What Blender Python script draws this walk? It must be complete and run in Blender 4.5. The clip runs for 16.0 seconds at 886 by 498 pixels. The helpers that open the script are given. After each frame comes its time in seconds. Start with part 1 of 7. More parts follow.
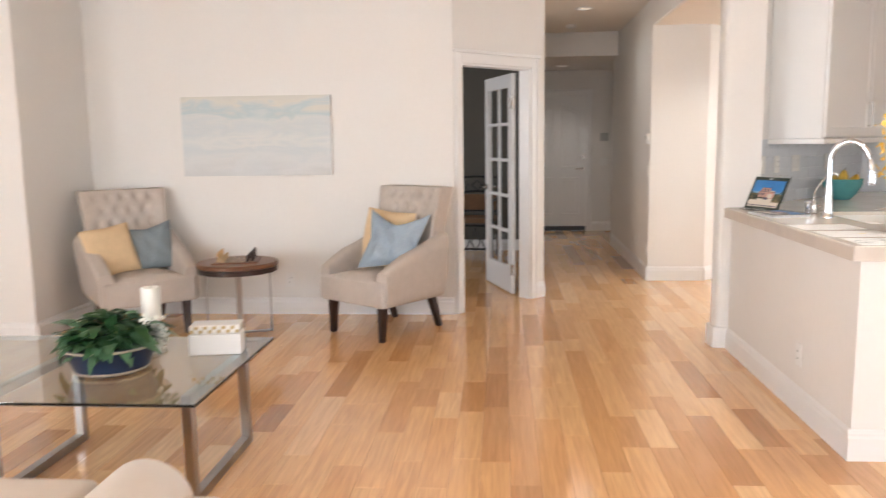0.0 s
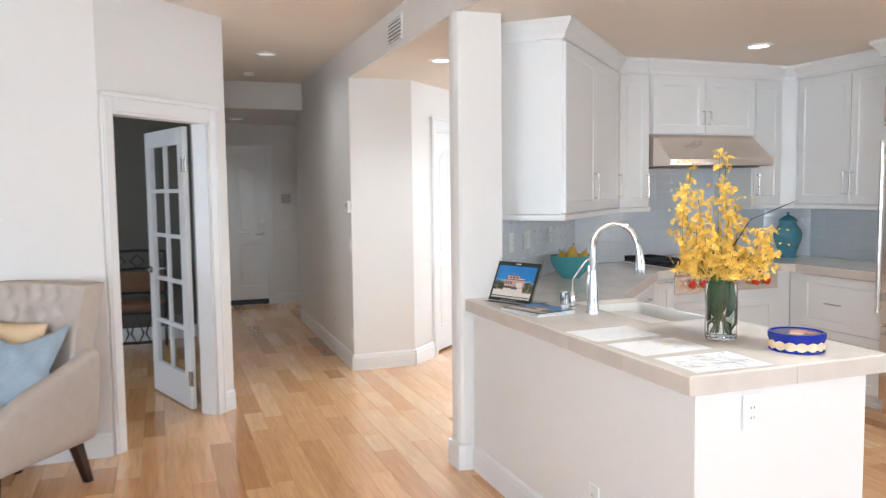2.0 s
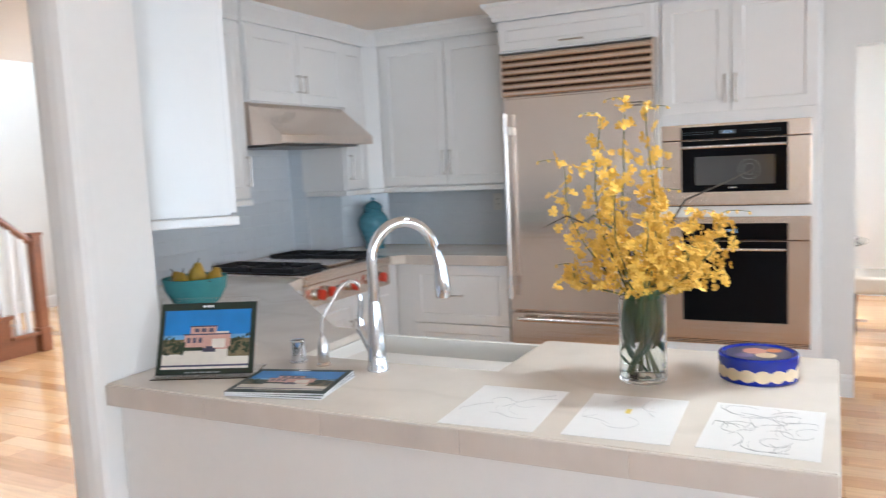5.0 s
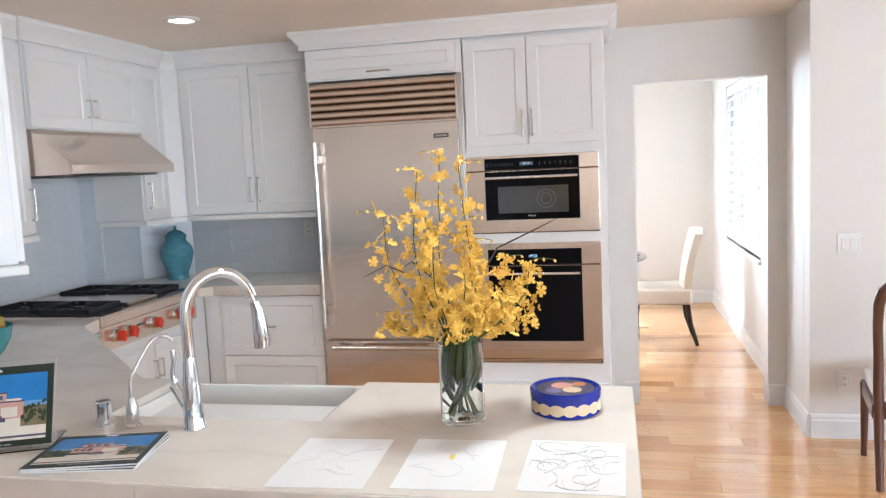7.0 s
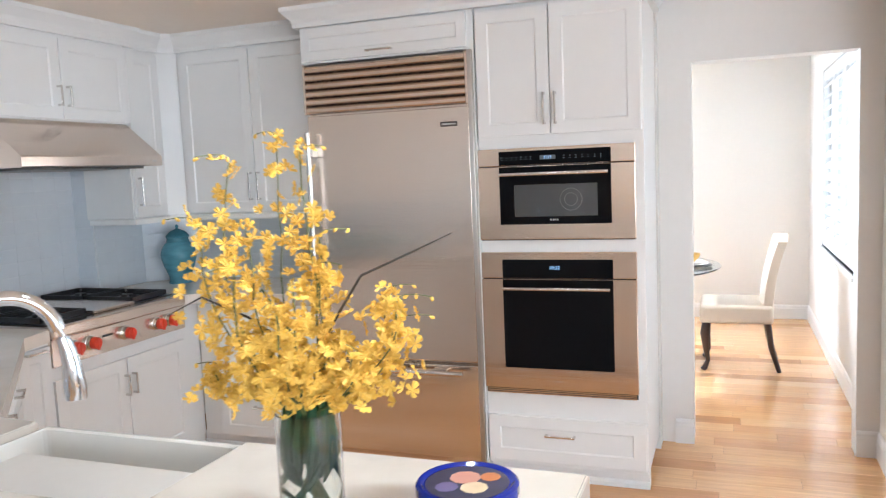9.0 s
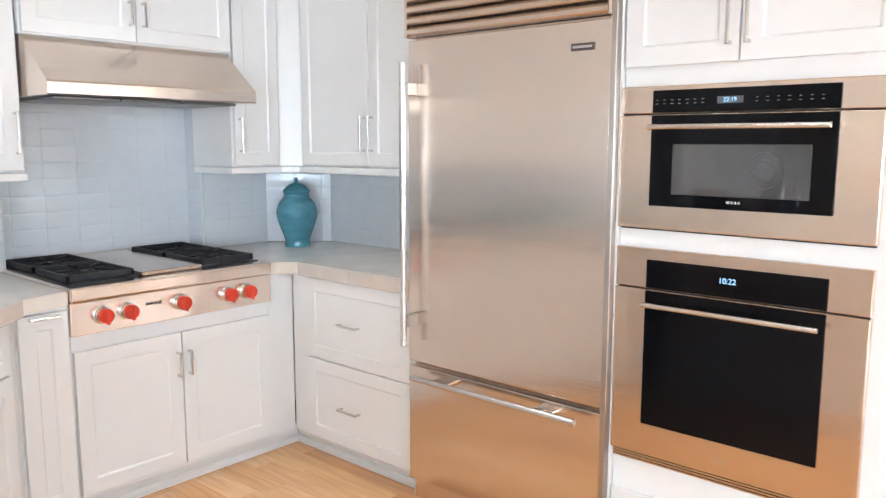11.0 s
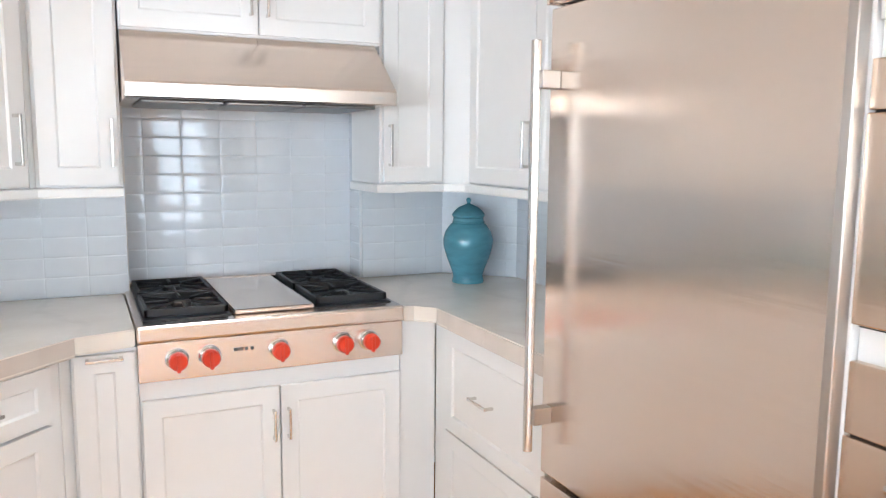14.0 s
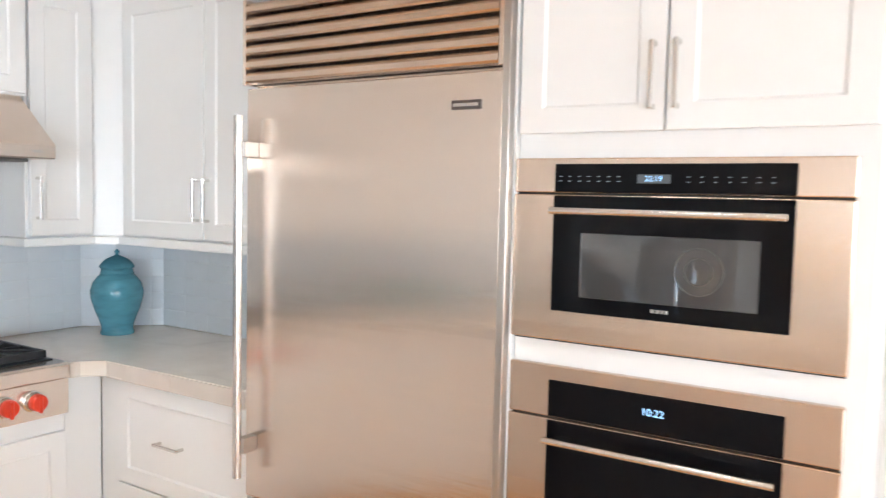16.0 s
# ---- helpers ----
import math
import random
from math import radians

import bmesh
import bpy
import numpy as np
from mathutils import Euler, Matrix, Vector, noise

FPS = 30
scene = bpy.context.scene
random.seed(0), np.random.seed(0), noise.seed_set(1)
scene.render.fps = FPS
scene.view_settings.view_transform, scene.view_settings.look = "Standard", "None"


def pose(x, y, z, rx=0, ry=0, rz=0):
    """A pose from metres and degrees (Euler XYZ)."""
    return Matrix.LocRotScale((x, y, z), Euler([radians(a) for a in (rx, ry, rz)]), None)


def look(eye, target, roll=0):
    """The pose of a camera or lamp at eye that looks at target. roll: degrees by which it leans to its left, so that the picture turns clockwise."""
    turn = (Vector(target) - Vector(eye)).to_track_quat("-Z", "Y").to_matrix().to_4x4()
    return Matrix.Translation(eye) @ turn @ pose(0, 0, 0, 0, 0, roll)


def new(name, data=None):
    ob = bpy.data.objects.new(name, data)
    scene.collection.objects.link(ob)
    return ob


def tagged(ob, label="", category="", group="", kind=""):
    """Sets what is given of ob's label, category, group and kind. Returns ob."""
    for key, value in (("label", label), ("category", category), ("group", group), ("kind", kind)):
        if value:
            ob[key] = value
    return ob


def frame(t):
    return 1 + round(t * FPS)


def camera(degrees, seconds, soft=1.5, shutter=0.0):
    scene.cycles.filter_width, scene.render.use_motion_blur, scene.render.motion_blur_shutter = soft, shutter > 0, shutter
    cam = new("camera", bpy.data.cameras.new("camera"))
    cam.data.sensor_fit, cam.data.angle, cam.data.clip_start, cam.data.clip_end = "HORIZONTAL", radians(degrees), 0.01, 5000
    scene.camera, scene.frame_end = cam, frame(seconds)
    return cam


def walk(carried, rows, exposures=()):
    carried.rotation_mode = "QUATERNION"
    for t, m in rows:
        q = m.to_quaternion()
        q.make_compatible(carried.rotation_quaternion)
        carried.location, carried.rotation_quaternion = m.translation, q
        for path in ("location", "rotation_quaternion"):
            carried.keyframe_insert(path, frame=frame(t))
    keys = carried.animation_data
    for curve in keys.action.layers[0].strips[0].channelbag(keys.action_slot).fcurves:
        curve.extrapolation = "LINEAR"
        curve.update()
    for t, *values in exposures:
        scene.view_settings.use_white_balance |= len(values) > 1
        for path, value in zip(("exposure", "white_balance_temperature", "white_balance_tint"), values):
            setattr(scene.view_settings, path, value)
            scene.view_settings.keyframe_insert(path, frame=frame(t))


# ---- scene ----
cam = camera(59.7, 16.0, soft=1.2, shutter=0.35)
PATH = [
    (0, (0.095, 0.102, 1.386), (-0.058, 2.077, 1.11), -0.8),
    (0.5, (-0.039, 0.463, 1.405), (0.125, 2.442, 1.167), -1.4),
    (1, (-0.079, 0.781, 1.42), (0.282, 2.736, 1.203), -1.8),
    (1.5, (0.015, 1.125, 1.473), (0.537, 3.047, 1.289), -0.8),
    (2, (0.025, 1.428, 1.52), (0.709, 3.301, 1.366), -0.7),
    (2.5, (0.024, 1.786, 1.524), (0.826, 3.612, 1.384), -1.7),
    (3, (0.08, 2.172, 1.507), (0.903, 3.988, 1.352), -1.9),
    (3.5, (0.087, 2.553, 1.5), (1.021, 4.311, 1.304), -1.4),
    (4, (0.095, 2.863, 1.512), (1.3, 4.45, 1.337), -2.2),
    (4.5, (0.155, 3.151, 1.492), (1.635, 4.482, 1.303), -2.4),
    (5, (0.065, 3.38, 1.511), (1.836, 4.284, 1.295), -2.7),
    (5.2, (0.033, 3.445, 1.515), (1.871, 4.198, 1.282), -2.7),
    (7.3, (0.056, 3.385, 1.62), (1.997, 3.82, 1.411), -2.7),
    (8, (0.232, 3.22, 1.621), (2.156, 3.726, 1.414), -3.1),
    (8.2, (0.334, 3.199, 1.617), (2.251, 3.733, 1.415), -3.1),
    (10.3, (1.725, 2.957, 1.524), (3.392, 4.033, 1.278), -0.4),
    (10.5, (1.859, 2.962, 1.52), (3.479, 4.108, 1.269), -0.1),
    (11, (2.217, 3.018, 1.493), (3.704, 4.328, 1.219), 0.1),
    (11.5, (2.532, 3.113, 1.504), (3.94, 4.507, 1.229), 0.2),
    (12, (2.801, 3.139, 1.502), (3.995, 4.721, 1.232), 1.0),
    (12.5, (2.981, 3.205, 1.495), (3.975, 4.915, 1.203), 0.9),
    (13, (3.106, 3.282, 1.5), (4.014, 5.042, 1.214), 0.0),
    (13.5, (3.212, 3.291, 1.528), (4.068, 5.078, 1.263), 0.1),
    (14, (3.286, 3.376, 1.513), (4.132, 5.17, 1.256), 0.5),
    (14.5, (3.241, 3.527, 1.515), (4.327, 5.186, 1.252), -0.1),
    (15, (3.16, 3.61, 1.507), (4.584, 4.997, 1.287), 0.3),
    (15.5, (2.987, 3.505, 1.544), (4.549, 4.742, 1.371), 1.0),
    (16, (2.744, 3.356, 1.568), (4.428, 4.427, 1.431), 1.3),
]
EXPOSURES = [(0.0, 0.55, 6200, 9), (0.4, 0.56, 5820, 7), (0.8, 0.58, 5600, 5), (3.0, 0.57, 5380, 3), (5.0, 0.44, 5300, 3), (7.4, 0.58, 5360, 4), (8.2, 0.53, 5380, 4), (10.3, 0.98, 5220, 2), (11.0, 1.18, 5380, 3), (11.5, 1.25, 5380, 3), (13.0, 1.28, 5340, 3), (14.5, 1.24, 5400, 3), (15.5, 1.33, 5420, 3), (16.0, 1.22, 5540, 3)]
walk(cam, [(t, look(eye, target, roll)) for t, eye, target, roll in PATH], EXPOSURES)

# ---------------------------------------------------------------- light
world = bpy.data.worlds.new("sky")
scene.world = world
world.use_nodes = True
wn = world.node_tree.nodes
sky = wn.new("ShaderNodeTexSky")
sky.sky_type = "NISHITA"
sky.sun_disc = False
sky.sun_elevation, sky.sun_rotation = radians(50), radians(200)
world.node_tree.links.new(sky.outputs[0], wn["Background"].inputs[0])
wn["Background"].inputs[1].default_value = 0.12

sun_data = bpy.data.lights.new("sun", "SUN")
sun_data.energy, sun_data.angle, sun_data.color = 2.5, radians(0.6), (1.0, 0.95, 0.88)
sun = new("sun", sun_data)
sun.matrix_world = look((0, -20, 24), (0, 0, 0))


def window_light(name, at, to, w, h, power, colour=(0.94, 0.965, 0.985)):
    """An area lamp set in a window opening, in place of daylight."""
    d = bpy.data.lights.new(name, "AREA")
    d.shape, d.size, d.size_y, d.energy, d.color = "RECTANGLE", w, h, power, colour
    ob = new(name, d)
    ob.matrix_world = look(at, to)
    return ob


WIN_S = [(-3.4, -1.6), (-1.0, 0.8), (1.6, 3.6)]
for a, b in WIN_S:
    window_light("opening_area_lamp", ((a + b) / 2, -2.66, 1.45), ((a + b) / 2, 0, 3.3), b - a, 1.7, 9 if a > 1 else 64)
window_light("opening_area_lamp", (-3.36, 7.73, 1.45), (0, 7.6, 1.2), 1.4, 1.3, 19, (0.90, 0.94, 1.0))
# Assumed west window, out of view, added as a main source.
window_light("opening_area_lamp", (-4.66, -0.6, 1.45), (0, 1.6, 2.2), 2.4, 1.7, 142)
# Assumed breakfast window, out of view; its lamp lifts the diagonal wall.
window_light("opening_area_lamp", (4.7, 0.3, 1.45), (0.2, 3.6, 0.4), 1.8, 1.6, 42)
window_light("opening_area_lamp", (6.965, 2.20, 1.44), (6.965, 5, 1.44), 1.9, 1.7, 9)
# Far dining window is added out of view to brighten the dining room.
window_light("opening_area_lamp", (8.97, 4.6, 1.5), (5, 4.0, 0.6), 1.6, 1.4, 185)
window_light("opening_area_lamp", (5.4, 12.1, 3.9), (4.0, 8.0, 1.6), 1.8, 1.4, 105)
# Lamp of an added, unseen window that brightens the passage.
window_light("opening_area_lamp", (6.66, 8.4, 1.4), (3.0, 8.2, 1.2), 1.6, 1.7, 50)

# ---------------------------------------------------------------- materials
def mat(name, base, rough=0.5, metal=0.0, grain=0.0, scale=40.0, bump=0.0, bump_scale=None, stretch=(1, 1, 1), second=None, coat=0.0, spec=0.5):
    """A plain painted, woven or cast surface: fine variation at two scales, and relief."""
    m = bpy.data.materials.new(name)
    m.use_nodes = True
    nt = m.node_tree
    b = nt.nodes["Principled BSDF"]
    b.inputs["Roughness"].default_value, b.inputs["Metallic"].default_value = rough, metal
    b.inputs["Coat Weight"].default_value = coat
    b.inputs["Specular IOR Level"].default_value = spec
    tc = nt.nodes.new("ShaderNodeTexCoord")
    mp = nt.nodes.new("ShaderNodeMapping")
    mp.inputs["Scale"].default_value = stretch
    nt.links.new(tc.outputs["Object"], mp.inputs[0])
    n1 = nt.nodes.new("ShaderNodeTexNoise")
    n1.inputs["Scale"].default_value, n1.inputs["Detail"].default_value = scale, 4
    n2 = nt.nodes.new("ShaderNodeTexNoise")
    n2.inputs["Scale"].default_value, n2.inputs["Detail"].default_value = scale / 14, 2
    nt.links.new(mp.outputs[0], n1.inputs[0])
    nt.links.new(mp.outputs[0], n2.inputs[0])
    av = nt.nodes.new("ShaderNodeMath")
    av.operation = "ADD"
    nt.links.new(n1.outputs[0], av.inputs[0])
    nt.links.new(n2.outputs[0], av.inputs[1])
    ramp = nt.nodes.new("ShaderNodeValToRGB")
    second = second or tuple(c * (1 - grain) for c in base)
    top = tuple(min(1, c * (1 + grain * 0.4)) for c in base)
    ramp.color_ramp.elements[0].position, ramp.color_ramp.elements[0].color = 0.30, (*second, 1)
    ramp.color_ramp.elements[1].position, ramp.color_ramp.elements[1].color = 0.72, (*top, 1)
    half = nt.nodes.new("ShaderNodeMath")
    half.operation = "MULTIPLY"
    half.inputs[1].default_value = 0.5
    nt.links.new(av.outputs[0], half.inputs[0])
    nt.links.new(half.outputs[0], ramp.inputs[0])
    nt.links.new(ramp.outputs[0], b.inputs["Base Color"])
    if bump:
        n3 = nt.nodes.new("ShaderNodeTexNoise")
        n3.inputs["Scale"].default_value, n3.inputs["Detail"].default_value = bump_scale or scale, 3
        nt.links.new(mp.outputs[0], n3.inputs[0])
        bp = nt.nodes.new("ShaderNodeBump")
        bp.inputs["Strength"].default_value, bp.inputs["Distance"].default_value = bump, 0.004
        nt.links.new(n3.outputs[0], bp.inputs["Height"])
        nt.links.new(bp.outputs[0], b.inputs["Normal"])
    return m


def oak(name, island=False):
    """Satin oak boards, each of its own shade, with grain along y."""
    m = bpy.data.materials.new(name)
    m.use_nodes = True
    nt = m.node_tree
    b = nt.nodes["Principled BSDF"]
    tc = nt.nodes.new("ShaderNodeTexCoord")
    if island:
        src = nt.nodes.new("ShaderNodeNewGeometry").outputs["Random Per Island"]
    else:
        src = nt.nodes.new("ShaderNodeObjectInfo").outputs["Random"]
    shade = nt.nodes.new("ShaderNodeValToRGB")
    el = shade.color_ramp.elements
    el[0].position, el[0].color = 0.0, (0.43, 0.19, 0.068, 1)
    el[1].position, el[1].color = 1.0, (0.86, 0.56, 0.30, 1)
    for p, c in ((0.10, (0.63, 0.33, 0.130, 1)), (0.5, (0.79, 0.46, 0.205, 1)), (0.85, (0.81, 0.49, 0.23, 1))):
        e = el.new(p)
        e.color = c
    nt.links.new(src, shade.inputs[0])
    geo = nt.nodes.new("ShaderNodeNewGeometry")
    shift = nt.nodes.new("ShaderNodeVectorMath")
    shift.operation = "MULTIPLY_ADD"
    shift.inputs[1].default_value = (1, 1, 1)
    com = nt.nodes.new("ShaderNodeCombineXYZ")
    mul = nt.nodes.new("ShaderNodeMath")
    mul.operation = "MULTIPLY"
    mul.inputs[1].default_value = 37.0
    nt.links.new(src, mul.inputs[0])
    for i in range(3):
        nt.links.new(mul.outputs[0], com.inputs[i])
    nt.links.new(geo.outputs["Position"], shift.inputs[0])
    nt.links.new(com.outputs[0], shift.inputs[2])
    mp = nt.nodes.new("ShaderNodeMapping")
    mp.inputs["Scale"].default_value = (22, 1.3, 8)
    nt.links.new(shift.outputs[0], mp.inputs[0])
    n = nt.nodes.new("ShaderNodeTexNoise")
    n.inputs["Scale"].default_value, n.inputs["Detail"].default_value, n.inputs["Distortion"].default_value = 2.4, 7, 0.7
    nt.links.new(mp.outputs[0], n.inputs[0])
    gr = nt.nodes.new("ShaderNodeValToRGB")
    gr.color_ramp.elements[0].position, gr.color_ramp.elements[0].color = 0.3, (0.87, 0.84, 0.81, 1)
    gr.color_ramp.elements[1].position, gr.color_ramp.elements[1].color = 0.72, (1.10, 1.10, 1.10, 1)
    nt.links.new(n.outputs[0], gr.inputs[0])
    mix = nt.nodes.new("ShaderNodeMix")
    mix.data_type, mix.blend_type = "RGBA", "MULTIPLY"
    mix.inputs["Factor"].default_value = 1.0
    nt.links.new(shade.outputs[0], mix.inputs["A"])
    nt.links.new(gr.outputs[0], mix.inputs["B"])
    nt.links.new(mix.outputs["Result"], b.inputs["Base Color"])
    b.inputs["Roughness"].default_value = 0.24
    b.inputs["Coat Weight"].default_value, b.inputs["Coat Roughness"].default_value = 0.4, 0.16
    rr = nt.nodes.new("ShaderNodeMapRange")
    rr.inputs["To Min"].default_value, rr.inputs["To Max"].default_value = 0.12, 0.18
    nt.links.new(n.outputs[0], rr.inputs["Value"])
    nt.links.new(rr.outputs[0], b.inputs["Roughness"])
    bp = nt.nodes.new("ShaderNodeBump")
    bp.inputs["Strength"].default_value, bp.inputs["Distance"].default_value = 0.03, 0.001
    nt.links.new(n.outputs[0], bp.inputs["Height"])
    nt.links.new(bp.outputs[0], b.inputs["Normal"])
    return m


def stone(name):
    """Polished beige quartzite with soft clouds and thin grey veins."""
    m = mat(name, (0.81, 0.75, 0.67), 0.13, 0, 0.12, 5.0, second=(0.66, 0.59, 0.515))
    nt = m.node_tree
    b = nt.nodes["Principled BSDF"]
    ramp = [n for n in nt.nodes if n.type == "VALTORGB"][0]
    geo = nt.nodes.new("ShaderNodeNewGeometry")
    w = nt.nodes.new("ShaderNodeTexWave")
    w.inputs["Scale"].default_value, w.inputs["Distortion"].default_value, w.inputs["Detail"].default_value = 0.9, 9, 4
    w.inputs["Detail Scale"].default_value = 1.4
    nt.links.new(geo.outputs["Position"], w.inputs[0])
    vr = nt.nodes.new("ShaderNodeValToRGB")
    vr.color_ramp.elements[0].position, vr.color_ramp.elements[0].color = 0.0, (0.62, 0.60, 0.58, 1)
    vr.color_ramp.elements[1].position, vr.color_ramp.elements[1].color = 0.07, (1, 1, 1, 1)
    nt.links.new(w.outputs[0], vr.inputs[0])
    mix = nt.nodes.new("ShaderNodeMix")
    mix.data_type, mix.blend_type = "RGBA", "MULTIPLY"
    mix.inputs["Factor"].default_value = 0.12
    nt.links.new(ramp.outputs[0], mix.inputs["A"])
    nt.links.new(vr.outputs[0], mix.inputs["B"])
    nt.links.new(mix.outputs["Result"], b.inputs["Base Color"])
    return m


def steel(name, base=(0.75, 0.655, 0.575), rough=0.21, along=(0.6, 0.6, 300)):
    """Brushed stainless steel; the brush marks run across the large scale of along."""
    m = mat(name, base, rough, 1.0, 0.05, 3.0, 0.0, 6.0, along)
    nt = m.node_tree
    b = nt.nodes["Principled BSDF"]
    b.inputs["Anisotropic"].default_value = 0.85
    n = [k for k in nt.nodes if k.type == "TEX_NOISE"][0]
    rr = nt.nodes.new("ShaderNodeMapRange")
    rr.inputs["To Min"].default_value, rr.inputs["To Max"].default_value = rough - 0.003, rough + 0.005
    nt.links.new(n.outputs[0], rr.inputs["Value"])
    nt.links.new(rr.outputs[0], b.inputs["Roughness"])
    mp2 = nt.nodes.new("ShaderNodeMapping")
    mp2.inputs["Scale"].default_value = tuple(0.5 if a < 10 else 22.0 for a in along)
    tc = [k for k in nt.nodes if k.type == "TEX_COORD"][0]
    nt.links.new(tc.outputs["Object"], mp2.inputs[0])
    band = nt.nodes.new("ShaderNodeTexNoise")
    band.inputs["Scale"].default_value, band.inputs["Detail"].default_value, band.inputs["Roughness"].default_value = 1.0, 5, 0.55
    nt.links.new(mp2.outputs[0], band.inputs[0])
    bp = nt.nodes.new("ShaderNodeBump")
    bp.inputs["Strength"].default_value, bp.inputs["Distance"].default_value = 0.10, 0.004
    nt.links.new(band.outputs[0], bp.inputs["Height"])
    nt.links.new(bp.outputs[0], b.inputs["Normal"])
    return m


def glass(name, tint=(1, 1, 1), ior=1.45, rough=0.0):
    m = bpy.data.materials.new(name)
    m.use_nodes = True
    b = m.node_tree.nodes["Principled BSDF"]
    b.inputs["Base Color"].default_value = (*tint, 1)
    b.inputs["Transmission Weight"].default_value = 1
    b.inputs["Roughness"].default_value, b.inputs["IOR"].default_value = rough, ior
    return m


def glow(name, colour, strength):
    m = bpy.data.materials.new(name)
    m.use_nodes = True
    b = m.node_tree.nodes["Principled BSDF"]
    b.inputs["Base Color"].default_value = (*colour, 1)
    b.inputs["Emission Color"].default_value = (*colour, 1)
    b.inputs["Emission Strength"].default_value = strength
    return m


WALL = mat("wall_paint", (0.79, 0.765, 0.735), 0.6, 0, 0.025, 30, 0.06, 160)
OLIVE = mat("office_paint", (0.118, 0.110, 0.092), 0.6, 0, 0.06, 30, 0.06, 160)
CEIL = mat("ceiling_paint", (0.86, 0.79, 0.71), 0.75, 0, 0.03, 30, 0.10, 120)
TRIM = mat("trim_paint", (0.82, 0.81, 0.80), 0.32, 0, 0.02, 30)
CAB = mat("cabinet_paint", (0.83, 0.825, 0.815), 0.30, 0, 0.015, 30, 0.02, 90)
TILE = mat("tile_glaze", (0.73, 0.76, 0.80), 0.05, 0, 0.04, 14, 0.16, 7)
tn_ = TILE.node_tree
gp_ = tn_.nodes.new("ShaderNodeNewGeometry")
for nd in [k for k in tn_.nodes if k.type == "MAPPING"]:
    tn_.links.new(gp_.outputs["Position"], nd.inputs[0])
GROUT = mat("grout", (0.74, 0.76, 0.78), 0.8, 0, 0.06, 80)
STONE = stone("quartzite")
# Streaked stone edge; the upright face's shade is put into its darker base.
SHADED_EDGE = mat("quartzite_shaded_edge", (0.69, 0.62, 0.55), 0.26, 0, 0.08, 7.0, 0.03, 60, (1.1, 1.1, 0.7), (0.56, 0.495, 0.44))
STEEL = steel("brushed_steel")
# Oven and grille steel; the floor's warm reflection is put into its base.
FLOORTINT_STEEL = steel("floor_tinted_steel", (0.68, 0.55, 0.445))
STEEL_V = steel("brushed_steel_upright", along=(300, 300, 0.6))
TRIMSTEEL = steel("satin_trim_steel", (0.46, 0.42, 0.38), 0.36, (300, 300, 0.6))
LEGSTEEL = steel("brushed_leg_steel", (0.40, 0.37, 0.345), 0.3, (300, 300, 0.6))
CHROME = mat("chrome", (0.78, 0.82, 0.88), 0.07, 1.0, 0.02, 10)
NICKEL = mat("satin_nickel", (0.66, 0.64, 0.62), 0.25, 1.0, 0.03, 30)
BLACK = mat("black_enamel", (0.012, 0.012, 0.013), 0.35, 0, 0.2, 60, 0.05, 120)
IRON = mat("cast_iron", (0.018, 0.018, 0.02), 0.55, 0, 0.3, 90, 0.2, 200)
OVENGLASS = mat("oven_glass", (0.004, 0.004, 0.005), 0.04, 0, 0.1, 10, spec=0.14)
RED = mat("red_knob", (0.62, 0.040, 0.012), 0.28, 0, 0.08, 30)
DARKGAP = mat("dark_gap", (0.03, 0.028, 0.026), 0.8, 0, 0.2, 30)
OAK = oak("oak_board")
OAK_FAR = oak("oak_board_far", True)
WHITE_PLASTIC = mat("white_plastic", (0.80, 0.79, 0.77), 0.35, 0, 0.02, 30)
PORCELAIN = mat("porcelain", (0.86, 0.84, 0.80), 0.10, 0, 0.02, 20)
GLASS = glass("clear_glass")
PANE = glass("window_pane", ior=1.1)
LAMPGLOW = glow("lamp_glow", (1.0, 0.93, 0.82), 4.0)
DIMGLOW = glow("dim_lamp_glow", (1.0, 0.93, 0.82), 0.35)


# ---------------------------------------------------------------- mesh helpers
def finish(bm, smooth=False):
    bmesh.ops.recalc_face_normals(bm, faces=bm.faces)
    for f in bm.faces:
        f.smooth = smooth
    return bm


def mesh_of(name, bm, material, smooth=False, sharp=0.6):
    finish(bm, smooth)
    me = bpy.data.meshes.new(name)
    bm.to_mesh(me)
    bm.free()
    me.materials.append(material)
    if smooth:
        me.set_sharp_from_angle(angle=sharp)
    return me


def part(name, bm, material, parent=None, label="", smooth=False):
    ob = new(name, mesh_of(name, bm, material, smooth))
    if parent is not None:
        ob.parent = parent
    if label:
        ob["label"] = label
    return ob


def thing(name, label, category, m=None, group="", kind=""):
    ob = new(name)
    ob.empty_display_size = 0.1
    if m is not None:
        ob.matrix_world = m
    return tagged(ob, label, category, group, kind)


def structure(name, bm, material, label="", category="", smooth=False):
    return tagged(part(name, bm, material, None, "", smooth), label, category, "", "structure")


def box(bm, x0, x1, y0, y1, z0, z1, bev=0.0, seg=2):
    r = bmesh.ops.create_cube(bm, size=1.0)
    vs = r["verts"]
    for v in vs:
        v.co = Vector(((x0 + x1) / 2 + v.co.x * (x1 - x0), (y0 + y1) / 2 + v.co.y * (y1 - y0), (z0 + z1) / 2 + v.co.z * (z1 - z0)))
    if bev:
        es = list({e for v in vs for e in v.link_edges})
        bmesh.ops.bevel(bm, geom=es, offset=bev, segments=seg, affect="EDGES", profile=0.5)
    return bm


def boxed(x0, x1, y0, y1, z0, z1, bev=0.0, seg=2):
    return box(bmesh.new(), x0, x1, y0, y1, z0, z1, bev, seg)


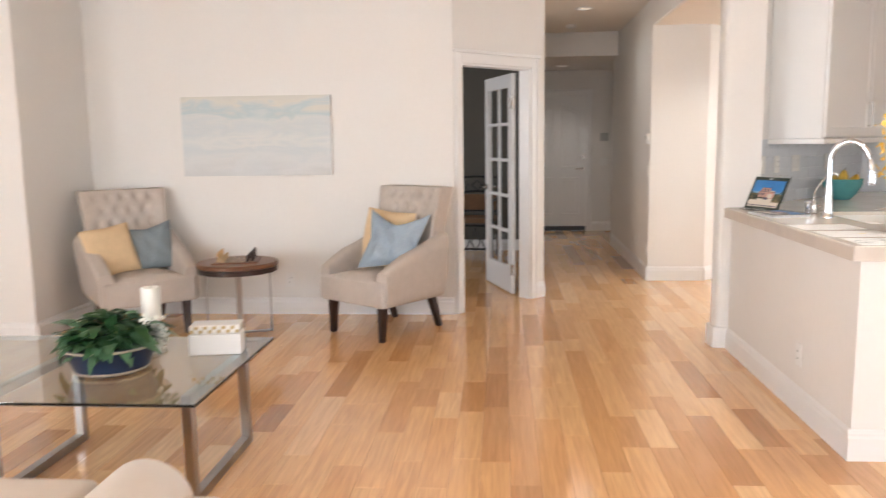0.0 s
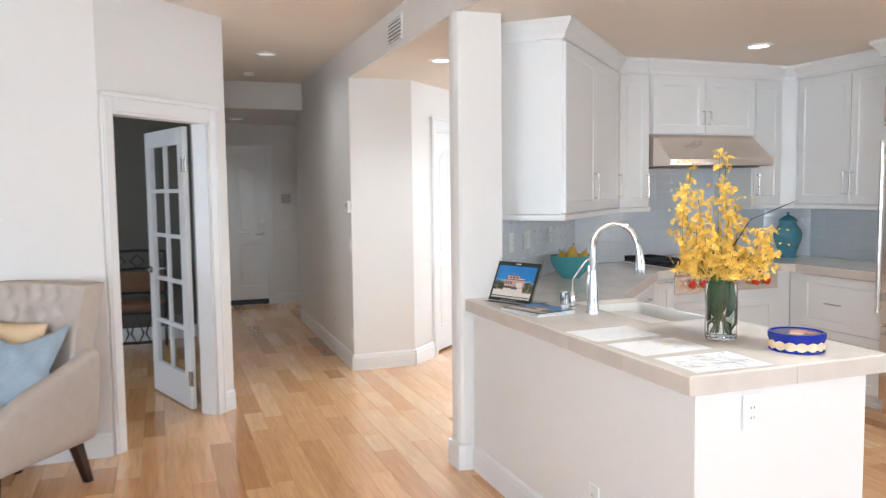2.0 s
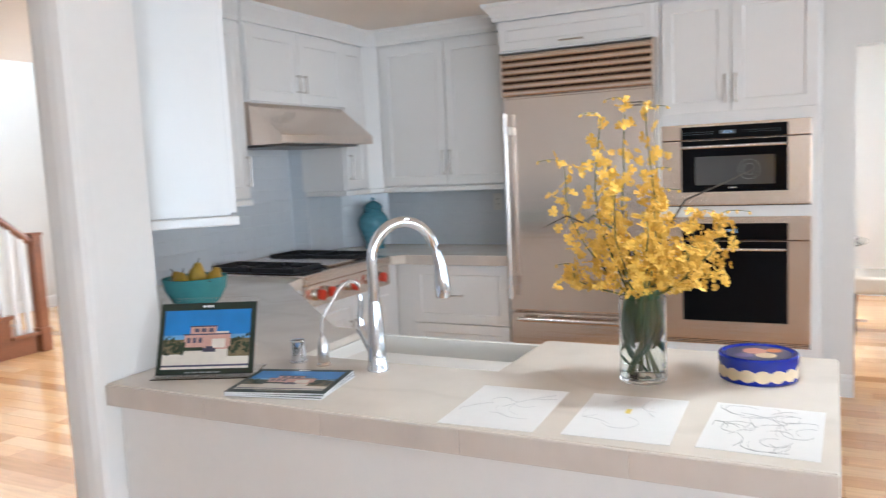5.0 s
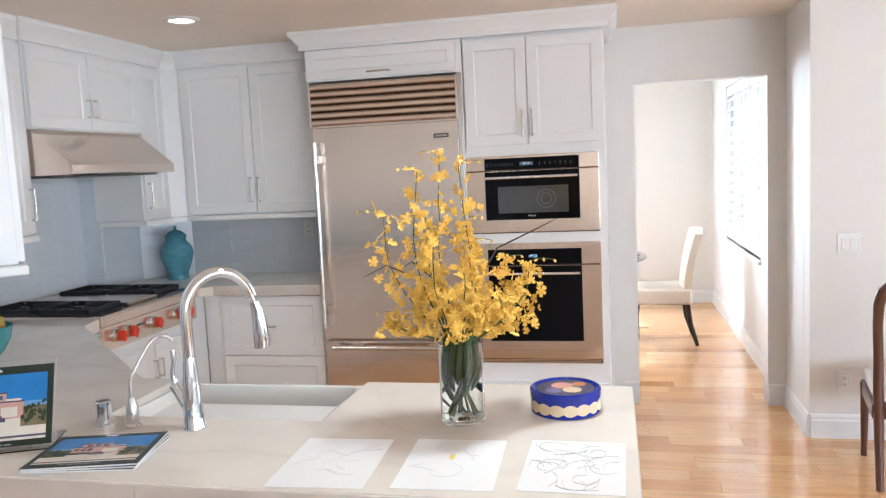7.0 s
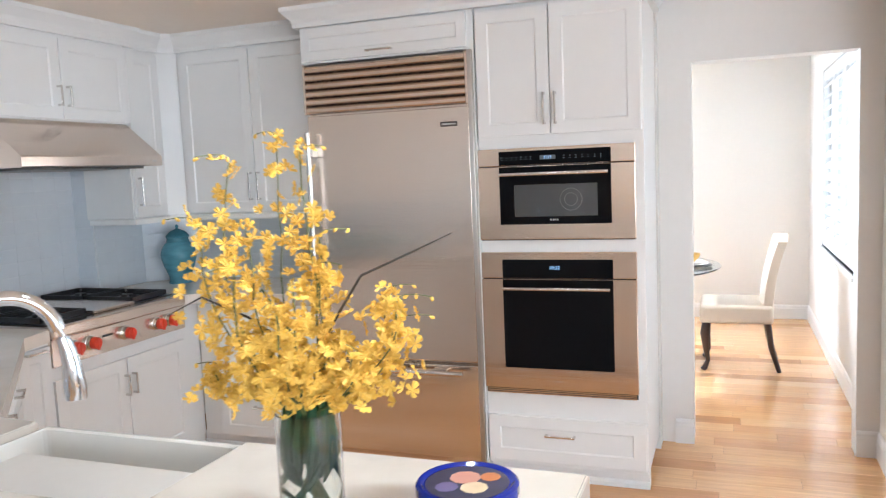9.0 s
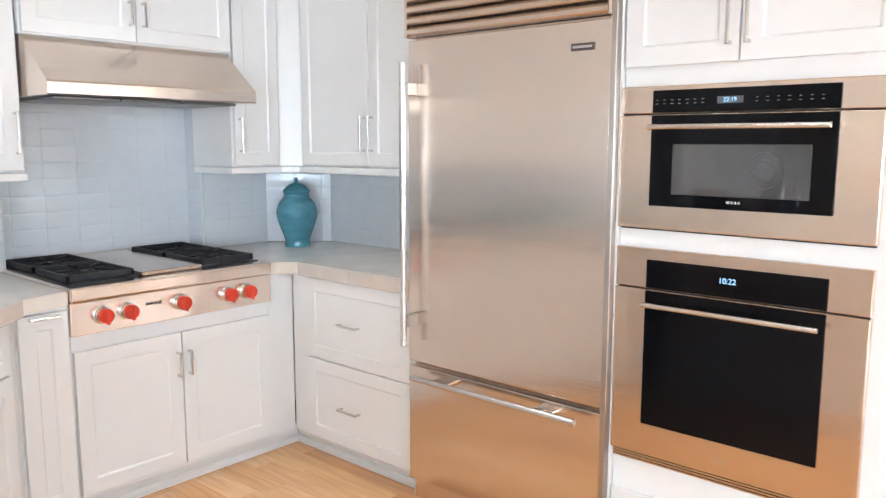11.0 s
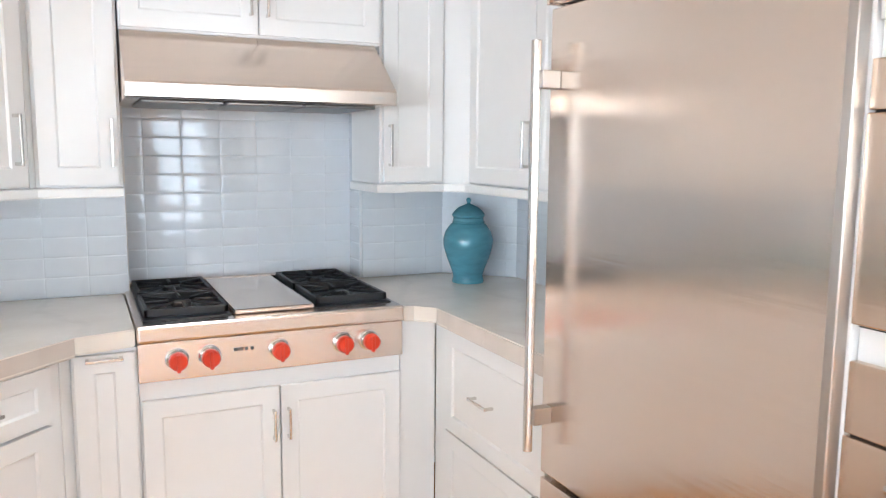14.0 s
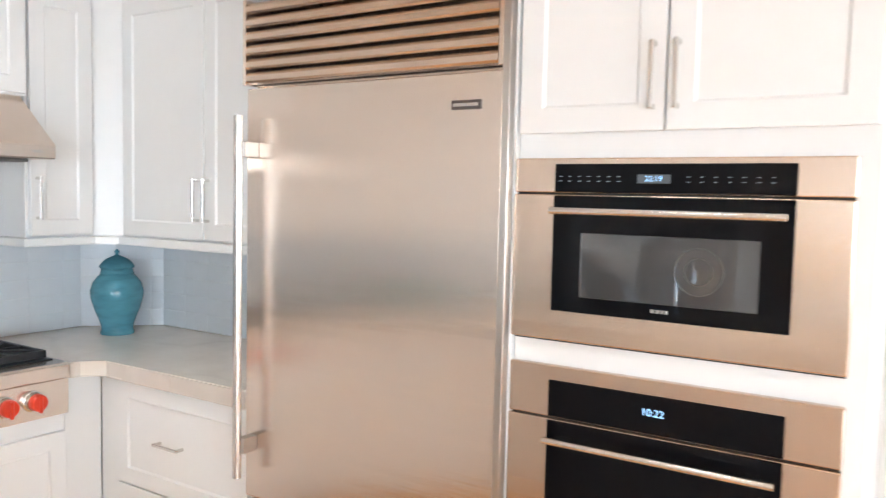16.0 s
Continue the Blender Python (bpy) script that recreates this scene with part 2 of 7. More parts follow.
def prism(bm, pts, z0, z1):
    lo = [bm.verts.new((x, y, z0)) for x, y in pts]
    hi = [bm.verts.new((x, y, z1)) for x, y in pts]
    bm.faces.new(lo[::-1])
    bm.faces.new(hi)
    n = len(pts)
    for i in range(n):
        bm.faces.new((lo[i], lo[(i + 1) % n], hi[(i + 1) % n], hi[i]))
    return bm


def sweep_x(bm, prof, x0, x1):
    """A profile of (y, z) drawn out along x."""
    a = [bm.verts.new((x0, y, z)) for y, z in prof]
    b = [bm.verts.new((x1, y, z)) for y, z in prof]
    n = len(prof)
    bm.faces.new(a)
    bm.faces.new(b[::-1])
    for i in range(n):
        bm.faces.new((a[i], b[i], b[(i + 1) % n], a[(i + 1) % n]))
    return bm


def tube(bm, pts, r, seg=12, radii=None, cap=True):
    """A round bar along a line of points."""
    pts = [Vector(p) for p in pts]
    rings = []
    up = None
    for i, p in enumerate(pts):
        d = (pts[min(i + 1, len(pts) - 1)] - pts[max(i - 1, 0)]).normalized()
        if up is None:
            up = d.orthogonal().normalized()
        up = (up - d * up.dot(d)).normalized()
        side = d.cross(up)
        rr = radii[i] if radii else r
        rings.append([bm.verts.new(p + (up * math.cos(a) + side * math.sin(a)) * rr) for a in (2 * math.pi * k / seg for k in range(seg))])
    for a, b in zip(rings, rings[1:]):
        for k in range(seg):
            bm.faces.new((a[k], a[(k + 1) % seg], b[(k + 1) % seg], b[k]))
    if cap:
        bm.faces.new(rings[0][::-1])
        bm.faces.new(rings[-1])
    return bm


def lathe(bm, prof, seg=32, at=(0, 0, 0)):
    """A profile of (radius, height) turned round z; a radius of 0 closes it."""
    rings = []
    for r, z in prof:
        if r < 1e-5:
            rings.append([bm.verts.new((at[0], at[1], at[2] + z))])
        else:
            rings.append([bm.verts.new((at[0] + r * math.cos(a), at[1] + r * math.sin(a), at[2] + z)) for a in (2 * math.pi * k / seg for k in range(seg))])
    for a, b in zip(rings, rings[1:]):
        for k in range(seg):
            q = [a[k % len(a)], a[(k + 1) % len(a)], b[(k + 1) % len(b)], b[k % len(b)]]
            q = list(dict.fromkeys(q))
            if len(q) > 2:
                bm.faces.new(q)
    return bm


# ---------------------------------------------------------------- walls, floors, ceilings
H_LIV, H_KIT = 2.70, 2.445


def wall(name, p0, p1, thick, z1, openings=(), z0=0.0, label="", material=None):
    """A wall with its face on p0-p1 and its body to the left of that line; openings are (u0, u1, sill, head)."""
    p0, p1 = Vector(p0), Vector(p1)
    d = p1 - p0
    length = d.length
    bm = bmesh.new()
    u = 0.0
    for a, b, lo, hi in sorted(openings):
        if a > u:
            box(bm, u, a, 0, thick, z0, z1)
        if lo > z0:
            box(bm, a, b, 0, thick, z0, lo)
        if hi < z1:
            box(bm, a, b, 0, thick, hi, z1)
        u = b
    if u < length:
        box(bm, u, length, 0, thick, z0, z1)
    ob = structure(name, bm, material or WALL, label or "cream painted plaster wall", "wall")
    ob.matrix_world = pose(p0.x, p0.y, 0, 0, 0, math.degrees(math.atan2(d.y, d.x)))
    return ob


BASE_PROF = [(0, 0), (-0.016, 0), (-0.016, 0.10), (-0.012, 0.112), (-0.012, 0.122), (-0.006, 0.134), (0, 0.138)]


def baseboard(p0, p1, u0=0.0, u1=None):
    """White moulded baseboard on the right-hand side of p0-p1."""
    p0, p1 = Vector(p0), Vector(p1)
    d = p1 - p0
    bm = sweep_x(bmesh.new(), BASE_PROF, u0, d.length if u1 is None else u1)
    ob = structure("baseboard", bm, TRIM, "white painted moulded baseboard", "baseboard")
    ob.matrix_world = pose(p0.x, p0.y, 0, 0, 0, math.degrees(math.atan2(d.y, d.x)))
    return ob


def slab(name, x0, x1, y0, y1, z0, z1, material, label, category):
    return structure(name, boxed(x0, x1, y0, y1, z0, z1), material, label, category)


# living room
wall("wall_far", (-3.24, 6.21), (-0.285, 6.21), 0.12, H_LIV)
wall("wall_office_diagonal", (-0.285, 6.21), (0.464, 6.959), 0.12, H_LIV, [(0.09, 0.885, 0, 1.992)])
wall("wall_alcove_side", (-3.24, 5.28), (-3.24, 6.33), 0.10, H_LIV)
wall("wall_west_front", (-4.6, 5.28), (-3.34, 5.28), 0.12, H_LIV)
wall("wall_west", (-4.6, -2.6), (-4.6, 5.40), 0.14, H_LIV, [(0.8, 3.2, 0.6, 2.3)])
wall("wall_south", (4.76, -2.6), (-4.74, -2.6), 0.14, H_LIV, [(4.76 - b, 4.76 - a, 0.6, 2.3) for a, b in WIN_S])
wall("wall_breakfast", (4.62, 2.36), (4.62, -2.6), 0.14, H_LIV, [(1.15, 2.95, 0.65, 2.25)])
baseboard((-3.24, 6.21), (-0.285, 6.21))
baseboard((-0.285, 6.21), (0.464, 6.959), 0.955)
baseboard((-3.24, 5.28), (-3.24, 6.21))
baseboard((-4.6, 5.28), (-3.24, 5.28))
baseboard((4.62, 2.355), (4.62, -2.6))
baseboard((5.21, 2.36), (4.62, 2.36))
slab("ceiling_living", -4.74, 1.53, -2.74, 12.2, H_LIV, H_LIV + 0.1, CEIL, "warm white painted plaster ceiling", "ceiling")
slab("ceiling_breakfast", 1.53, 4.76, -2.74, 1.8, H_LIV, H_LIV + 0.1, CEIL, "warm white painted plaster ceiling", "ceiling")
slab("ceiling_hall_edge", 1.53, 2.45, 7.74, 12.2, H_LIV, H_LIV + 0.1, CEIL, "warm white painted plaster ceiling", "ceiling")

# hall with the front door
wall("wall_hall_left", (0.464, 6.959), (0.464, 12.01), 0.12, H_LIV)
wall("wall_hall_right", (1.55, 10.45), (1.52, 7.742), 0.12, H_LIV)
wall("wall_entry_return", (2.3, 10.45), (1.552, 10.45), -0.12, H_LIV)
wall("wall_entry_right", (2.3, 12.01), (2.3, 10.33), 0.12, H_LIV)
wall("wall_front", (0.34, 12.01), (2.42, 12.01), 0.14, H_LIV, [(0.135, 1.045, 0, 2.04)])
baseboard((1.55, 10.45), (1.52, 7.74))
baseboard((1.40, 12.01), (2.3, 12.01), 0.06)
slab("ceiling_entry_soffit", 0.464, 2.3, 10.452, 12.01, 2.41, H_LIV, WALL, "lowered plaster soffit over the entry", "soffit")
slab("ceiling_entry_beam", 0.464, 1.535, 10.02, 10.451, 2.41, H_LIV, WALL, "plaster beam in front of the entry soffit", "soffit")

# passage and stair hall
wall("wall_passage_front", (1.52, 7.74), (2.06, 7.74), 0.12, H_LIV)
wall("wall_passage_diagonal", (2.06, 7.74), (2.98, 8.66), 0.12, H_KIT, [(0.45, 1.21, 0, 2.06)])
wall("wall_stair_left", (2.98, 8.66), (2.98, 12.2), 0.12, 5.0)
wall("wall_stair_back", (2.86, 12.0), (6.6, 12.0), 0.14, 5.0, [(1.6, 3.5, 3.1, 4.7)])
wall("wall_stair_right", (6.6, 12.14), (6.6, 6.9), 0.14, 5.0, [(2.94, 4.54, 0.55, 2.25)])
wall("header_stair", (2.98, 8.9), (6.6, 8.9), -0.12, 5.0, z0=H_KIT + 0.004)
slab("ceiling_stair", 2.8, 6.8, 8.78, 12.2, 5.0, 5.1, CEIL, "white painted plaster ceiling", "ceiling")
baseboard((1.52, 7.74), (2.06, 7.74))
baseboard((2.06, 7.74), (2.98, 8.66), 0, 0.37)
baseboard((2.06, 7.74), (2.98, 8.66), 1.285)
baseboard((2.98, 12.0), (6.6, 12.0))
baseboard((6.6, 12.0), (6.6, 6.9))
wall("header_passage", (1.5, 1.8), (1.52, 7.742), -0.12, H_LIV, z0=H_KIT + 0.002)
wall("header_breakfast", (1.62, 1.8), (4.76, 1.8), 0.12, H_LIV, z0=H_KIT + 0.002)

# kitchen shell
slab("ceiling_kitchen", 1.545, 5.21, 1.8, 8.92, H_KIT, H_KIT + 0.2, CEIL, "warm white painted plaster ceiling", "ceiling")
slab("ceiling_passage", 5.21, 6.74, 6.9, 8.92, H_KIT, H_KIT + 0.2, CEIL, "warm white painted plaster ceiling", "ceiling")
col = bmesh.new()
prism(col, [(1.515, 5.252), (1.505, 5.275), (1.50, 5.30), (1.50, 5.34), (1.51, 5.365), (1.76, 5.365), (1.76, 5.24), (1.56, 5.24), (1.53, 5.243)], 0, H_KIT)
structure("wall_column", col, WALL, "cream painted plaster column at the counter's end", "column")
colb = bmesh.new()
prism(colb, [(1.492, 5.232), (1.484, 5.30), (1.484, 5.375), (1.4995, 5.375), (1.4995, 5.30), (1.514, 5.251), (1.54, 5.2395), (1.58, 5.2395), (1.58, 5.224), (1.53, 5.222)], 0, 0.138)
structure("baseboard", colb, TRIM, "white painted moulded baseboard", "baseboard")
wl = bmesh.new()
prism(wl, [(1.76, 5.39), (2.995, 6.64), (3.45, 6.64), (3.45, 6.92), (3.07, 6.92), (1.60, 5.43), (1.60, 5.3655), (1.76, 5.3655)], 0, H_KIT)
structure("wall_kitchen_left", wl, WALL, "painted plaster kitchen wall behind tiles", "wall")
slab("wall_kitchen_niche", 3.45, 4.42, 6.78, 6.92, 0, H_KIT, WALL, "painted plaster wall behind the cooktop", "wall")
wr = bmesh.new()
prism(wr, [(4.42, 6.64), (4.82, 6.64), (5.08, 6.38), (5.08, 3.44), (5.21, 3.44), (5.21, 6.92), (4.42, 6.92)], 0, H_KIT)
structure("wall_kitchen_right", wr, WALL, "painted plaster kitchen wall behind tiles", "wall")
wall("wall_passage_end", (5.21, 6.78), (6.74, 6.78), 0.12, H_KIT)

# dining room
wall("wall_dining_opening", (5.21, 3.44), (5.21, 2.36), 0.14, 2.6, [(0.17, 0.97, 0, 2.09)])
wall("wall_dining_window", (9.0, 2.36), (4.762, 2.36), 0.14, H_LIV, [(1.15, 2.92, 0.82, 2.24)])
wall("wall_dining_far", (8.88, 6.7), (8.88, 2.36), 0.12, 2.6, [(1.3, 2.9, 0.8, 2.2)])
wall("wall_dining_back", (5.21, 6.66), (8.88, 6.66), 0.12, 2.6)
slab("ceiling_dining", 5.21, 9.0, 2.2, 6.78, 2.6, 2.7, CEIL, "white painted plaster ceiling", "ceiling")
baseboard((8.88, 6.66), (8.88, 2.36))
baseboard((8.88, 2.36), (5.35, 2.36))
baseboard((5.21, 3.44), (5.21, 2.36), 0.07, 0.17)
baseboard((5.21, 3.44), (5.21, 2.36), 0.97)

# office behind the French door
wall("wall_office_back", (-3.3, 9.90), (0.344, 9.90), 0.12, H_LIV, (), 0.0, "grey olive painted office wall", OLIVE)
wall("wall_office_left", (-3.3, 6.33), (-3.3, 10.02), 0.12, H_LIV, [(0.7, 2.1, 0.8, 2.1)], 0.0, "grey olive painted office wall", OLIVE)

# subfloor, one sheet under all rooms
slab("floor", -4.74, 9.1, -2.74, 12.3, -0.08, -0.012, DARKGAP, "subfloor under oak boards", "floor")

# ---------------------------------------------------------------- kitchen: worktop
ctr = bmesh.new()
prism(ctr, [(1.541, 3.368), (2.38, 3.368), (2.38, 4.205), (1.985, 4.205), (1.985, 4.885), (2.38, 4.885), (2.38, 5.03), (3.25, 5.925), (3.425, 5.965),
            (3.425, 6.635), (3.0, 6.635), (1.765, 5.387), (1.765, 5.236), (1.541, 5.236)], 0.878, 0.935)
bmesh.ops.bevel(ctr, geom=[e for e in ctr.edges if abs(e.verts[0].co.z - e.verts[1].co.z) < 1e-6], offset=0.004, segments=2, affect="EDGES")
worktop = thing("worktop", "beige veined polished stone worktop on the peninsula", "worktop", pose(0, 0, 0))
part("slab", ctr, STONE, worktop)


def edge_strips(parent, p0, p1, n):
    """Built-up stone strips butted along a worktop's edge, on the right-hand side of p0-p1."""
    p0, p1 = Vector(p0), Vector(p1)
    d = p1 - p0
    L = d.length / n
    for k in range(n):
        o = part("edge_strip", boxed(k * L + 0.0006, (k + 1) * L - 0.0006, -0.003, 0.002, 0.8725, 0.9305, 0.001, 1), SHADED_EDGE, parent)
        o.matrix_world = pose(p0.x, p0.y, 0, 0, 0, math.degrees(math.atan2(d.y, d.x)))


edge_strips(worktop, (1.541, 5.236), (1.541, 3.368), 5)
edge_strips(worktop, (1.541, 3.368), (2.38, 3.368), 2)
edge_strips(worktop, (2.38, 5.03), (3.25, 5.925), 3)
ctr2 = bmesh.new()
prism(ctr2, [(4.35, 5.965), (4.39, 5.965), (4.455, 5.90), (4.455, 5.178), (5.078, 5.178), (5.078, 6.378), (4.818, 6.638), (4.425, 6.638), (4.425, 6.70), (4.35, 6.70)], 0.878, 0.935)
bmesh.ops.bevel(ctr2, geom=[e for e in ctr2.edges if abs(e.verts[0].co.z - e.verts[1].co.z) < 1e-6], offset=0.004, segments=2, affect="EDGES")
worktop2 = thing("worktop", "beige stone worktop between cooktop and refrigerator", "worktop", pose(0, 0, 0))
part("slab", ctr2, STONE, worktop2)
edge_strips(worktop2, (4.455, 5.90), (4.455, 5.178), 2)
# peninsula body
pen = bmesh.new()
prism(pen, [(1.585, 3.40), (2.30, 3.40), (2.30, 5.05), (1.765, 5.234), (1.585, 5.234)], 0, 0.876)
structure("wall_peninsula", pen, WALL, "cream painted half wall under the worktop", "wall")
baseboard((1.585, 5.225), (1.585, 3.40))
baseboard((1.569, 3.40), (2.30, 3.40))


# ---------------------------------------------------------------- kitchen: cabinets
def shaker(w, h, t=0.02, rail=0.058, rec=0.0065, slope=0.007):
    """A framed door or drawer front, w by h, its back at y = 0 and its lower left corner at the origin."""
    bm = bmesh.new()
    rail = min(rail, h * 0.28)

    def ring(i, y):
        return [bm.verts.new((x, y, z)) for x, z in ((i, i), (w - i, i), (w - i, h - i), (i, h - i))]
    loops = [ring(0, 0), ring(0, -t + 0.0015), ring(0.0015, -t), ring(rail, -t), ring(rail + slope, -t + rec)]
    for a, b in zip(loops, loops[1:]):
        for k in range(4):
            bm.faces.new((a[k], a[(k + 1) % 4], b[(k + 1) % 4], b[k]))
    bm.faces.new(loops[-1])
    bm.faces.new(loops[0][::-1])
    return bm


def pull(length, upright=True):
    """A squared bar pull on two posts, centred on the origin, standing off to -y."""
    bm = bmesh.new()
    h = length / 2
    if upright:
        box(bm, -0.005, 0.005, -0.034, -0.026, -h, h, 0.0015, 1)
        for z in (-h + 0.006, h - 0.006):
            box(bm, -0.0045, 0.0045, -0.027, 0, z - 0.0055, z + 0.0055, 0.001, 1)
    else:
        box(bm, -h, h, -0.034, -0.026, -0.005, 0.005, 0.0015, 1)
        for x in (-h + 0.006, h - 0.006):
            box(bm, x - 0.0055, x + 0.0055, -0.027, 0, -0.0045, 0.0045, 0.001, 1)
    return bm


def cabinet(name, label, m, w, d, z0, z1, fronts, toe=None):
    """A cabinet unit: its front at y = 0, its body behind. fronts: (kind, x0, x1, z0, z1, (hx, hz, length, upright))."""
    unit = thing(name, label, "cabinet", m, "kitchen cabinets")
    part("body", boxed(0, w, 0.0005, d, 0.085 if toe else z0, z1, 0.0015, 1), CAB, unit)
    for kind, x0, x1, a, b, h in fronts:
        door = part(kind, shaker(x1 - x0, b - a), CAB, unit)
        door.location = (x0, 0, a)
        if h:
            hx, hz, length, upright = h
            hd = part("handle", pull(length, upright), NICKEL, door, "satin nickel bar pull")
            hd.location = (hx - x0, -0.02, hz - a)
    if toe:
        part("base_moulding", sweep_x(bmesh.new(), [(0.10, 0), (0.036, 0), (0.036, 0.02), (0.044, 0.03), (0.05, 0.034), (0.05, 0.0845), (0.10, 0.0845)], *toe), CAB, unit)
    return unit


UB, UT = 1.372, 2.352
# wall cabinets on the diagonal wall
a45 = 45
DS = (2.135, 5.258)
L_U = 1.42
cabinet("wall_cabinet", "white framed wall cabinet with two tall doors", pose(DS[0], DS[1], 0, 0, 0, a45), L_U, 0.36, UB, UT,
        [("door", 0.012, 0.703, UB + 0.008, UT - 0.03, (0.655, 1.53, 0.165, True)), ("door", 0.709, 1.40, UB + 0.008, UT - 0.03, (1.355, 1.53, 0.165, True))])
# between diagonal and hood
cabinet("wall_cabinet", "narrow white framed wall cabinet beside the hood", pose(3.155, 6.29, 0), 0.27, 0.35, UB, UT,
        [("door", 0.012, 0.26, UB + 0.008, UT - 0.03, (0.24, 1.525, 0.165, True))])
# over the hood
cabinet("wall_cabinet", "white two-door cabinet over the steel hood", pose(3.43, 6.27, 0), 0.94, 0.50, 1.907, UT,
        [("door", 0.006, 0.467, 1.915, UT - 0.03, (0.44, 2.03, 0.105, True)), ("door", 0.473, 0.934, 1.915, UT - 0.03, (0.50, 2.03, 0.105, True))])
cabinet("wall_cabinet", "narrow white framed wall cabinet beside the hood", pose(4.376, 6.29, 0), 0.285, 0.345, UB, UT,
        [("door", 0.012, 0.268, UB + 0.008, UT - 0.03, (0.035, 1.525, 0.165, True))])
cabinet("wall_cabinet", "white two-door wall cabinet beside the refrigerator", pose(4.74, 6.205, 0, 0, 0, -90), 1.012, 0.335, UB, UT,
        [("door", 0.027, 0.513, UB + 0.008, UT - 0.03, (0.488, 1.53, 0.165, True)), ("door", 0.519, 1.005, UB + 0.008, UT - 0.03, (0.544, 1.53, 0.165, True))])


def moulding(name, prof, pts, material, label, closed=False):
    """A profile of (out, z) carried round a line of plan points, mitred at the corners; out is to the right of the line."""
    bm = bmesh.new()
    pts = [Vector((*p, 0)) for p in pts]
    rows = []
    for i, p in enumerate(pts):
        d0 = (p - pts[i - 1]).normalized() if i else (pts[1] - p).normalized()
        d1 = (pts[i + 1] - p).normalized() if i + 1 < len(pts) else d0
        n0, n1 = Vector((d0.y, -d0.x, 0)), Vector((d1.y, -d1.x, 0))
        n = (n0 + n1).normalized()
        n /= max(0.3, n.dot(n0))
        rows.append([bm.verts.new(p + n * o + Vector((0, 0, z))) for o, z in prof])
    for a, b in zip(rows, rows[1:]):
        for k in range(len(prof)):
            bm.faces.new((a[k], a[(k + 1) % len(prof)], b[(k + 1) % len(prof)], b[k]))
    bm.faces.new(rows[0])
    bm.faces.new(rows[-1][::-1])
    return tagged(part(name, bm, material), label, "moulding", "", "structure")


CROWN = [(-0.01, UT - 0.012), (0.022, UT - 0.012), (0.024, UT + 0.012), (0.034, UT + 0.03), (0.062, UT + 0.062), (0.07, UT + 0.07), (0.07, H_KIT - 0.001), (-0.01, H_KIT - 0.001)]
moulding("trim_crown", CROWN, [(1.885, 5.51), (2.135, 5.258), (3.152, 6.288), (3.43, 6.288), (3.43, 6.27), (4.372, 6.27), (4.372, 6.288), (4.66, 6.288), (4.738, 6.21), (4.738, 5.19)], CAB, "white crown moulding over the wall cabinets")
moulding("trim_crown", CROWN, [(4.74, 5.19), (4.455, 5.19), (4.455, 3.44), (5.07, 3.44)], CAB, "white crown moulding over the tall cabinets")
RAIL = [(-0.012, UB - 0.035), (0.020, UB - 0.035), (0.024, UB - 0.03), (0.024, UB - 0.006), (0.018, UB - 0.001), (-0.012, UB - 0.001)]
moulding("trim_light_rail", RAIL, [(1.885, 5.51), (2.135, 5.258), (3.152, 6.288), (3.425, 6.288)], CAB, "white light rail under the wall cabinets")
moulding("trim_light_rail", RAIL, [(4.38, 6.60), (4.38, 6.288), (4.66, 6.288), (4.738, 6.21), (4.738, 5.19)], CAB, "white light rail under the wall cabinets")

# base cabinets
BT = 0.874
cabinet("base_cabinet", "white two-door base cabinet under the cooktop", pose(3.432, 5.99, 0), 0.91, 0.6, 0.0, 0.752,
        [("door", 0.006, 0.452, 0.11, 0.69, (0.43, 0.557, 0.11, True)), ("door", 0.458, 0.904, 0.11, 0.69, (0.482, 0.557, 0.11, True))], (-0.2, 1.11))
cabinet("base_cabinet", "narrow white pull-out cabinet beside the cooktop", pose(3.235, 5.985, 0), 0.1955, 0.6, 0.0, BT,
        [("drawer_front", 0.008, 0.186, 0.10, BT - 0.012, (0.097, 0.849, 0.11, False))], None)
cabinet("base_cabinet", "white base cabinet with drawer over door", pose(2.44, 5.17, 0, 0, 0, 45), 1.08, 0.55, 0.0, BT,
        [("drawer_front", 0.45, 1.03, 0.69, BT - 0.012, (0.78, 0.775, 0.125, False)), ("door", 0.45, 1.03, 0.10, 0.68, (0.52, 0.6, 0.115, True)),
         ("door", 0.02, 0.44, 0.10, BT - 0.012, (0.4, 0.74, 0.115, True))], (0.0, 1.08))
cabinet("base_cabinet", "white base cabinet with two deep drawers", pose(4.492, 5.99, 0, 0, 0, -90), 0.812, 0.585, 0.0, BT,
        [("drawer_front", 0.125, 0.805, 0.488, BT - 0.008, (0.43, 0.675, 0.13, False)), ("drawer_front", 0.125, 0.805, 0.10, 0.482, (0.43, 0.28, 0.13, False))], (-0.046, 0.812))
wf = bmesh.new()
prism(wf, [(4.655, 6.291), (4.7395, 6.205), (4.7395, 6.28), (4.71, 6.31), (4.655, 6.31)], UB, UT)
tagged(part("cabinet_filler", wf, CAB), "white painted corner filler between wall cabinets", "cabinet")
lf_ = bmesh.new()
prism(lf_, [(3.206, 5.936), (3.2345, 5.985), (3.2345, 6.2), (3.0, 6.2), (3.12, 5.99)], 0.085, BT)
tagged(part("cabinet_filler", lf_, CAB), "white painted corner filler between base cabinets", "cabinet")
lu_ = bmesh.new()
prism(lu_, [(3.1395, 6.263), (3.1545, 6.29), (3.1545, 6.4), (3.05, 6.4), (3.05, 6.36)], UB, UT)
tagged(part("cabinet_filler", lu_, CAB), "white painted corner filler between wall cabinets", "cabinet")
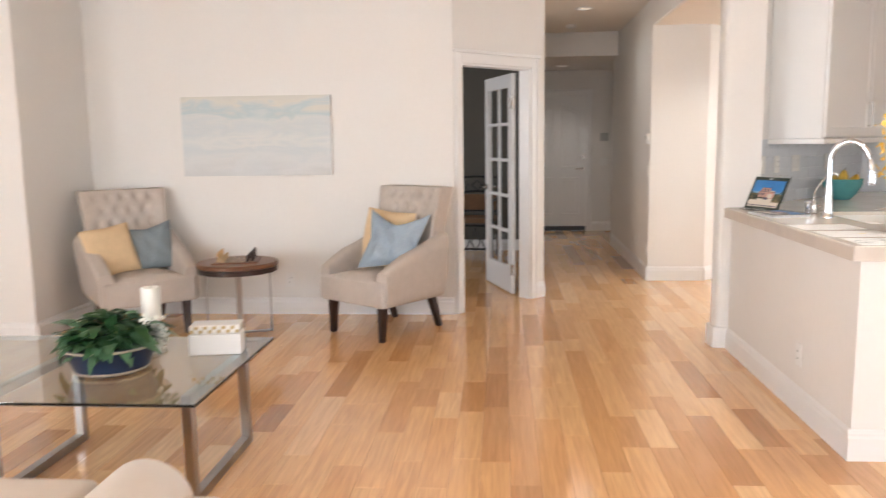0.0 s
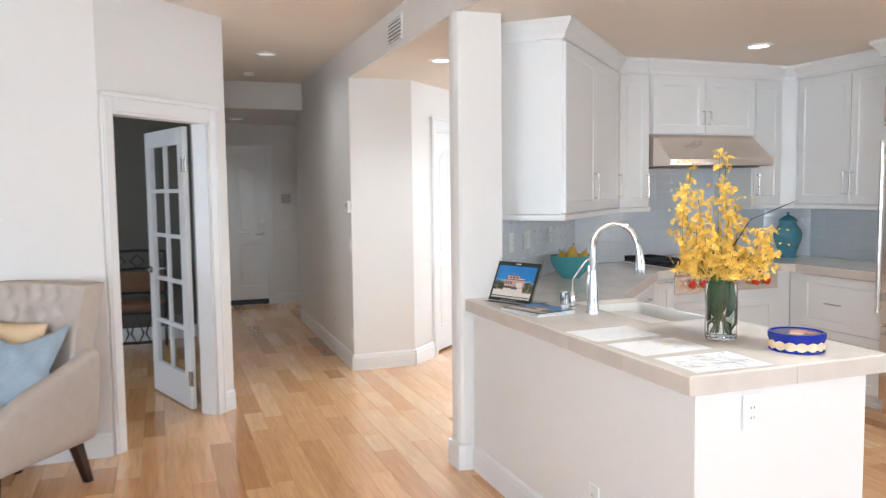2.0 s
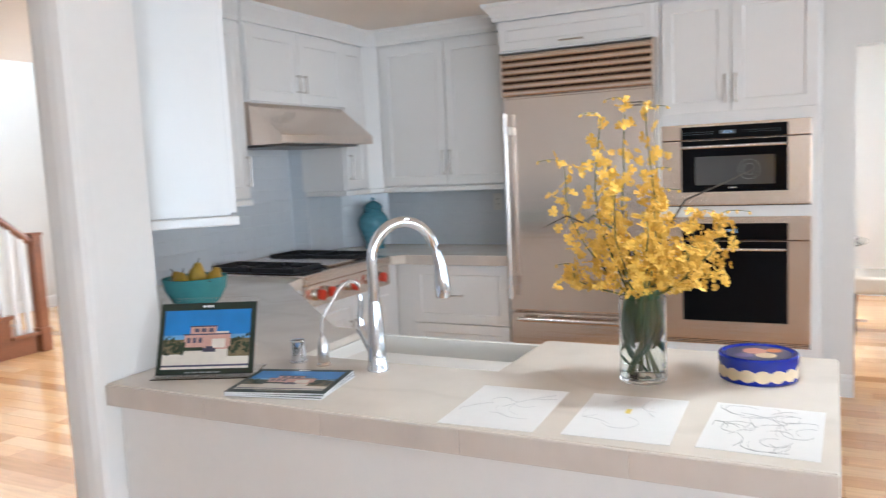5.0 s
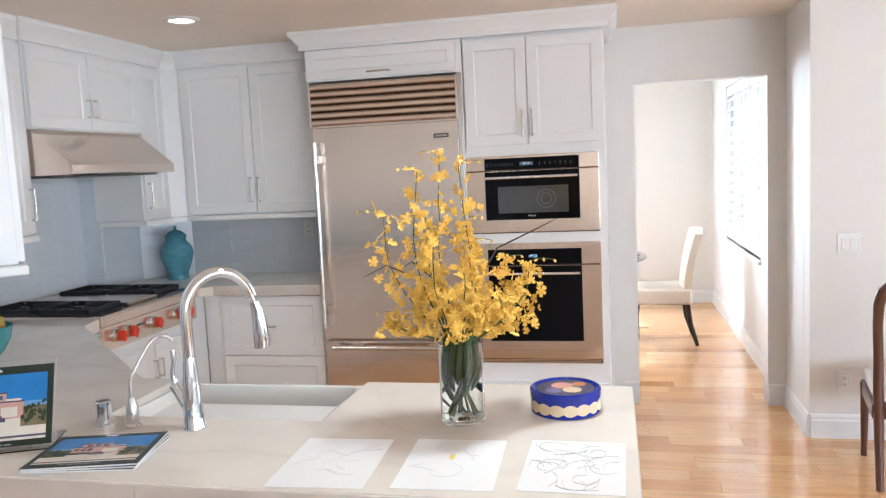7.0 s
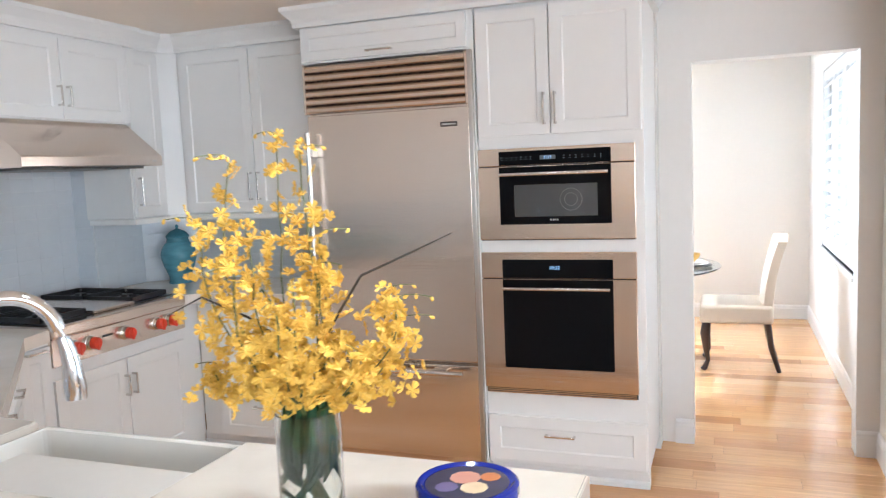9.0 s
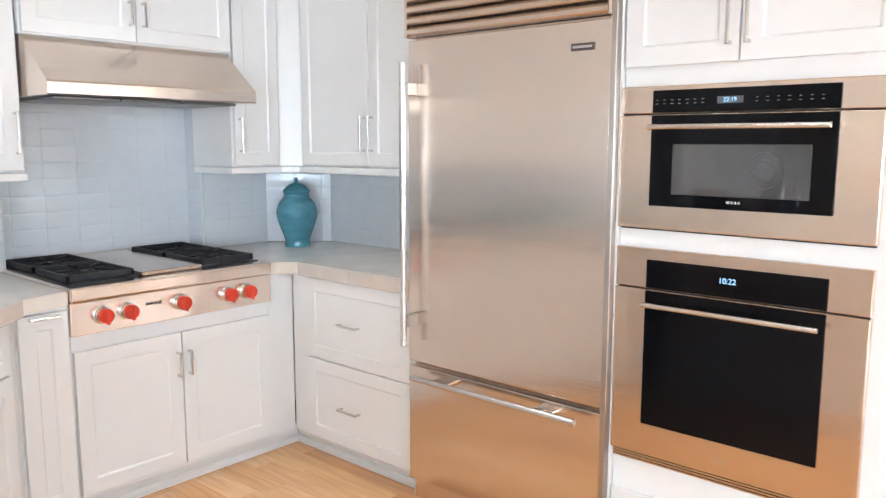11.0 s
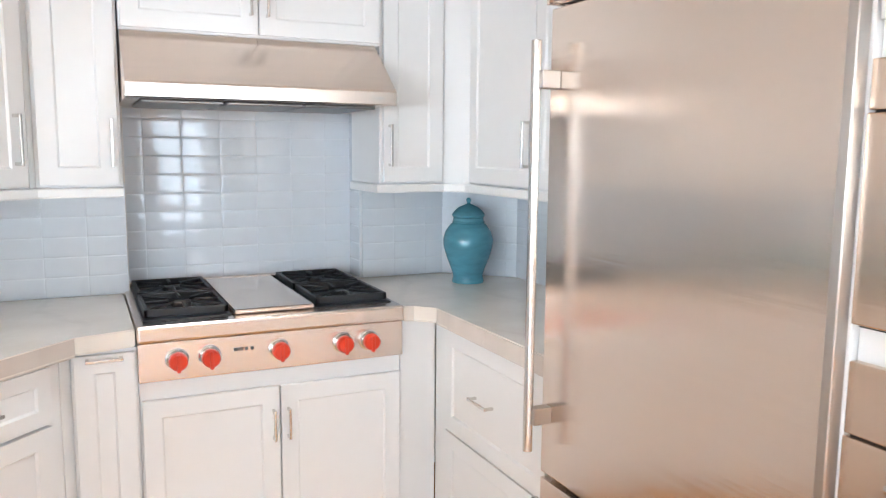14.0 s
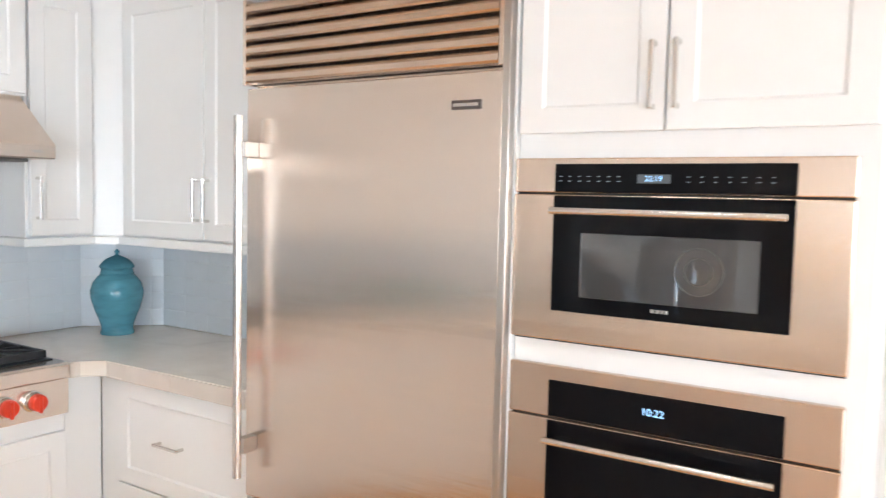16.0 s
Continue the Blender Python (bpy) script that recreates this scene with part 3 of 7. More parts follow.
tagged(part("cabinet_filler", boxed(4.345, 4.49, 5.993, 6.4, 0.085, BT), CAB), "white painted corner filler between cabinets", "cabinet")
# tall units round the refrigerator and ovens
cabinet("fridge_cabinet", "white cabinet with one lift-up door over the refrigerator", pose(4.462, 5.19, 0, 0, 0, -90), 0.93, 0.6, 2.155, UT,
        [("door", 0.012, 0.918, 2.165, UT - 0.02, (0.465, 2.19, 0.14, False))])
tagged(part("filler_cabinet", boxed(4.462, 5.075, 4.24, 4.26, 0, UT, 0.001, 1), CAB), "white side panel between refrigerator and ovens", "cabinet panel")
tagged(part("filler_cabinet", boxed(4.50, 5.075, 5.176, 5.19, 0, UT, 0.001, 1), CAB), "white side panel beside the refrigerator", "cabinet panel")
oven_cab = cabinet("oven_cabinet", "tall white cabinet that holds two built-in ovens", pose(4.478, 4.238, 0, 0, 0, -90), 0.79, 0.59, 0.0, UT,
                   [("door", 0.008, 0.362, 1.725, UT - 0.03, (0.338, 1.845, 0.15, True)), ("door", 0.368, 0.782, 1.725, UT - 0.03, (0.392, 1.845, 0.15, True)),
                    ("drawer_front", 0.008, 0.782, 0.11, 0.34, (0.372, 0.255, 0.15, False))], (-0.0, 0.79))

# ---------------------------------------------------------------- kitchen: appliances
# refrigerator, local x to the viewer's right, y into the wall
FR = thing("refrigerator", "built-in brushed stainless steel refrigerator with louvred grille", "refrigerator", pose(4.44, 5.172, 0, 0, 0, -90))
part("body", boxed(0.004, 0.905, 0.045, 0.62, 0.0, 2.148), STEEL_V, FR)
part("door", boxed(0.012, 0.903, 0, 0.042, 0.606, 1.882, 0.004, 2), STEEL, FR, "large brushed steel upper door")
part("freezer_drawer", boxed(0.012, 0.903, 0, 0.042, 0.10, 0.588, 0.004, 2), STEEL, FR, "brushed steel freezer drawer")
part("side_trim", boxed(0.9045, 0.926, -0.010, 0.0215, 0.085, 2.148, 0.002, 1), TRIMSTEEL, FR)
part("kick_plate", boxed(0.01, 0.905, 0.06, 0.08, 0.005, 0.08), DARKGAP, FR)
gr = part("grille", boxed(0.004, 0.905, 0.03, 0.044, 1.90, 2.148), DARKGAP, FR, "louvred steel grille")
for x0, x1 in ((0.004, 0.016), (0.893, 0.905)):
    part("grille_frame", boxed(x0, x1, -0.012, 0.04, 1.892, 2.148, 0.001, 1), STEEL, gr)
LOUVRE = mesh_of("louvre", sweep_x(bmesh.new(), [(0.030, 0.0), (-0.006, 0.0), (-0.012, 0.006), (-0.012, 0.021), (-0.004, 0.031), (0.030, 0.041)], 0.017, 0.892), FLOORTINT_STEEL)
for i in range(6):
    lo = new("louvre", LOUVRE)
    lo.parent = gr
    lo.location = (0, 0, 1.898 + i * 0.0415)
hb = bmesh.new()
tube(hb, [(0.040, -0.062, 0.685), (0.040, -0.062, 1.795)], 0.0135, 16)
fh = part("door_handle", hb, NICKEL, FR, "tall round steel bar handle", True)
for z in (0.785, 1.695):
    part("handle_mount", boxed(0.032, 0.064, -0.056, 0.0, z - 0.024, z + 0.024, 0.003, 2), TRIMSTEEL, fh)
hb = bmesh.new()
tube(hb, [(0.081, -0.062, 0.558), (0.839, -0.062, 0.558)], 0.0125, 16)
fh = part("drawer_handle", hb, NICKEL, FR, "horizontal round steel bar handle", True)
for x in (0.22, 0.70):
    part("handle_mount", boxed(x - 0.04, x + 0.04, -0.058, 0.0, 0.549, 0.567, 0.004, 2), STEEL, fh)
bd = boxed(0.755, 0.842, -0.004, 0.0005, 1.788, 1.812, 0.001, 1)
badge = part("badge", bd, mat("badge_metal", (0.16, 0.14, 0.13), 0.3, 1.0, 0.1, 40), FR, "small dark maker's badge")
part("badge_bar", boxed(0.762, 0.835, -0.0055, -0.0038, 1.796, 1.804), NICKEL, badge)


def screen_text(txt, size, parent, at, material, name="clock_display"):
    """Raised characters from the built-in font, facing -y, as a mesh."""
    cu = bpy.data.curves.new("text", "FONT")
    cu.body, cu.size, cu.align_x, cu.align_y, cu.extrude = txt, size, "CENTER", "CENTER", 0.0004
    tmp = bpy.data.objects.new("text", cu)
    scene.collection.objects.link(tmp)
    me = bpy.data.meshes.new_from_object(tmp.evaluated_get(bpy.context.evaluated_depsgraph_get()))
    bpy.data.objects.remove(tmp)
    me.materials.clear()
    me.materials.append(material)
    ob = new(name, me)
    ob.parent = parent
    ob.matrix_local = pose(*at, 90, 0, 0)
    return ob


DIGIT = glow("display_digits", (0.40, 0.66, 1.0), 0.5)


def wall_oven(name, label, z0, z1, tall):
    """A built-in oven in the tall unit: steel frame, black glass, bar handle; local x to the viewer's right."""
    ov = thing(name, label, "oven", pose(4.458, 4.238, 0, 0, 0, -90))
    W = 0.752
    h = z1 - z0
    top = 0.127 if tall else 0.083
    # Dark sheet behind the panels paints the shadow line of their gap.
    part("body", boxed(0.004, W - 0.004, 0.0125, 0.0196, z0 + 0.002, z1 - 0.002), DARKGAP, ov, "dark sheet painting the shadow line between panels")
    part("panel_frame", boxed(0, W, 0.0, 0.0195, z1 - top, z1, 0.003, 2), FLOORTINT_STEEL, ov)
    door = part("door", boxed(0, W, -0.004, 0.0195, z0 + (0.03 if tall else 0.008), z1 - top - 0.004, 0.003, 2), FLOORTINT_STEEL, ov, "brushed steel oven door")
    g0, g1 = (z0 + 0.135, z1 - top - 0.006) if tall else (z0 + 0.080, z1 - top - 0.006)
    part("glass", boxed(0.107, W - 0.109, -0.0065, 0.0, g0, g1, 0.002, 1), OVENGLASS, door, "black oven glass")
    part("control_glass", boxed(0.107, W - 0.109, -0.003, 0.01, z1 - top + 0.002, z1 - 0.014 if not tall else z1 - 0.035, 0.002, 1), OVENGLASS, ov, "black glass control panel")
    hz = z1 - top - (0.045 if tall else 0.042)
    bar = bmesh.new()
    tube(bar, [(0.118, -0.050, hz), (W - 0.118, -0.050, hz)], 0.0085, 14)
    for x in (0.155, W - 0.16):
        box(bar, x - 0.02, x + 0.02, -0.05, -0.003, hz - 0.005, hz + 0.005, 0.002, 1)
    part("handle", bar, NICKEL, door, "round steel bar handle", True)
    lb = bmesh.new()
    for k, (a, b) in enumerate(((0, 0.010), (0.013, 0.021), (0.024, 0.030), (0.033, 0.040))):
        box(lb, 0.352 + a, 0.352 + b, -0.0072 if not tall else -0.0052, -0.003, z0 + (0.098 if not tall else 0.07), z0 + (0.106 if not tall else 0.078))
    part("maker_mark", lb, NICKEL, door)
    cz = z1 - top / 2 - 0.008
    if tall:
        screen_text("10:22", 0.024, ov, (W / 2 - 0.01, -0.0034, cz - 0.004), DIGIT)
        for i, z in enumerate((z0 + 0.004, z0 + 0.013, z0 + 0.022)):
            part("vent_slat", boxed(0.01, W - 0.01, -0.002, 0.018, z, z + 0.005), STEEL, ov)
    else:
        part("display", boxed(0.31, 0.385, -0.0042, -0.0025, cz - 0.009, cz + 0.011), mat("display_grey", (0.10, 0.11, 0.12), 0.3, 0, 0.05, 20), ov)
        screen_text("22:19", 0.018, ov, (0.347, -0.0046, cz + 0.001), DIGIT)
        marks = bmesh.new()
        for k in range(7):
            for r in range(2):
                box(marks, 0.118 + 0.024 * k, 0.126 + 0.024 * k, -0.0036, -0.002, cz - 0.006 + r * 0.011, cz - 0.0045 + r * 0.011)
                box(marks, 0.42 + 0.029 * k, 0.427 + 0.029 * k, -0.0036, -0.002, cz - 0.006 + r * 0.011, cz - 0.0045 + r * 0.011)
        km = part("key_marks", marks, mat("key_mark", (0.30, 0.36, 0.38), 0.5), ov)
        km["kind"] = "stuff"
        part("inner_window", boxed(0.181, W - 0.172, -0.0078, -0.006, z0 + 0.118, z0 + 0.271, 0.002, 1), mat("oven_window", (0.055, 0.055, 0.056), 0.012, 0, 0.1, 12, spec=1.0), door, "grey glass viewing window")
        for r in (0.052, 0.030):
            ring = [(0.455 + r * math.cos(a), -0.0079, z0 + 0.197 + r * math.sin(a)) for a in (2 * math.pi * k / 36 for k in range(37))]
            part("fan_cover_ring", tube(bmesh.new(), ring, 0.0011, 6, cap=False), mat("fan_grey", (0.09, 0.088, 0.085), 0.4, 0, 0.1, 30), door, "round fan cover behind the glass")
    return ov


wall_oven("microwave_oven", "built-in stainless speed oven with black glass front", 1.218, 1.665, False)
wall_oven("wall_oven", "built-in stainless oven with large black glass door", 0.454, 1.162, True)

# hood
hood = thing("range_hood", "brushed stainless steel wall hood with sloping front", "range hood", pose(3.432, 0, 0))
part("canopy", sweep_x(bmesh.new(), [(6.77, 1.905), (6.27, 1.905), (6.045, 1.722), (6.04, 1.715), (6.04, 1.672), (6.046, 1.668), (6.77, 1.668)], 0, 0.918), STEEL, hood)
uh = bmesh.new()
for k in range(3):
    box(uh, 0.05 + 0.275 * k, 0.315 + 0.275 * k, 6.12, 6.56, 1.656, 1.667, 0.003, 1)
part("filter", uh, mat("filter_steel", (0.25, 0.24, 0.23), 0.4, 1.0, 0.2, 120), hood, "dark steel grease filters")
part("badge", boxed(0.83, 0.87, 6.037, 6.041, 1.689, 1.697), NICKEL, hood)

# cooktop
ck = thing("cooktop", "stainless gas rangetop with red knobs and central griddle", "cooktop", pose(3.43, 5.962, 0))
part("front_panel", boxed(0, 0.914, 0.003, 0.05, 0.755, 0.884, 0.003, 2), STEEL, ck)
part("body", boxed(0.004, 0.91, 0.05, 0.67, 0.757, 0.925), STEEL, ck)
part("top_rim", boxed(-0.001, 0.915, -0.012, 0.75, 0.8855, 0.944, 0.01, 3), STEEL, ck, "rolled steel top edge")
part("back_guard", boxed(0.0, 0.914, 0.752, 0.80, 0.93, 0.962, 0.004, 2), STEEL, ck)
part("griddle", boxed(0.318, 0.598, 0.055, 0.74, 0.9445, 0.962, 0.006, 2), STEEL, ck, "steel griddle cover")
for gx in (0.03, 0.612):
    tray = part("burner_tray", boxed(gx - 0.006, gx + 0.278, 0.06, 0.735, 0.9442, 0.948), BLACK, ck, "black enamel burner tray")
    for gy in (0.09, 0.42):
        gb = bmesh.new()
        w, d, z = 0.272, 0.305, 0.951
        for a in ((0, 0.014, 0, d), (w - 0.014, w, 0, d), (0, w, 0, 0.014), (0, w, d - 0.014, d)):
            box(gb, gx + a[0], gx + a[1], gy + a[2], gy + a[3], z, z + 0.026, 0.002, 1)
        c = (gx + w / 2, gy + d / 2)
        for ang in range(0, 360, 45):
            ca, sa = math.cos(radians(ang)), math.sin(radians(ang))
            reach = min(w / 2 / max(abs(ca), 1e-3), d / 2 / max(abs(sa), 1e-3)) - 0.006
            tube(gb, [(c[0] + ca * 0.045, c[1] + sa * 0.045, z + 0.024), (c[0] + ca * reach, c[1] + sa * reach, z + 0.021)], 0.006, 6)
        part("grate", gb, IRON, ck, "black cast-iron grate")
        part("burner", lathe(bmesh.new(), [(0, 0.022), (0.03, 0.022), (0.034, 0.016), (0.034, 0.008), (0.05, 0.006), (0.05, 0), (0, 0)], 20, (*c, 0.947)), IRON, ck, "round burner cap", True)
for x in (0.120, 0.223, 0.455, 0.683, 0.782):
    bz = lathe(bmesh.new(), [(0, 0), (0.037, 0), (0.037, 0.004), (0.0325, 0.007), (0.0315, 0.026), (0, 0.026)], 28)
    bezel = part("knob_bezel", bz, NICKEL, ck, "", True)
    bezel.matrix_local = pose(x, 0.003, 0.824, 90, 0, 0)
    kb = lathe(bmesh.new(), [(0, 0.0), (0.0295, 0.0), (0.030, 0.010), (0.0285, 0.022), (0.025, 0.026), (0, 0.027)], 28)
    box(kb, -0.006, 0.006, -0.033, 0.027, 0.020, 0.031, 0.002, 1)
    knob = part("knob", kb, RED, ck, "red control knob", True)
    knob.matrix_local = pose(x, -0.022, 0.824, 90, 0, 0)
mk = bmesh.new()
for k, wd in enumerate((0.016, 0.013, 0.010, 0.011)):
    box(mk, 0.302 + 0.0185 * k, 0.302 + 0.0185 * k + wd, 0.001, 0.004, 0.832, 0.843)
part("maker_mark", mk, mat("mark_grey", (0.12, 0.12, 0.12), 0.4, 1.0), ck)

# sink and taps
sk = thing("farmhouse_sink", "white fireclay apron sink set in the worktop", "sink", pose(1.99, 4.21, 0))
sb = bmesh.new()
box(sb, 0, 0.42, 0, 0.67, 0.70, 0.916, 0.012, 3)
sink_ob = part("basin", sb, PORCELAIN, sk, "", True)
cut = bpy.data.objects.new("cut", mesh_of("cut", boxed(0.022, 0.385, 0.024, 0.646, 0.735, 0.99, 0.02, 3), PORCELAIN))
scene.collection.objects.link(cut)
cut.matrix_world = sk.matrix_world
md = sink_ob.modifiers.new("bowl", "BOOLEAN")
md.object, md.operation = cut, "DIFFERENCE"
bpy.context.view_layer.update()
bowl_mesh = bpy.data.meshes.new_from_object(sink_ob.evaluated_get(bpy.context.evaluated_depsgraph_get()))
sink_ob.modifiers.clear()
sink_ob.data = bowl_mesh
bpy.data.objects.remove(cut)
part("drain", lathe(bmesh.new(), [(0, 0.006), (0.02, 0.004), (0.04, 0.006), (0.045, 0.0), (0, 0)], 24, (0.2, 0.33, 0.733)), NICKEL, sk, "", True)

fa = thing("faucet", "tall chrome gooseneck kitchen faucet with pull-down spray", "faucet", pose(1.906, 4.547, 0.935, 0, 0, -39))
part("base", lathe(bmesh.new(), [(0, 0), (0.032, 0), (0.032, 0.006), (0.028, 0.014), (0.027, 0.05), (0.022, 0.14), (0.016, 0.20), (0, 0.20)], 28), CHROME, fa, "", True)
neck = [(0, 0, 0.19), (0, 0, 0.29)] + [(0.098 - 0.098 * math.cos(radians(a)), 0, 0.315 + 0.105 * math.sin(radians(a))) for a in range(0, 166, 11)]
part("neck", tube(bmesh.new(), neck, 0.0158, 20), CHROME, fa, "", True)
sp = bmesh.new()
e = Vector(neck[-1])
tube(sp, [e + Vector((0.001, 0, -0.002)), e + Vector((0.008, 0, -0.022))], 0.006, 14)
tube(sp, [e + Vector((0.007, 0, -0.018)), e + Vector((0.014, 0, -0.045)), e + Vector((0.019, 0, -0.075)), e + Vector((0.022, 0, -0.125)), e + Vector((0.022, 0, -0.155))], 0.016, 18, [0.0135, 0.0165, 0.019, 0.0235, 0.022])
part("spray_head", sp, CHROME, fa, "", True)
lv = bmesh.new()
tube(lv, [(0, 0.0, 0.040), (-0.012, 0.022, 0.075), (-0.024, 0.046, 0.108)], 0.016, 16, [0.020, 0.0185, 0.016])
tube(lv, [(-0.024, 0.046, 0.108), (-0.027, 0.052, 0.117)], 0.018, 16)
tube(lv, [(-0.026, 0.050, 0.115), (-0.028, 0.055, 0.15), (-0.024, 0.050, 0.185), (-0.025, 0.053, 0.215)], 0.009, 14, [0.012, 0.009, 0.008, 0.0075])
part("lever", lv, CHROME, fa, "", True)
ft = thing("water_filter_tap", "small polished nickel drinking water tap", "tap", pose(1.905, 4.735, 0.935, 0, 0, -40))
part("base", lathe(bmesh.new(), [(0, 0), (0.021, 0), (0.021, 0.004), (0.016, 0.010), (0.0175, 0.03), (0.0165, 0.055), (0.011, 0.075), (0.007, 0.085), (0, 0.085)], 20), NICKEL, ft, "", True)
tn = [(0, 0, 0.055), (0, 0, 0.125), (0.006, 0, 0.145), (0.058, 0, 0.222), (0.072, 0, 0.236), (0.092, 0, 0.243), (0.112, 0, 0.238), (0.124, 0, 0.224)]
part("spout", tube(bmesh.new(), tn, 0.0055, 12), NICKEL, ft, "", True)
part("lever", tube(bmesh.new(), [(0.0, 0.01, 0.04), (0.015, 0.035, 0.046), (0.02, 0.055, 0.05)], 0.006, 10, [0.007, 0.008, 0.005]), NICKEL, ft, "", True)
so = thing("soap_dispenser", "short chrome air gap cap beside the faucet", "tap", pose(1.915, 4.835, 0.935))
part("cap", lathe(bmesh.new(), [(0, 0.070), (0.019, 0.069), (0.0225, 0.065), (0.0225, 0.006), (0.027, 0.004), (0.027, 0), (0, 0)], 24), CHROME, so, "", True)

# ---------------------------------------------------------------- more materials
LINEN = mat("beige_linen", (0.54, 0.475, 0.42), 0.85, 0, 0.10, 260, 0.35, 500)
SLATE_SATIN = mat("slate_satin", (0.22, 0.265, 0.29), 0.4, 0, 0.15, 60, 0.15, 60)
YELLOW_CLOTH = mat("yellow_linen", (0.72, 0.54, 0.33), 0.8, 0, 0.10, 240, 0.3, 420)
BLUE_SATIN = mat("blue_satin", (0.34, 0.42, 0.50), 0.22, 0, 0.12, 60, 0.15, 60)
DARKWOOD = mat("dark_stained_wood", (0.032, 0.014, 0.010), 0.3, 0, 0.35, 40, 0.05, 80, (1, 1, 0.2))
WALNUT = mat("walnut_wood", (0.20, 0.085, 0.038), 0.35, 0, 0.4, 18, 0.05, 60, (1, 8, 8))
STAIRWOOD = mat("stair_wood", (0.27, 0.10, 0.042), 0.3, 0, 0.35, 20, 0.05, 60, (1, 6, 6))
RATTAN = mat("woven_rattan", (0.20, 0.10, 0.045), 0.6, 0, 0.35, 120, 0.5, 160)
TEAL = mat("teal_glaze", (0.11, 0.31, 0.40), 0.12, 0, 0.45, 10, 0.10, 30, (1, 1, 3))
TURQ = mat("turquoise_glaze", (0.10, 0.36, 0.38), 0.2, 0, 0.15, 20, 0.15, 40)
PEAR = mat("pear_skin", (0.58, 0.37, 0.045), 0.4, 0, 0.3, 30, 0.05, 100)
PAPER = mat("white_paper", (0.80, 0.79, 0.78), 0.7, 0, 0.03, 40)
INK = mat("pencil_line", (0.34, 0.34, 0.35), 0.7)
PETAL = mat("yellow_petal", (0.89, 0.575, 0.09), 0.5, 0, 0.24, 60)
STEM = mat("green_stem", (0.12, 0.15, 0.045), 0.5, 0, 0.3, 40)
BROWNTWIG = mat("brown_twig", (0.045, 0.032, 0.02), 0.6, 0, 0.3, 40)
LEAF = mat("dark_leaf", (0.020, 0.085, 0.022), 0.6, 0, 0.4, 25)
WATER = glass("water", (0.90, 0.97, 0.93), 1.33)
COBALT = mat("cobalt_enamel", (0.008, 0.022, 0.30), 0.14, 0, 0.2, 30)
CREAM = mat("cream_print", (0.72, 0.58, 0.38), 0.4, 0, 0.12, 60)
WAX = mat("white_wax", (0.80, 0.78, 0.72), 0.45, 0, 0.03, 20)
DARKGREEN = mat("dark_green_card", (0.018, 0.028, 0.018), 0.35, 0, 0.2, 30)
SKYBLUE = mat("printed_sky", (0.04, 0.25, 0.66), 0.3, 0, 0.35, 9)
PINKWALL = mat("printed_facade", (0.62, 0.36, 0.29), 0.3, 0, 0.2, 60)
PALEDRIVE = mat("printed_drive", (0.74, 0.67, 0.58), 0.3, 0, 0.12, 40)
TREEPRINT = mat("printed_trees", (0.035, 0.055, 0.028), 0.3, 0, 0.7, 60)
HAZEPRINT = mat("printed_haze", (0.20, 0.42, 0.72), 0.3, 0, 0.3, 12)
BANKPRINT = mat("printed_bank", (0.22, 0.17, 0.09), 0.3, 0, 0.6, 120)
DARKPRINT = mat("printed_dark", (0.10, 0.09, 0.14), 0.3, 0, 0.4, 50)
OFFICEPOT = mat("navy_pot", (0.014, 0.028, 0.07), 0.35, 0, 0.4, 14)
ROPE = mat("rope_trim", (0.38, 0.32, 0.25), 0.8, 0, 0.2, 150)
WHITEPETAL = mat("white_petal", (0.75, 0.76, 0.68), 0.5, 0, 0.1, 40)
SOFA = mat("cream_sofa_cloth", (0.66, 0.60, 0.54), 0.85, 0, 0.06, 220, 0.3, 400)
GLASSTOP = glass("table_glass", (0.64, 0.735, 0.765), 1.62)
GOLD = mat("brass_pattern", (0.55, 0.42, 0.22), 0.35, 0.6, 0.15, 60)


def soft(bm, offset=0.03, seg=3):
    bmesh.ops.bevel(bm, geom=list(bm.edges), offset=offset, segments=seg, affect="EDGES", profile=0.6)
    return bm


def hull_grid(fn, nu, nv, closed_u=False):
    """A sheet of quads from fn(u, v), u and v from 0 to 1."""
    bm = bmesh.new()
    g = [[bm.verts.new(fn(i / nu, j / nv)) for j in range(nv + 1)] for i in range(nu + (0 if closed_u else 1))]
    for i in range(nu):
        a, b = g[i], g[(i + 1) % len(g)]
        for j in range(nv):
            bm.faces.new((a[j], a[j + 1], b[j + 1], b[j]))
    return bm


# ---------------------------------------------------------------- doors
def casing(parent_m, u0, u1, head, w=0.085, name="trim_casing"):
    """Moulded casing round an opening, on the right-hand face of a wall."""
    bm = bmesh.new()
    for a, b, z0, z1 in ((u0 - w, u0, 0, head + w), (u1, u1 + w, 0, head + w), (u0, u1, head, head + w)):
        box(bm, a, b, -0.018, 0.0, z0, z1, 0.004, 2)
    box(bm, u0 - w - 0.012, u1 + w + 0.012, -0.030, 0.0, head + w, head + w + 0.028, 0.006, 2)
    for a, b in ((u0 - w + 0.012, u0 - w + 0.024), (u1 + w - 0.024, u1 + w - 0.012)):
        box(bm, a, b, -0.024, -0.016, 0, head + w - 0.012, 0.003, 1)
    ob = structure(name, bm, TRIM, "white painted moulded door casing", "door casing")
    ob.matrix_world = parent_m
    return ob


OFF_M = pose(-0.285, 6.21, 0, 0, 0, 45)
PAS_M = pose(2.06, 7.74, 0, 0, 0, 45)
casing(OFF_M, 0.09, 0.885, 1.992, 0.078)
casing(PAS_M, 0.45, 1.21, 2.06)
casing(pose(0.34, 12.01, 0), 0.135, 1.045, 2.04, 0.07)


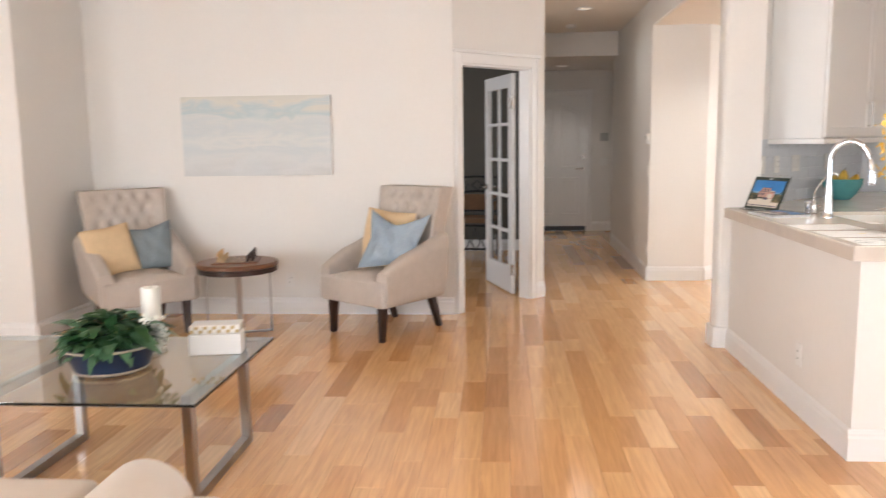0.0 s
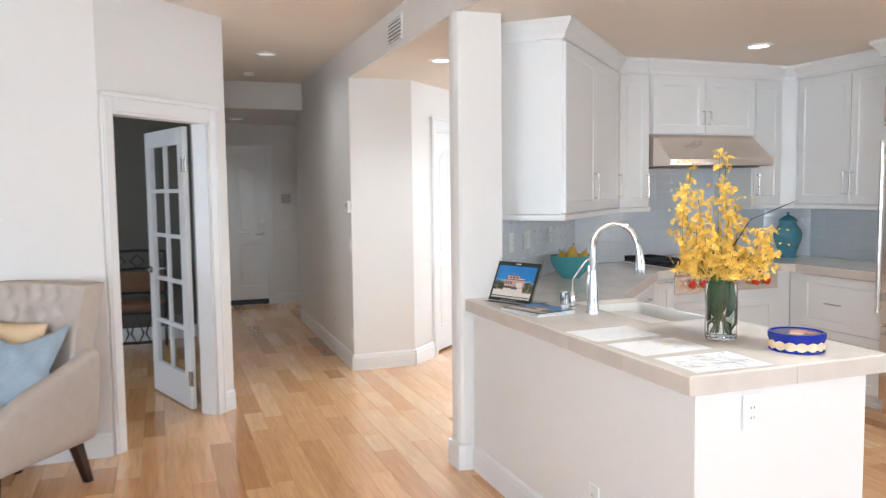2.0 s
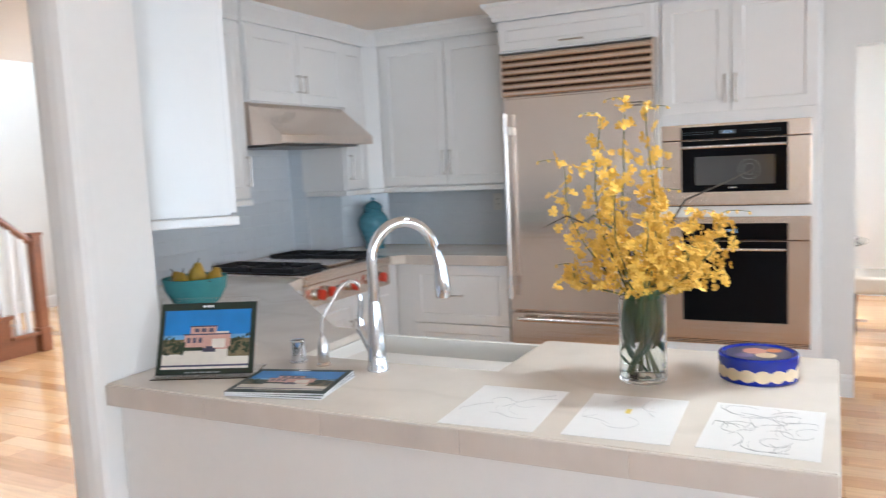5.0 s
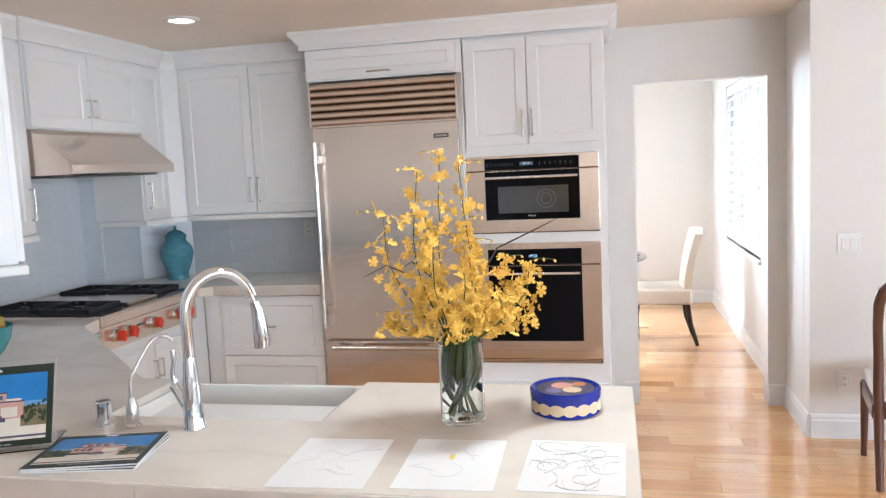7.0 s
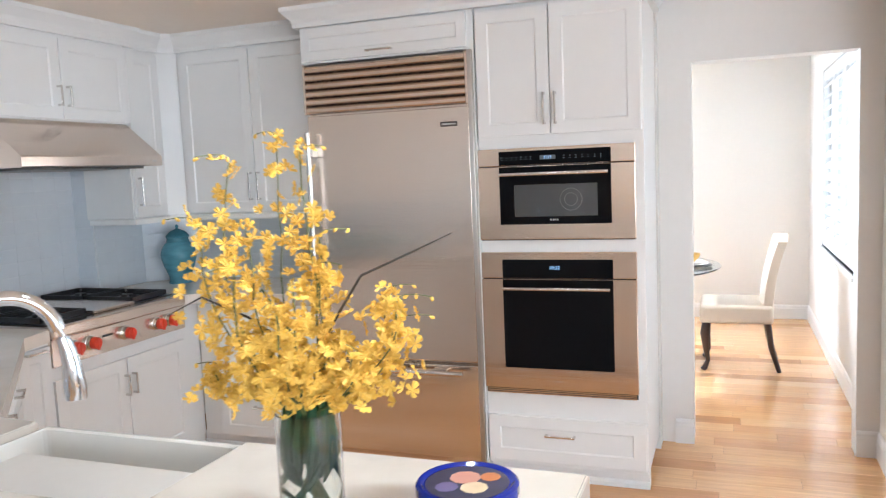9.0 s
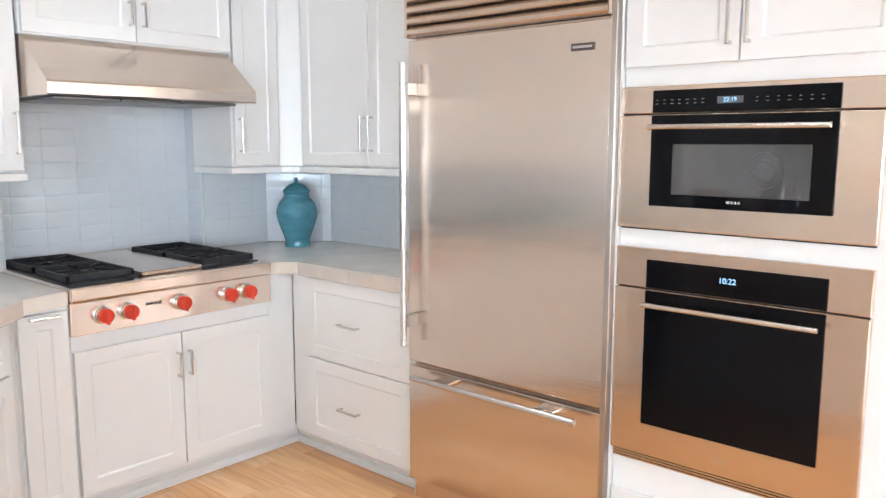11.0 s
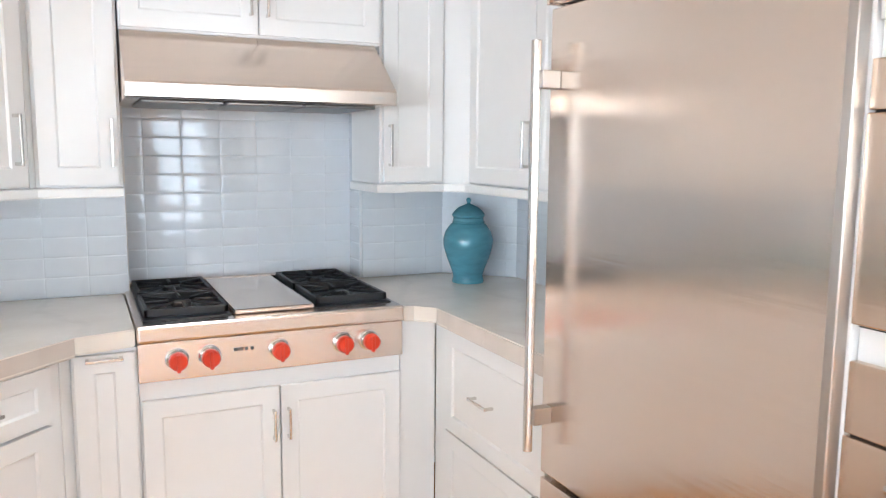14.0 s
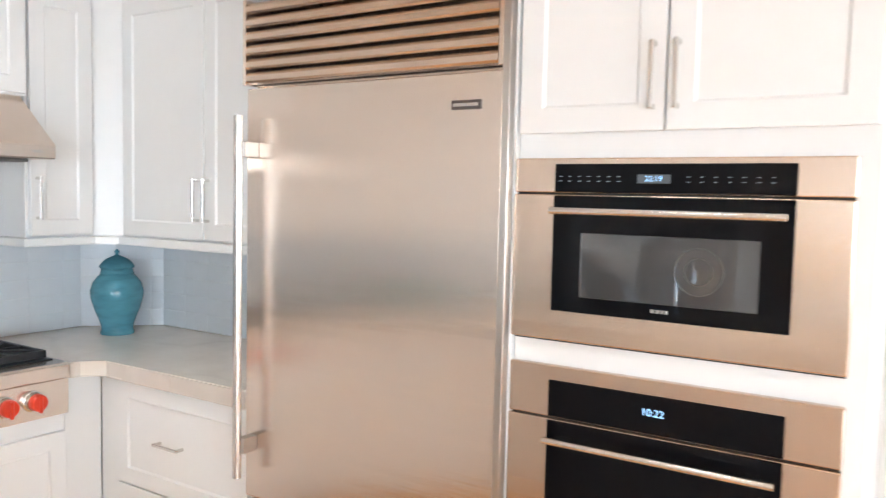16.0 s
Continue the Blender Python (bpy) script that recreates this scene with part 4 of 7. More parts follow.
def jamb_lining(m, u0, u1, head, thick):
    bm = bmesh.new()
    box(bm, u0 - 0.001, u0 + 0.016, 0.001, thick, 0, head)
    box(bm, u1 - 0.016, u1 + 0.001, 0.001, thick, 0, head)
    box(bm, u0 + 0.016, u1 - 0.016, 0.001, thick, head - 0.016, head + 0.001)
    ob = structure("trim_jamb", bm, TRIM, "white painted door lining", "door frame")
    ob.matrix_world = m
    return ob


jamb_lining(OFF_M, 0.09, 0.885, 1.992, 0.122)
jamb_lining(PAS_M, 0.45, 1.21, 2.06, 0.122)
jamb_lining(pose(0.34, 12.01, 0), 0.135, 1.045, 2.04, 0.142)

# French door, hung at the jamb and standing open into the office
fd = thing("french_door", "open white French door with ten glass panes", "door", pose(0.215, 6.995, 0.012, 0, 0, 108.7), kind="structure")
W, Hd = 0.775, 1.955
fb = bmesh.new()
st, top, bot = 0.105, 0.115, 0.235
box(fb, 0, st, 0, 0.036, 0, Hd, 0.002, 1)
box(fb, W - st, W, 0, 0.036, 0, Hd, 0.002, 1)
box(fb, st, W - st, 0, 0.036, 0, bot, 0.002, 1)
box(fb, st, W - st, 0, 0.036, Hd - top, Hd, 0.002, 1)
part("frame", fb, TRIM, fd)
rows = 5
gh = (Hd - top - bot) / rows
mb = boxed(W / 2 - 0.014, W / 2 + 0.014, 0.004, 0.032, bot, Hd - top, 0.003, 1)
part("muntin", mb, TRIM, fd)
for r in range(1, rows):
    z = bot + gh * r
    for a, b in ((st, W / 2 - 0.014), (W / 2 + 0.014, W - st)):
        part("muntin", boxed(a, b, 0.004, 0.032, z - 0.014, z + 0.014, 0.003, 1), TRIM, fd)
for r in range(rows):
    for a, b in ((st, W / 2 - 0.014), (W / 2 + 0.014, W - st)):
        pn = part("pane", boxed(a, b, 0.016, 0.020, bot + gh * r + 0.014 * (r > 0), bot + gh * (r + 1) - 0.014 * (r < rows - 1)), PANE, fd)
        pn.visible_shadow = False
for z in (0.22, 1.70):
    hg = bmesh.new()
    box(hg, -0.004, 0.034, 0.034, 0.039, z - 0.05, z + 0.05)
    box(hg, -0.040, -0.006, 0.030, 0.035, z - 0.05, z + 0.05)
    tube(hg, [(-0.004, 0.04, z - 0.05), (-0.004, 0.04, z + 0.05)], 0.006, 10)
    part("hinge", hg, NICKEL, fd, "satin nickel butt hinge")
for sgn in (-1, 1):
    y = 0.018 + sgn * 0.018
    hn = bmesh.new()
    tube(hn, [(W - 0.06, y, 0.93), (W - 0.06, y + sgn * 0.012, 0.93)], 0.026, 18)
    tube(hn, [(W - 0.06, y + sgn * 0.01, 0.93), (W - 0.06, y + sgn * 0.05, 0.93), (W - 0.075, y + sgn * 0.056, 0.93), (W - 0.16, y + sgn * 0.056, 0.932)], 0.009, 12)
    part("lever_handle", hn, NICKEL, fd, "satin nickel lever handle", True)


def panel_door(name, label, m, w, h, lever_x, arched=True, deadbolt=False):
    """A white four-panel door, its face at y = 0 and its left lower corner at the origin."""
    d = thing(name, label, "door", m, kind="structure")
    part("slab", boxed(0.002, w - 0.002, 0.0, 0.040, 0.008, h, 0.002, 1), TRIM, d)
    sx = 0.115
    pw = (w - 3 * sx) / 2
    for i in range(2):
        x0 = sx + i * (pw + sx)
        for z0, z1, arch in ((0.22, 0.80, False), (0.94, h - 0.15, arched)):
            pts = [(x0, z0), (x0 + pw, z0), (x0 + pw, z1 - (0.09 if arch and i == 1 else 0))]
            n = 6
            if arch:
                for k in range(1, n):
                    f = k / n
                    rise = math.sin(f * math.pi / 2)
                    if i == 0:
                        pts_z = z1 - 0.09 * (1 - math.cos(f * math.pi / 2))
                    else:
                        pts_z = z1 - 0.09 + 0.09 * rise
                    pts.append((x0 + pw * (1 - f), pts_z))
            pts.append((x0, z1 - (0.09 if arch and i == 0 else 0)))

            def inset(p, s):
                cx, cz = x0 + pw / 2, (z0 + z1) / 2
                return [(cx + (a - cx) * (1 - 2 * s / pw), cz + (b - cz) * (1 - 2 * s / (z1 - z0))) for a, b in p]
            bm = bmesh.new()
            loops = []
            for ins, y in ((0.0, -0.0005), (0.004, -0.006), (0.018, -0.007), (0.026, -0.001), (0.040, -0.0012), (0.055, -0.006)):
                loops.append([bm.verts.new((a, y, b)) for a, b in inset(pts, ins)])
            for a, b in zip(loops, loops[1:]):
                for k in range(len(a)):
                    bm.faces.new((a[k], a[(k + 1) % len(a)], b[(k + 1) % len(a)], b[k]))
            bm.faces.new(loops[-1])
            bm.faces.new(loops[0][::-1])
            part("panel", bm, TRIM, d)
    hn = bmesh.new()
    sg = 1 if lever_x < w / 2 else -1
    tube(hn, [(lever_x, 0, 0.93), (lever_x, -0.012, 0.93)], 0.027, 18)
    tube(hn, [(lever_x, -0.01, 0.93), (lever_x, -0.05, 0.93), (lever_x + sg * 0.015, -0.055, 0.93), (lever_x + sg * 0.11, -0.055, 0.926)], 0.009, 12)
    part("lever_handle", hn, NICKEL, d, "satin nickel lever handle", True)
    if deadbolt:
        part("deadbolt", tube(bmesh.new(), [(lever_x, 0, 1.10), (lever_x, -0.022, 1.10)], 0.031, 20), NICKEL, d, "round satin nickel deadbolt", True)
    return d


fdr = panel_door("front_door", "white four-panel front door with arched upper panels", pose(0.477, 12.05, 0.02), 0.906, 2.018, 0.84, True, True)
part("door_sweep", boxed(0, 0.906, -0.03, -0.002, -0.018, 0.05, 0.004, 1), BLACK, fdr, "black door sweep and threshold")
panel_door("passage_door", "white four-panel closet door with lever handle", PAS_M @ pose(0.468, 0.02, 0.012), 0.724, 2.03, 0.66, True)

# ---------------------------------------------------------------- armchairs
def chair_leg(x, y, rake=(0, 0), h=0.252, r0=0.021, r1=0.031):
    bm = bmesh.new()
    lo = [bm.verts.new((x + rake[0] + a * r0, y + rake[1] + b * r0, 0)) for a, b in ((-1, -1), (1, -1), (1, 1), (-1, 1))]
    hi = [bm.verts.new((x + a * r1, y + b * r1, h)) for a, b in ((-1, -1), (1, -1), (1, 1), (-1, 1))]
    bm.faces.new(lo[::-1])
    bm.faces.new(hi)
    for k in range(4):
        bm.faces.new((lo[k], lo[(k + 1) % 4], hi[(k + 1) % 4], hi[k]))
    bmesh.ops.bevel(bm, geom=[e for e in bm.edges if abs(e.verts[0].co.z - e.verts[1].co.z) > 0.1], offset=0.004, segments=2, affect="EDGES")
    return bm


def armchair(m, label):
    ch = thing("armchair", label, "armchair", m @ Matrix.Diagonal((0.94, 0.98, 1.02, 1)), "pair of tufted armchairs")
    base = boxed(-0.345, 0.345, -0.355, 0.30, 0.242, 0.425)
    part("seat_base", soft(base, 0.03, 3), LINEN, ch, "", True)

    def seat(u, v):
        x, y = -0.275 + 0.55 * u, -0.345 + 0.58 * v
        edge = min(1, 6 * min(u, 1 - u), 8 * min(v, 1 - v) if v < 0.5 else 1)
        return (x, y, 0.40 + 0.035 * (max(edge, 0) ** 0.5) + 0.02 * math.sin(math.pi * u))
    sb = hull_grid(seat, 16, 16)
    part("seat_cushion", sb, LINEN, ch, "", True)

    def back(u, v, front):
        w = 0.278 + 0.055 * v
        x = -w + 2 * w * u
        z = 0.33 + 0.70 * v
        lean = 0.20 + 0.17 * v
        wing = 0.075 * (abs(2 * u - 1) ** 3) * min(1, v * 1.6)
        bulge = 0.055 * math.sin(math.pi * min(1, max(0, u))) ** 0.5
        tuft = 0.0
        if front:
            for r in range(3):
                for c in range(5 if r % 2 == 0 else 4):
                    tu = (0.5 + (c - (2 if r % 2 == 0 else 1.5)) * 0.165)
                    tv = 0.93 - r * 0.145
                    dd = ((u - tu) * 0.66) ** 2 + ((v - tv) * 0.70) ** 2
                    tuft += 0.030 * math.exp(-dd / 0.0009)
            return (x, lean - bulge - wing + tuft, z)
        return (x, lean + 0.085 - 0.02 * abs(2 * u - 1) ** 4, z)
    nu, nv = 44, 44
    bm = bmesh.new()
    f = [[bm.verts.new(back(i / nu, j / nv, True)) for j in range(nv + 1)] for i in range(nu + 1)]
    k = [[bm.verts.new(back(i / nu, j / nv, False)) for j in range(nv + 1)] for i in range(nu + 1)]
    for g in (f, k):
        for i in range(nu):
            for j in range(nv):
                bm.faces.new((g[i][j], g[i][j + 1], g[i + 1][j + 1], g[i + 1][j]))
    for j in range(nv):
        bm.faces.new((f[0][j], f[0][j + 1], k[0][j + 1], k[0][j]))
        bm.faces.new((f[nu][j], f[nu][j + 1], k[nu][j + 1], k[nu][j]))
    for i in range(nu):
        bm.faces.new((f[i][nv], f[i + 1][nv], k[i + 1][nv], k[i][nv]))
        bm.faces.new((f[i][0], f[i + 1][0], k[i + 1][0], k[i][0]))
    bk = part("backrest", bm, LINEN, ch, "button-tufted backrest", True)
    for r in range(3):
        for c in range(5 if r % 2 == 0 else 4):
            tu, tv = 0.5 + (c - (2 if r % 2 == 0 else 1.5)) * 0.165, 0.93 - r * 0.145
            p = Vector(back(tu, tv, True))
            bt = part("button", lathe(bmesh.new(), [(0, 0.006), (0.006, 0.0045), (0.009, 0)], 10), LINEN, bk, "", True)
            bt.matrix_local = Matrix.Translation(p + Vector((0, 0.002, 0))) @ pose(0, 0, 0, 78, 0, 0)
    for s in (-1, 1):
        prof = [(-0.30, 0.485), (-0.22, 0.53), (-0.10, 0.585), (0.05, 0.625), (0.17, 0.665), (0.30, 0.71)]

        def arm(u, v, s=s):
            i = min(int(u * 5), 4)
            fr = u * 5 - i
            y = prof[i][0] * (1 - fr) + prof[i + 1][0] * fr
            zt = prof[i][1] * (1 - fr) + prof[i + 1][1] * fr
            a = v * 2 * math.pi
            ca, sa = math.cos(a), math.sin(a)
            cz, hz = (zt + 0.245) / 2, (zt - 0.245) / 2
            px = math.copysign(abs(ca) ** 0.5, ca) * (0.058 + 0.012 * u)
            pz = math.copysign(abs(sa) ** 0.45, sa) * hz
            return (s * (0.318 + 0.025 * (pz / hz) * u) + px, y - 0.03 * (1 - u), cz + pz)
        bm = bmesh.new()
        n, mseg = 20, 28
        g = [[bm.verts.new(arm(i / n, j / mseg)) for j in range(mseg)] for i in range(n + 1)]
        for i in range(n):
            for j in range(mseg):
                bm.faces.new((g[i][j], g[i][(j + 1) % mseg], g[i + 1][(j + 1) % mseg], g[i + 1][j]))
        bm.faces.new(g[0])
        bm.faces.new(g[-1][::-1])
        part("armrest", bm, LINEN, ch, "", True)
    for x, y, rk in ((-0.275, -0.285, (0, -0.01)), (0.275, -0.285, (0, -0.01)), (-0.25, 0.25, (0, 0.09)), (0.25, 0.25, (0, 0.09))):
        part("leg", chair_leg(x, y, rk), DARKWOOD, ch, "dark stained tapered leg")
    return ch


def pillow(name, label, m, s, material, fold=0.0, chop=0.0):
    """A square cushion with drawn-out corners, standing on one edge."""
    def f(u, v, side):
        a, b = 2 * u - 1, 2 * v - 1
        pinch = 1 - (0.07 + chop) * ((1 - abs(a)) * abs(b) + (1 - abs(b)) * abs(a))
        t = max(0.0, (1 - a ** 4) * (1 - b ** 4)) ** 0.6
        cr = fold * (math.sin(a * 9 + 2 * b) * math.sin(b * 5 + 1) + 0.5 * math.sin(19 * a + 6 * b * b) * (0.5 - 0.5 * a)) * t
        return Vector((a * s / 2 * pinch, side * (0.065 * t) + cr, s / 2 + b * s / 2 * pinch - chop * s * 0.9 * (1 - a * a) * ((b + 1) / 2) ** 2))
    bm = bmesh.new()
    n = 22
    for side in (-1, 1):
        g = [[bm.verts.new(f(i / n, j / n, side)) for j in range(n + 1)] for i in range(n + 1)]
        for i in range(n):
            for j in range(n):
                bm.faces.new((g[i][j], g[i][j + 1], g[i + 1][j + 1], g[i + 1][j]))
    bmesh.ops.remove_doubles(bm, verts=bm.verts, dist=0.0005)
    ob = part(name, bm, material, None, "", True)
    ob.matrix_world = m
    return tagged(ob, label, "cushion")


C1 = pose(-0.775, 5.70, 0, 0, 0, -36.9)
C2 = pose(-2.63, 5.63, 0, 0, 0, 40)
armchair(C1, "beige linen tufted armchair beside the French door")
armchair(C2, "beige linen tufted armchair in the room's corner")
pillow("cushion", "pale yellow linen cushion leaning on the armchair back", C1 @ pose(-0.10, 0.05, 0.445, -17, 4, 8), 0.45, YELLOW_CLOTH)
pillow("cushion", "pale blue satin cushion leaning on the armchair back", C1 @ pose(0.115, -0.09, 0.462, -28, 4, 22), 0.47, BLUE_SATIN, 0.016, 0.15)
pillow("cushion", "pale yellow linen cushion leaning on the armchair back", C2 @ pose(-0.14, -0.02, 0.44, -20, -6, 14), 0.38, YELLOW_CLOTH)
pillow("cushion", "slate blue satin cushion leaning on the armchair", C2 @ pose(0.12, 0.02, 0.44, -22, -8, -14), 0.38, SLATE_SATIN, 0.010, 0.06)

# ---------------------------------------------------------------- side table and chess set
TB = (-1.84, 5.56)
stb = thing("side_table", "round walnut side table on flat steel legs", "side table", pose(*TB, 0) @ Matrix.Diagonal((1, 1, 1.035, 1)))
part("tabletop", lathe(bmesh.new(), [(0, 0.52), (0.283, 0.52), (0.292, 0.512), (0.292, 0.492), (0.27, 0.486), (0, 0.486)], 56), WALNUT, stb, "", True)
part("apron", lathe(bmesh.new(), [(0, 0.4855), (0.286, 0.4855), (0.286, 0.452), (0.272, 0.452), (0.272, 0.47), (0, 0.47)], 56), DARKWOOD, stb, "", True)
for ang in (20, 110, 200, 290):
    lg = bmesh.new()
    box(lg, 0.222, 0.232, -0.018, 0.018, 0, 0.453, 0.001, 1)
    box(lg, 0.0, 0.222, -0.018, 0.018, 0, 0.010, 0.001, 1)
    o = part("leg", lg, LEGSTEEL, stb, "flat brushed steel leg")
    o.rotation_euler = (0, 0, radians(ang))
board = thing("chess_board", "wooden chess board on the side table", "chess board", pose(TB[0], TB[1], 0.539, 0, 0, 12))
part("frame", boxed(-0.16, 0.16, -0.16, 0.16, 0, 0.012, 0.002, 1), WALNUT, board)
SQL, SQD = mat("maple_square", (0.45, 0.27, 0.12), 0.35, 0, 0.2, 30), mat("dark_square", (0.10, 0.045, 0.02), 0.35, 0, 0.2, 30)
sqm = {c: mesh_of("square", boxed(0, 0.0335, 0, 0.0335, 0.0121, 0.0138), SQL if c else SQD) for c in (0, 1)}
for i in range(8):
    for j in range(8):
        q = new("square", sqm[(i + j) % 2])
        q.parent = board
        q.location = (-0.136 + i * 0.034, -0.136 + j * 0.034, 0)
PAWN = [(0, 0), (0.011, 0), (0.011, 0.004), (0.006, 0.009), (0.0045, 0.022), (0.008, 0.026), (0.0045, 0.029), (0.0065, 0.035), (0, 0.041)]
KING = [(0, 0), (0.012, 0), (0.012, 0.005), (0.0065, 0.011), (0.005, 0.038), (0.0095, 0.042), (0.006, 0.047), (0.0095, 0.058), (0.003, 0.062), (0.003, 0.07), (0, 0.071)]
pieces = [mesh_of("chess_piece", lathe(bmesh.new(), p, 12), m_, True) for m_ in (DARKWOOD, mat("boxwood", (0.55, 0.38, 0.20), 0.4, 0, 0.1, 40)) for p in (PAWN, KING)]
for side in range(2):
    for row in range(2):
        for i in range(8):
            pc = new("chess_piece", pieces[side * 2 + (1 if row == 0 else 0)])
            fx = 0.119 - row * 0.034
            loc = board.matrix_world @ Vector(((fx if side == 0 else -fx), -0.119 + i * 0.034, 0.0139))
            pc.location = loc
            tagged(pc, "dark turned wooden chess piece on the board" if side == 0 else "pale turned wooden chess piece on the board", "chess piece", "chess pieces")

# painting
pt = thing("painting", "unframed canvas seascape in pale blue and white", "painting", pose(-2.455, 6.172, 1.135))
part("stretcher", boxed(0, 1.205, 0.003, 0.036, 0, 0.628, 0.002, 1), PAPER, pt)
pm = bpy.data.materials.new("seascape_paint")
pm.use_nodes = True
nt = pm.node_tree
tc = nt.nodes.new("ShaderNodeTexCoord")
mp = nt.nodes.new("ShaderNodeMapping")
mp.inputs["Scale"].default_value = (2.2, 1, 7)
nt.links.new(tc.outputs["Object"], mp.inputs[0])
nz = nt.nodes.new("ShaderNodeTexNoise")
nz.inputs["Scale"].default_value, nz.inputs["Detail"].default_value, nz.inputs["Distortion"].default_value = 1.6, 8, 0.8
nt.links.new(mp.outputs[0], nz.inputs[0])
sep = nt.nodes.new("ShaderNodeSeparateXYZ")
nt.links.new(tc.outputs["Object"], sep.inputs[0])
hr = nt.nodes.new("ShaderNodeMapRange")
hr.inputs["From Min"].default_value, hr.inputs["From Max"].default_value = 0.0, 0.628
nt.links.new(sep.outputs[2], hr.inputs["Value"])
ad = nt.nodes.new("ShaderNodeMath")
ad.operation = "MULTIPLY_ADD"
ad.inputs[1].default_value, ad.inputs[2].default_value = 0.62, -0.31
nt.links.new(nz.outputs[0], ad.inputs[0])
sm = nt.nodes.new("ShaderNodeMath")
sm.operation = "ADD"
nt.links.new(ad.outputs[0], sm.inputs[0])
nt.links.new(hr.outputs[0], sm.inputs[1])
rp = nt.nodes.new("ShaderNodeValToRGB")
el = rp.color_ramp.elements
el[0].position, el[0].color = 0.0, (0.60, 0.61, 0.61, 1)
el[1].position, el[1].color = 1.0, (0.63, 0.61, 0.56, 1)
for p, c in ((0.2, (0.66, 0.67, 0.67, 1)), (0.34, (0.60, 0.635, 0.65, 1)), (0.45, (0.68, 0.69, 0.68, 1)), (0.58, (0.59, 0.63, 0.645, 1)), (0.70, (0.64, 0.66, 0.66, 1)), (0.80, (0.48, 0.575, 0.60, 1)), (0.87, (0.58, 0.61, 0.605, 1)), (0.93, (0.66, 0.64, 0.58, 1))):
    e = el.new(p)
    e.color = c
nt.links.new(sm.outputs[0], rp.inputs[0])
pb = nt.nodes["Principled BSDF"]
nt.links.new(rp.outputs[0], pb.inputs["Base Color"])
pb.inputs["Roughness"].default_value = 0.55
bp = nt.nodes.new("ShaderNodeBump")
bp.inputs["Strength"].default_value, bp.inputs["Distance"].default_value = 0.5, 0.003
nt.links.new(nz.outputs[0], bp.inputs["Height"])
nt.links.new(bp.outputs[0], pb.inputs["Normal"])
part("canvas", boxed(0, 1.205, 0.0, 0.0028, 0, 0.628), pm, pt, "canvas painted with pale blue and white strokes")

# ---------------------------------------------------------------- coffee table and what stands on it
ctb = thing("coffee_table", "glass-topped coffee table on square steel frames", "coffee table", pose(0, 0, 0))
part("glass_top", boxed(-2.42, -1.02, 2.725, 3.71, 0.437, 0.450, 0.003, 2), GLASSTOP, ctb, "clear glass top with green edge")
for x in (-1.10, -1.90):
    for y in (2.85, 3.48):
        part("leg", boxed(x - 0.02, x + 0.02, y - 0.02, y + 0.02, 0.0, 0.4365, 0.002, 1), LEGSTEEL, ctb, "square brushed steel leg")
    part("floor_bar", boxed(x - 0.02, x + 0.02, 2.871, 3.459, 0, 0.04, 0.002, 1), LEGSTEEL, ctb)
    part("top_bar", boxed(x - 0.02, x + 0.02, 2.871, 3.459, 0.4, 0.4365, 0.002, 1), LEGSTEEL, ctb)
PL = (-1.555, 3.16, 0.450)
pot = thing("planter", "low navy ceramic planter with rope rim", "planter", pose(*PL))
part("bowl", lathe(bmesh.new(), [(0, 0), (0.13, 0), (0.15, 0.012), (0.185, 0.10), (0.192, 0.118), (0.18, 0.118), (0.17, 0.10), (0, 0.09)], 44), OFFICEPOT, pot, "", True)
for r, z in ((0.150, 0.014), (0.190, 0.112)):
    ring = [(r * math.cos(a), r * math.sin(a), z) for a in (2 * math.pi * k / 40 for k in range(41))]
    part("rope", tube(bmesh.new(), ring, 0.006, 8, cap=False), ROPE, pot, "pale rope trim", True)
plant = thing("potted_plant", "leafy green plant growing in the navy planter", "plant", pose(PL[0], PL[1], PL[2] + 0.088))
prng = random.Random(5)


def leaf_bm(L, w, droop):
    bm = bmesh.new()
    rows = []
    for i in range(7):
        f = i / 6
        ww = w * math.sin(math.pi * min(0.97, f * 0.92 + 0.06)) ** 0.8
        y, z = L * f, -droop * L * f * f
        rows.append([bm.verts.new((-ww, y, z + 0.18 * ww)), bm.verts.new((0, y, z)), bm.verts.new((ww, y, z + 0.18 * ww))])
    for a, b in zip(rows, rows[1:]):
        bm.faces.new((a[0], a[1], b[1], b[0]))
        bm.faces.new((a[1], a[2], b[2], b[1]))
    return bm


LEAFM = [mesh_of("leaf", leaf_bm(L, w, d), mm, True) for L, w, d in ((0.095, 0.024, 0.5), (0.115, 0.027, 0.8), (0.075, 0.021, 0.3)) for mm in (LEAF, mat("mid_leaf", (0.08, 0.18, 0.09), 0.4, 0, 0.4, 25))]
for k in range(210):
    a = prng.uniform(0, 2 * math.pi)
    rr = 0.15 * prng.random() ** 0.6
    up = prng.uniform(0.02, 0.15) * (1 - rr / 0.25)
    lf = new("leaf", prng.choice(LEAFM))
    lf.parent = plant
    lf.matrix_local = pose(rr * math.cos(a), rr * math.sin(a), up + 0.02, prng.uniform(-15, 45), prng.uniform(-25, 25), math.degrees(a) - 90 + prng.uniform(-40, 40))
for k in range(14):
    a = 2 * math.pi * k / 14
    part("stem", tube(bmesh.new(), [(0.03 * math.cos(a), 0.03 * math.sin(a), -0.005), (0.09 * math.cos(a), 0.09 * math.sin(a), 0.07), (0.13 * math.cos(a), 0.13 * math.sin(a), 0.10)], 0.003, 6), STEM, plant)
part("soil", lathe(bmesh.new(), [(0, 0.006), (0.165, 0.006), (0.165, 0.0), (0, 0.0)], 30), BROWNTWIG, plant)
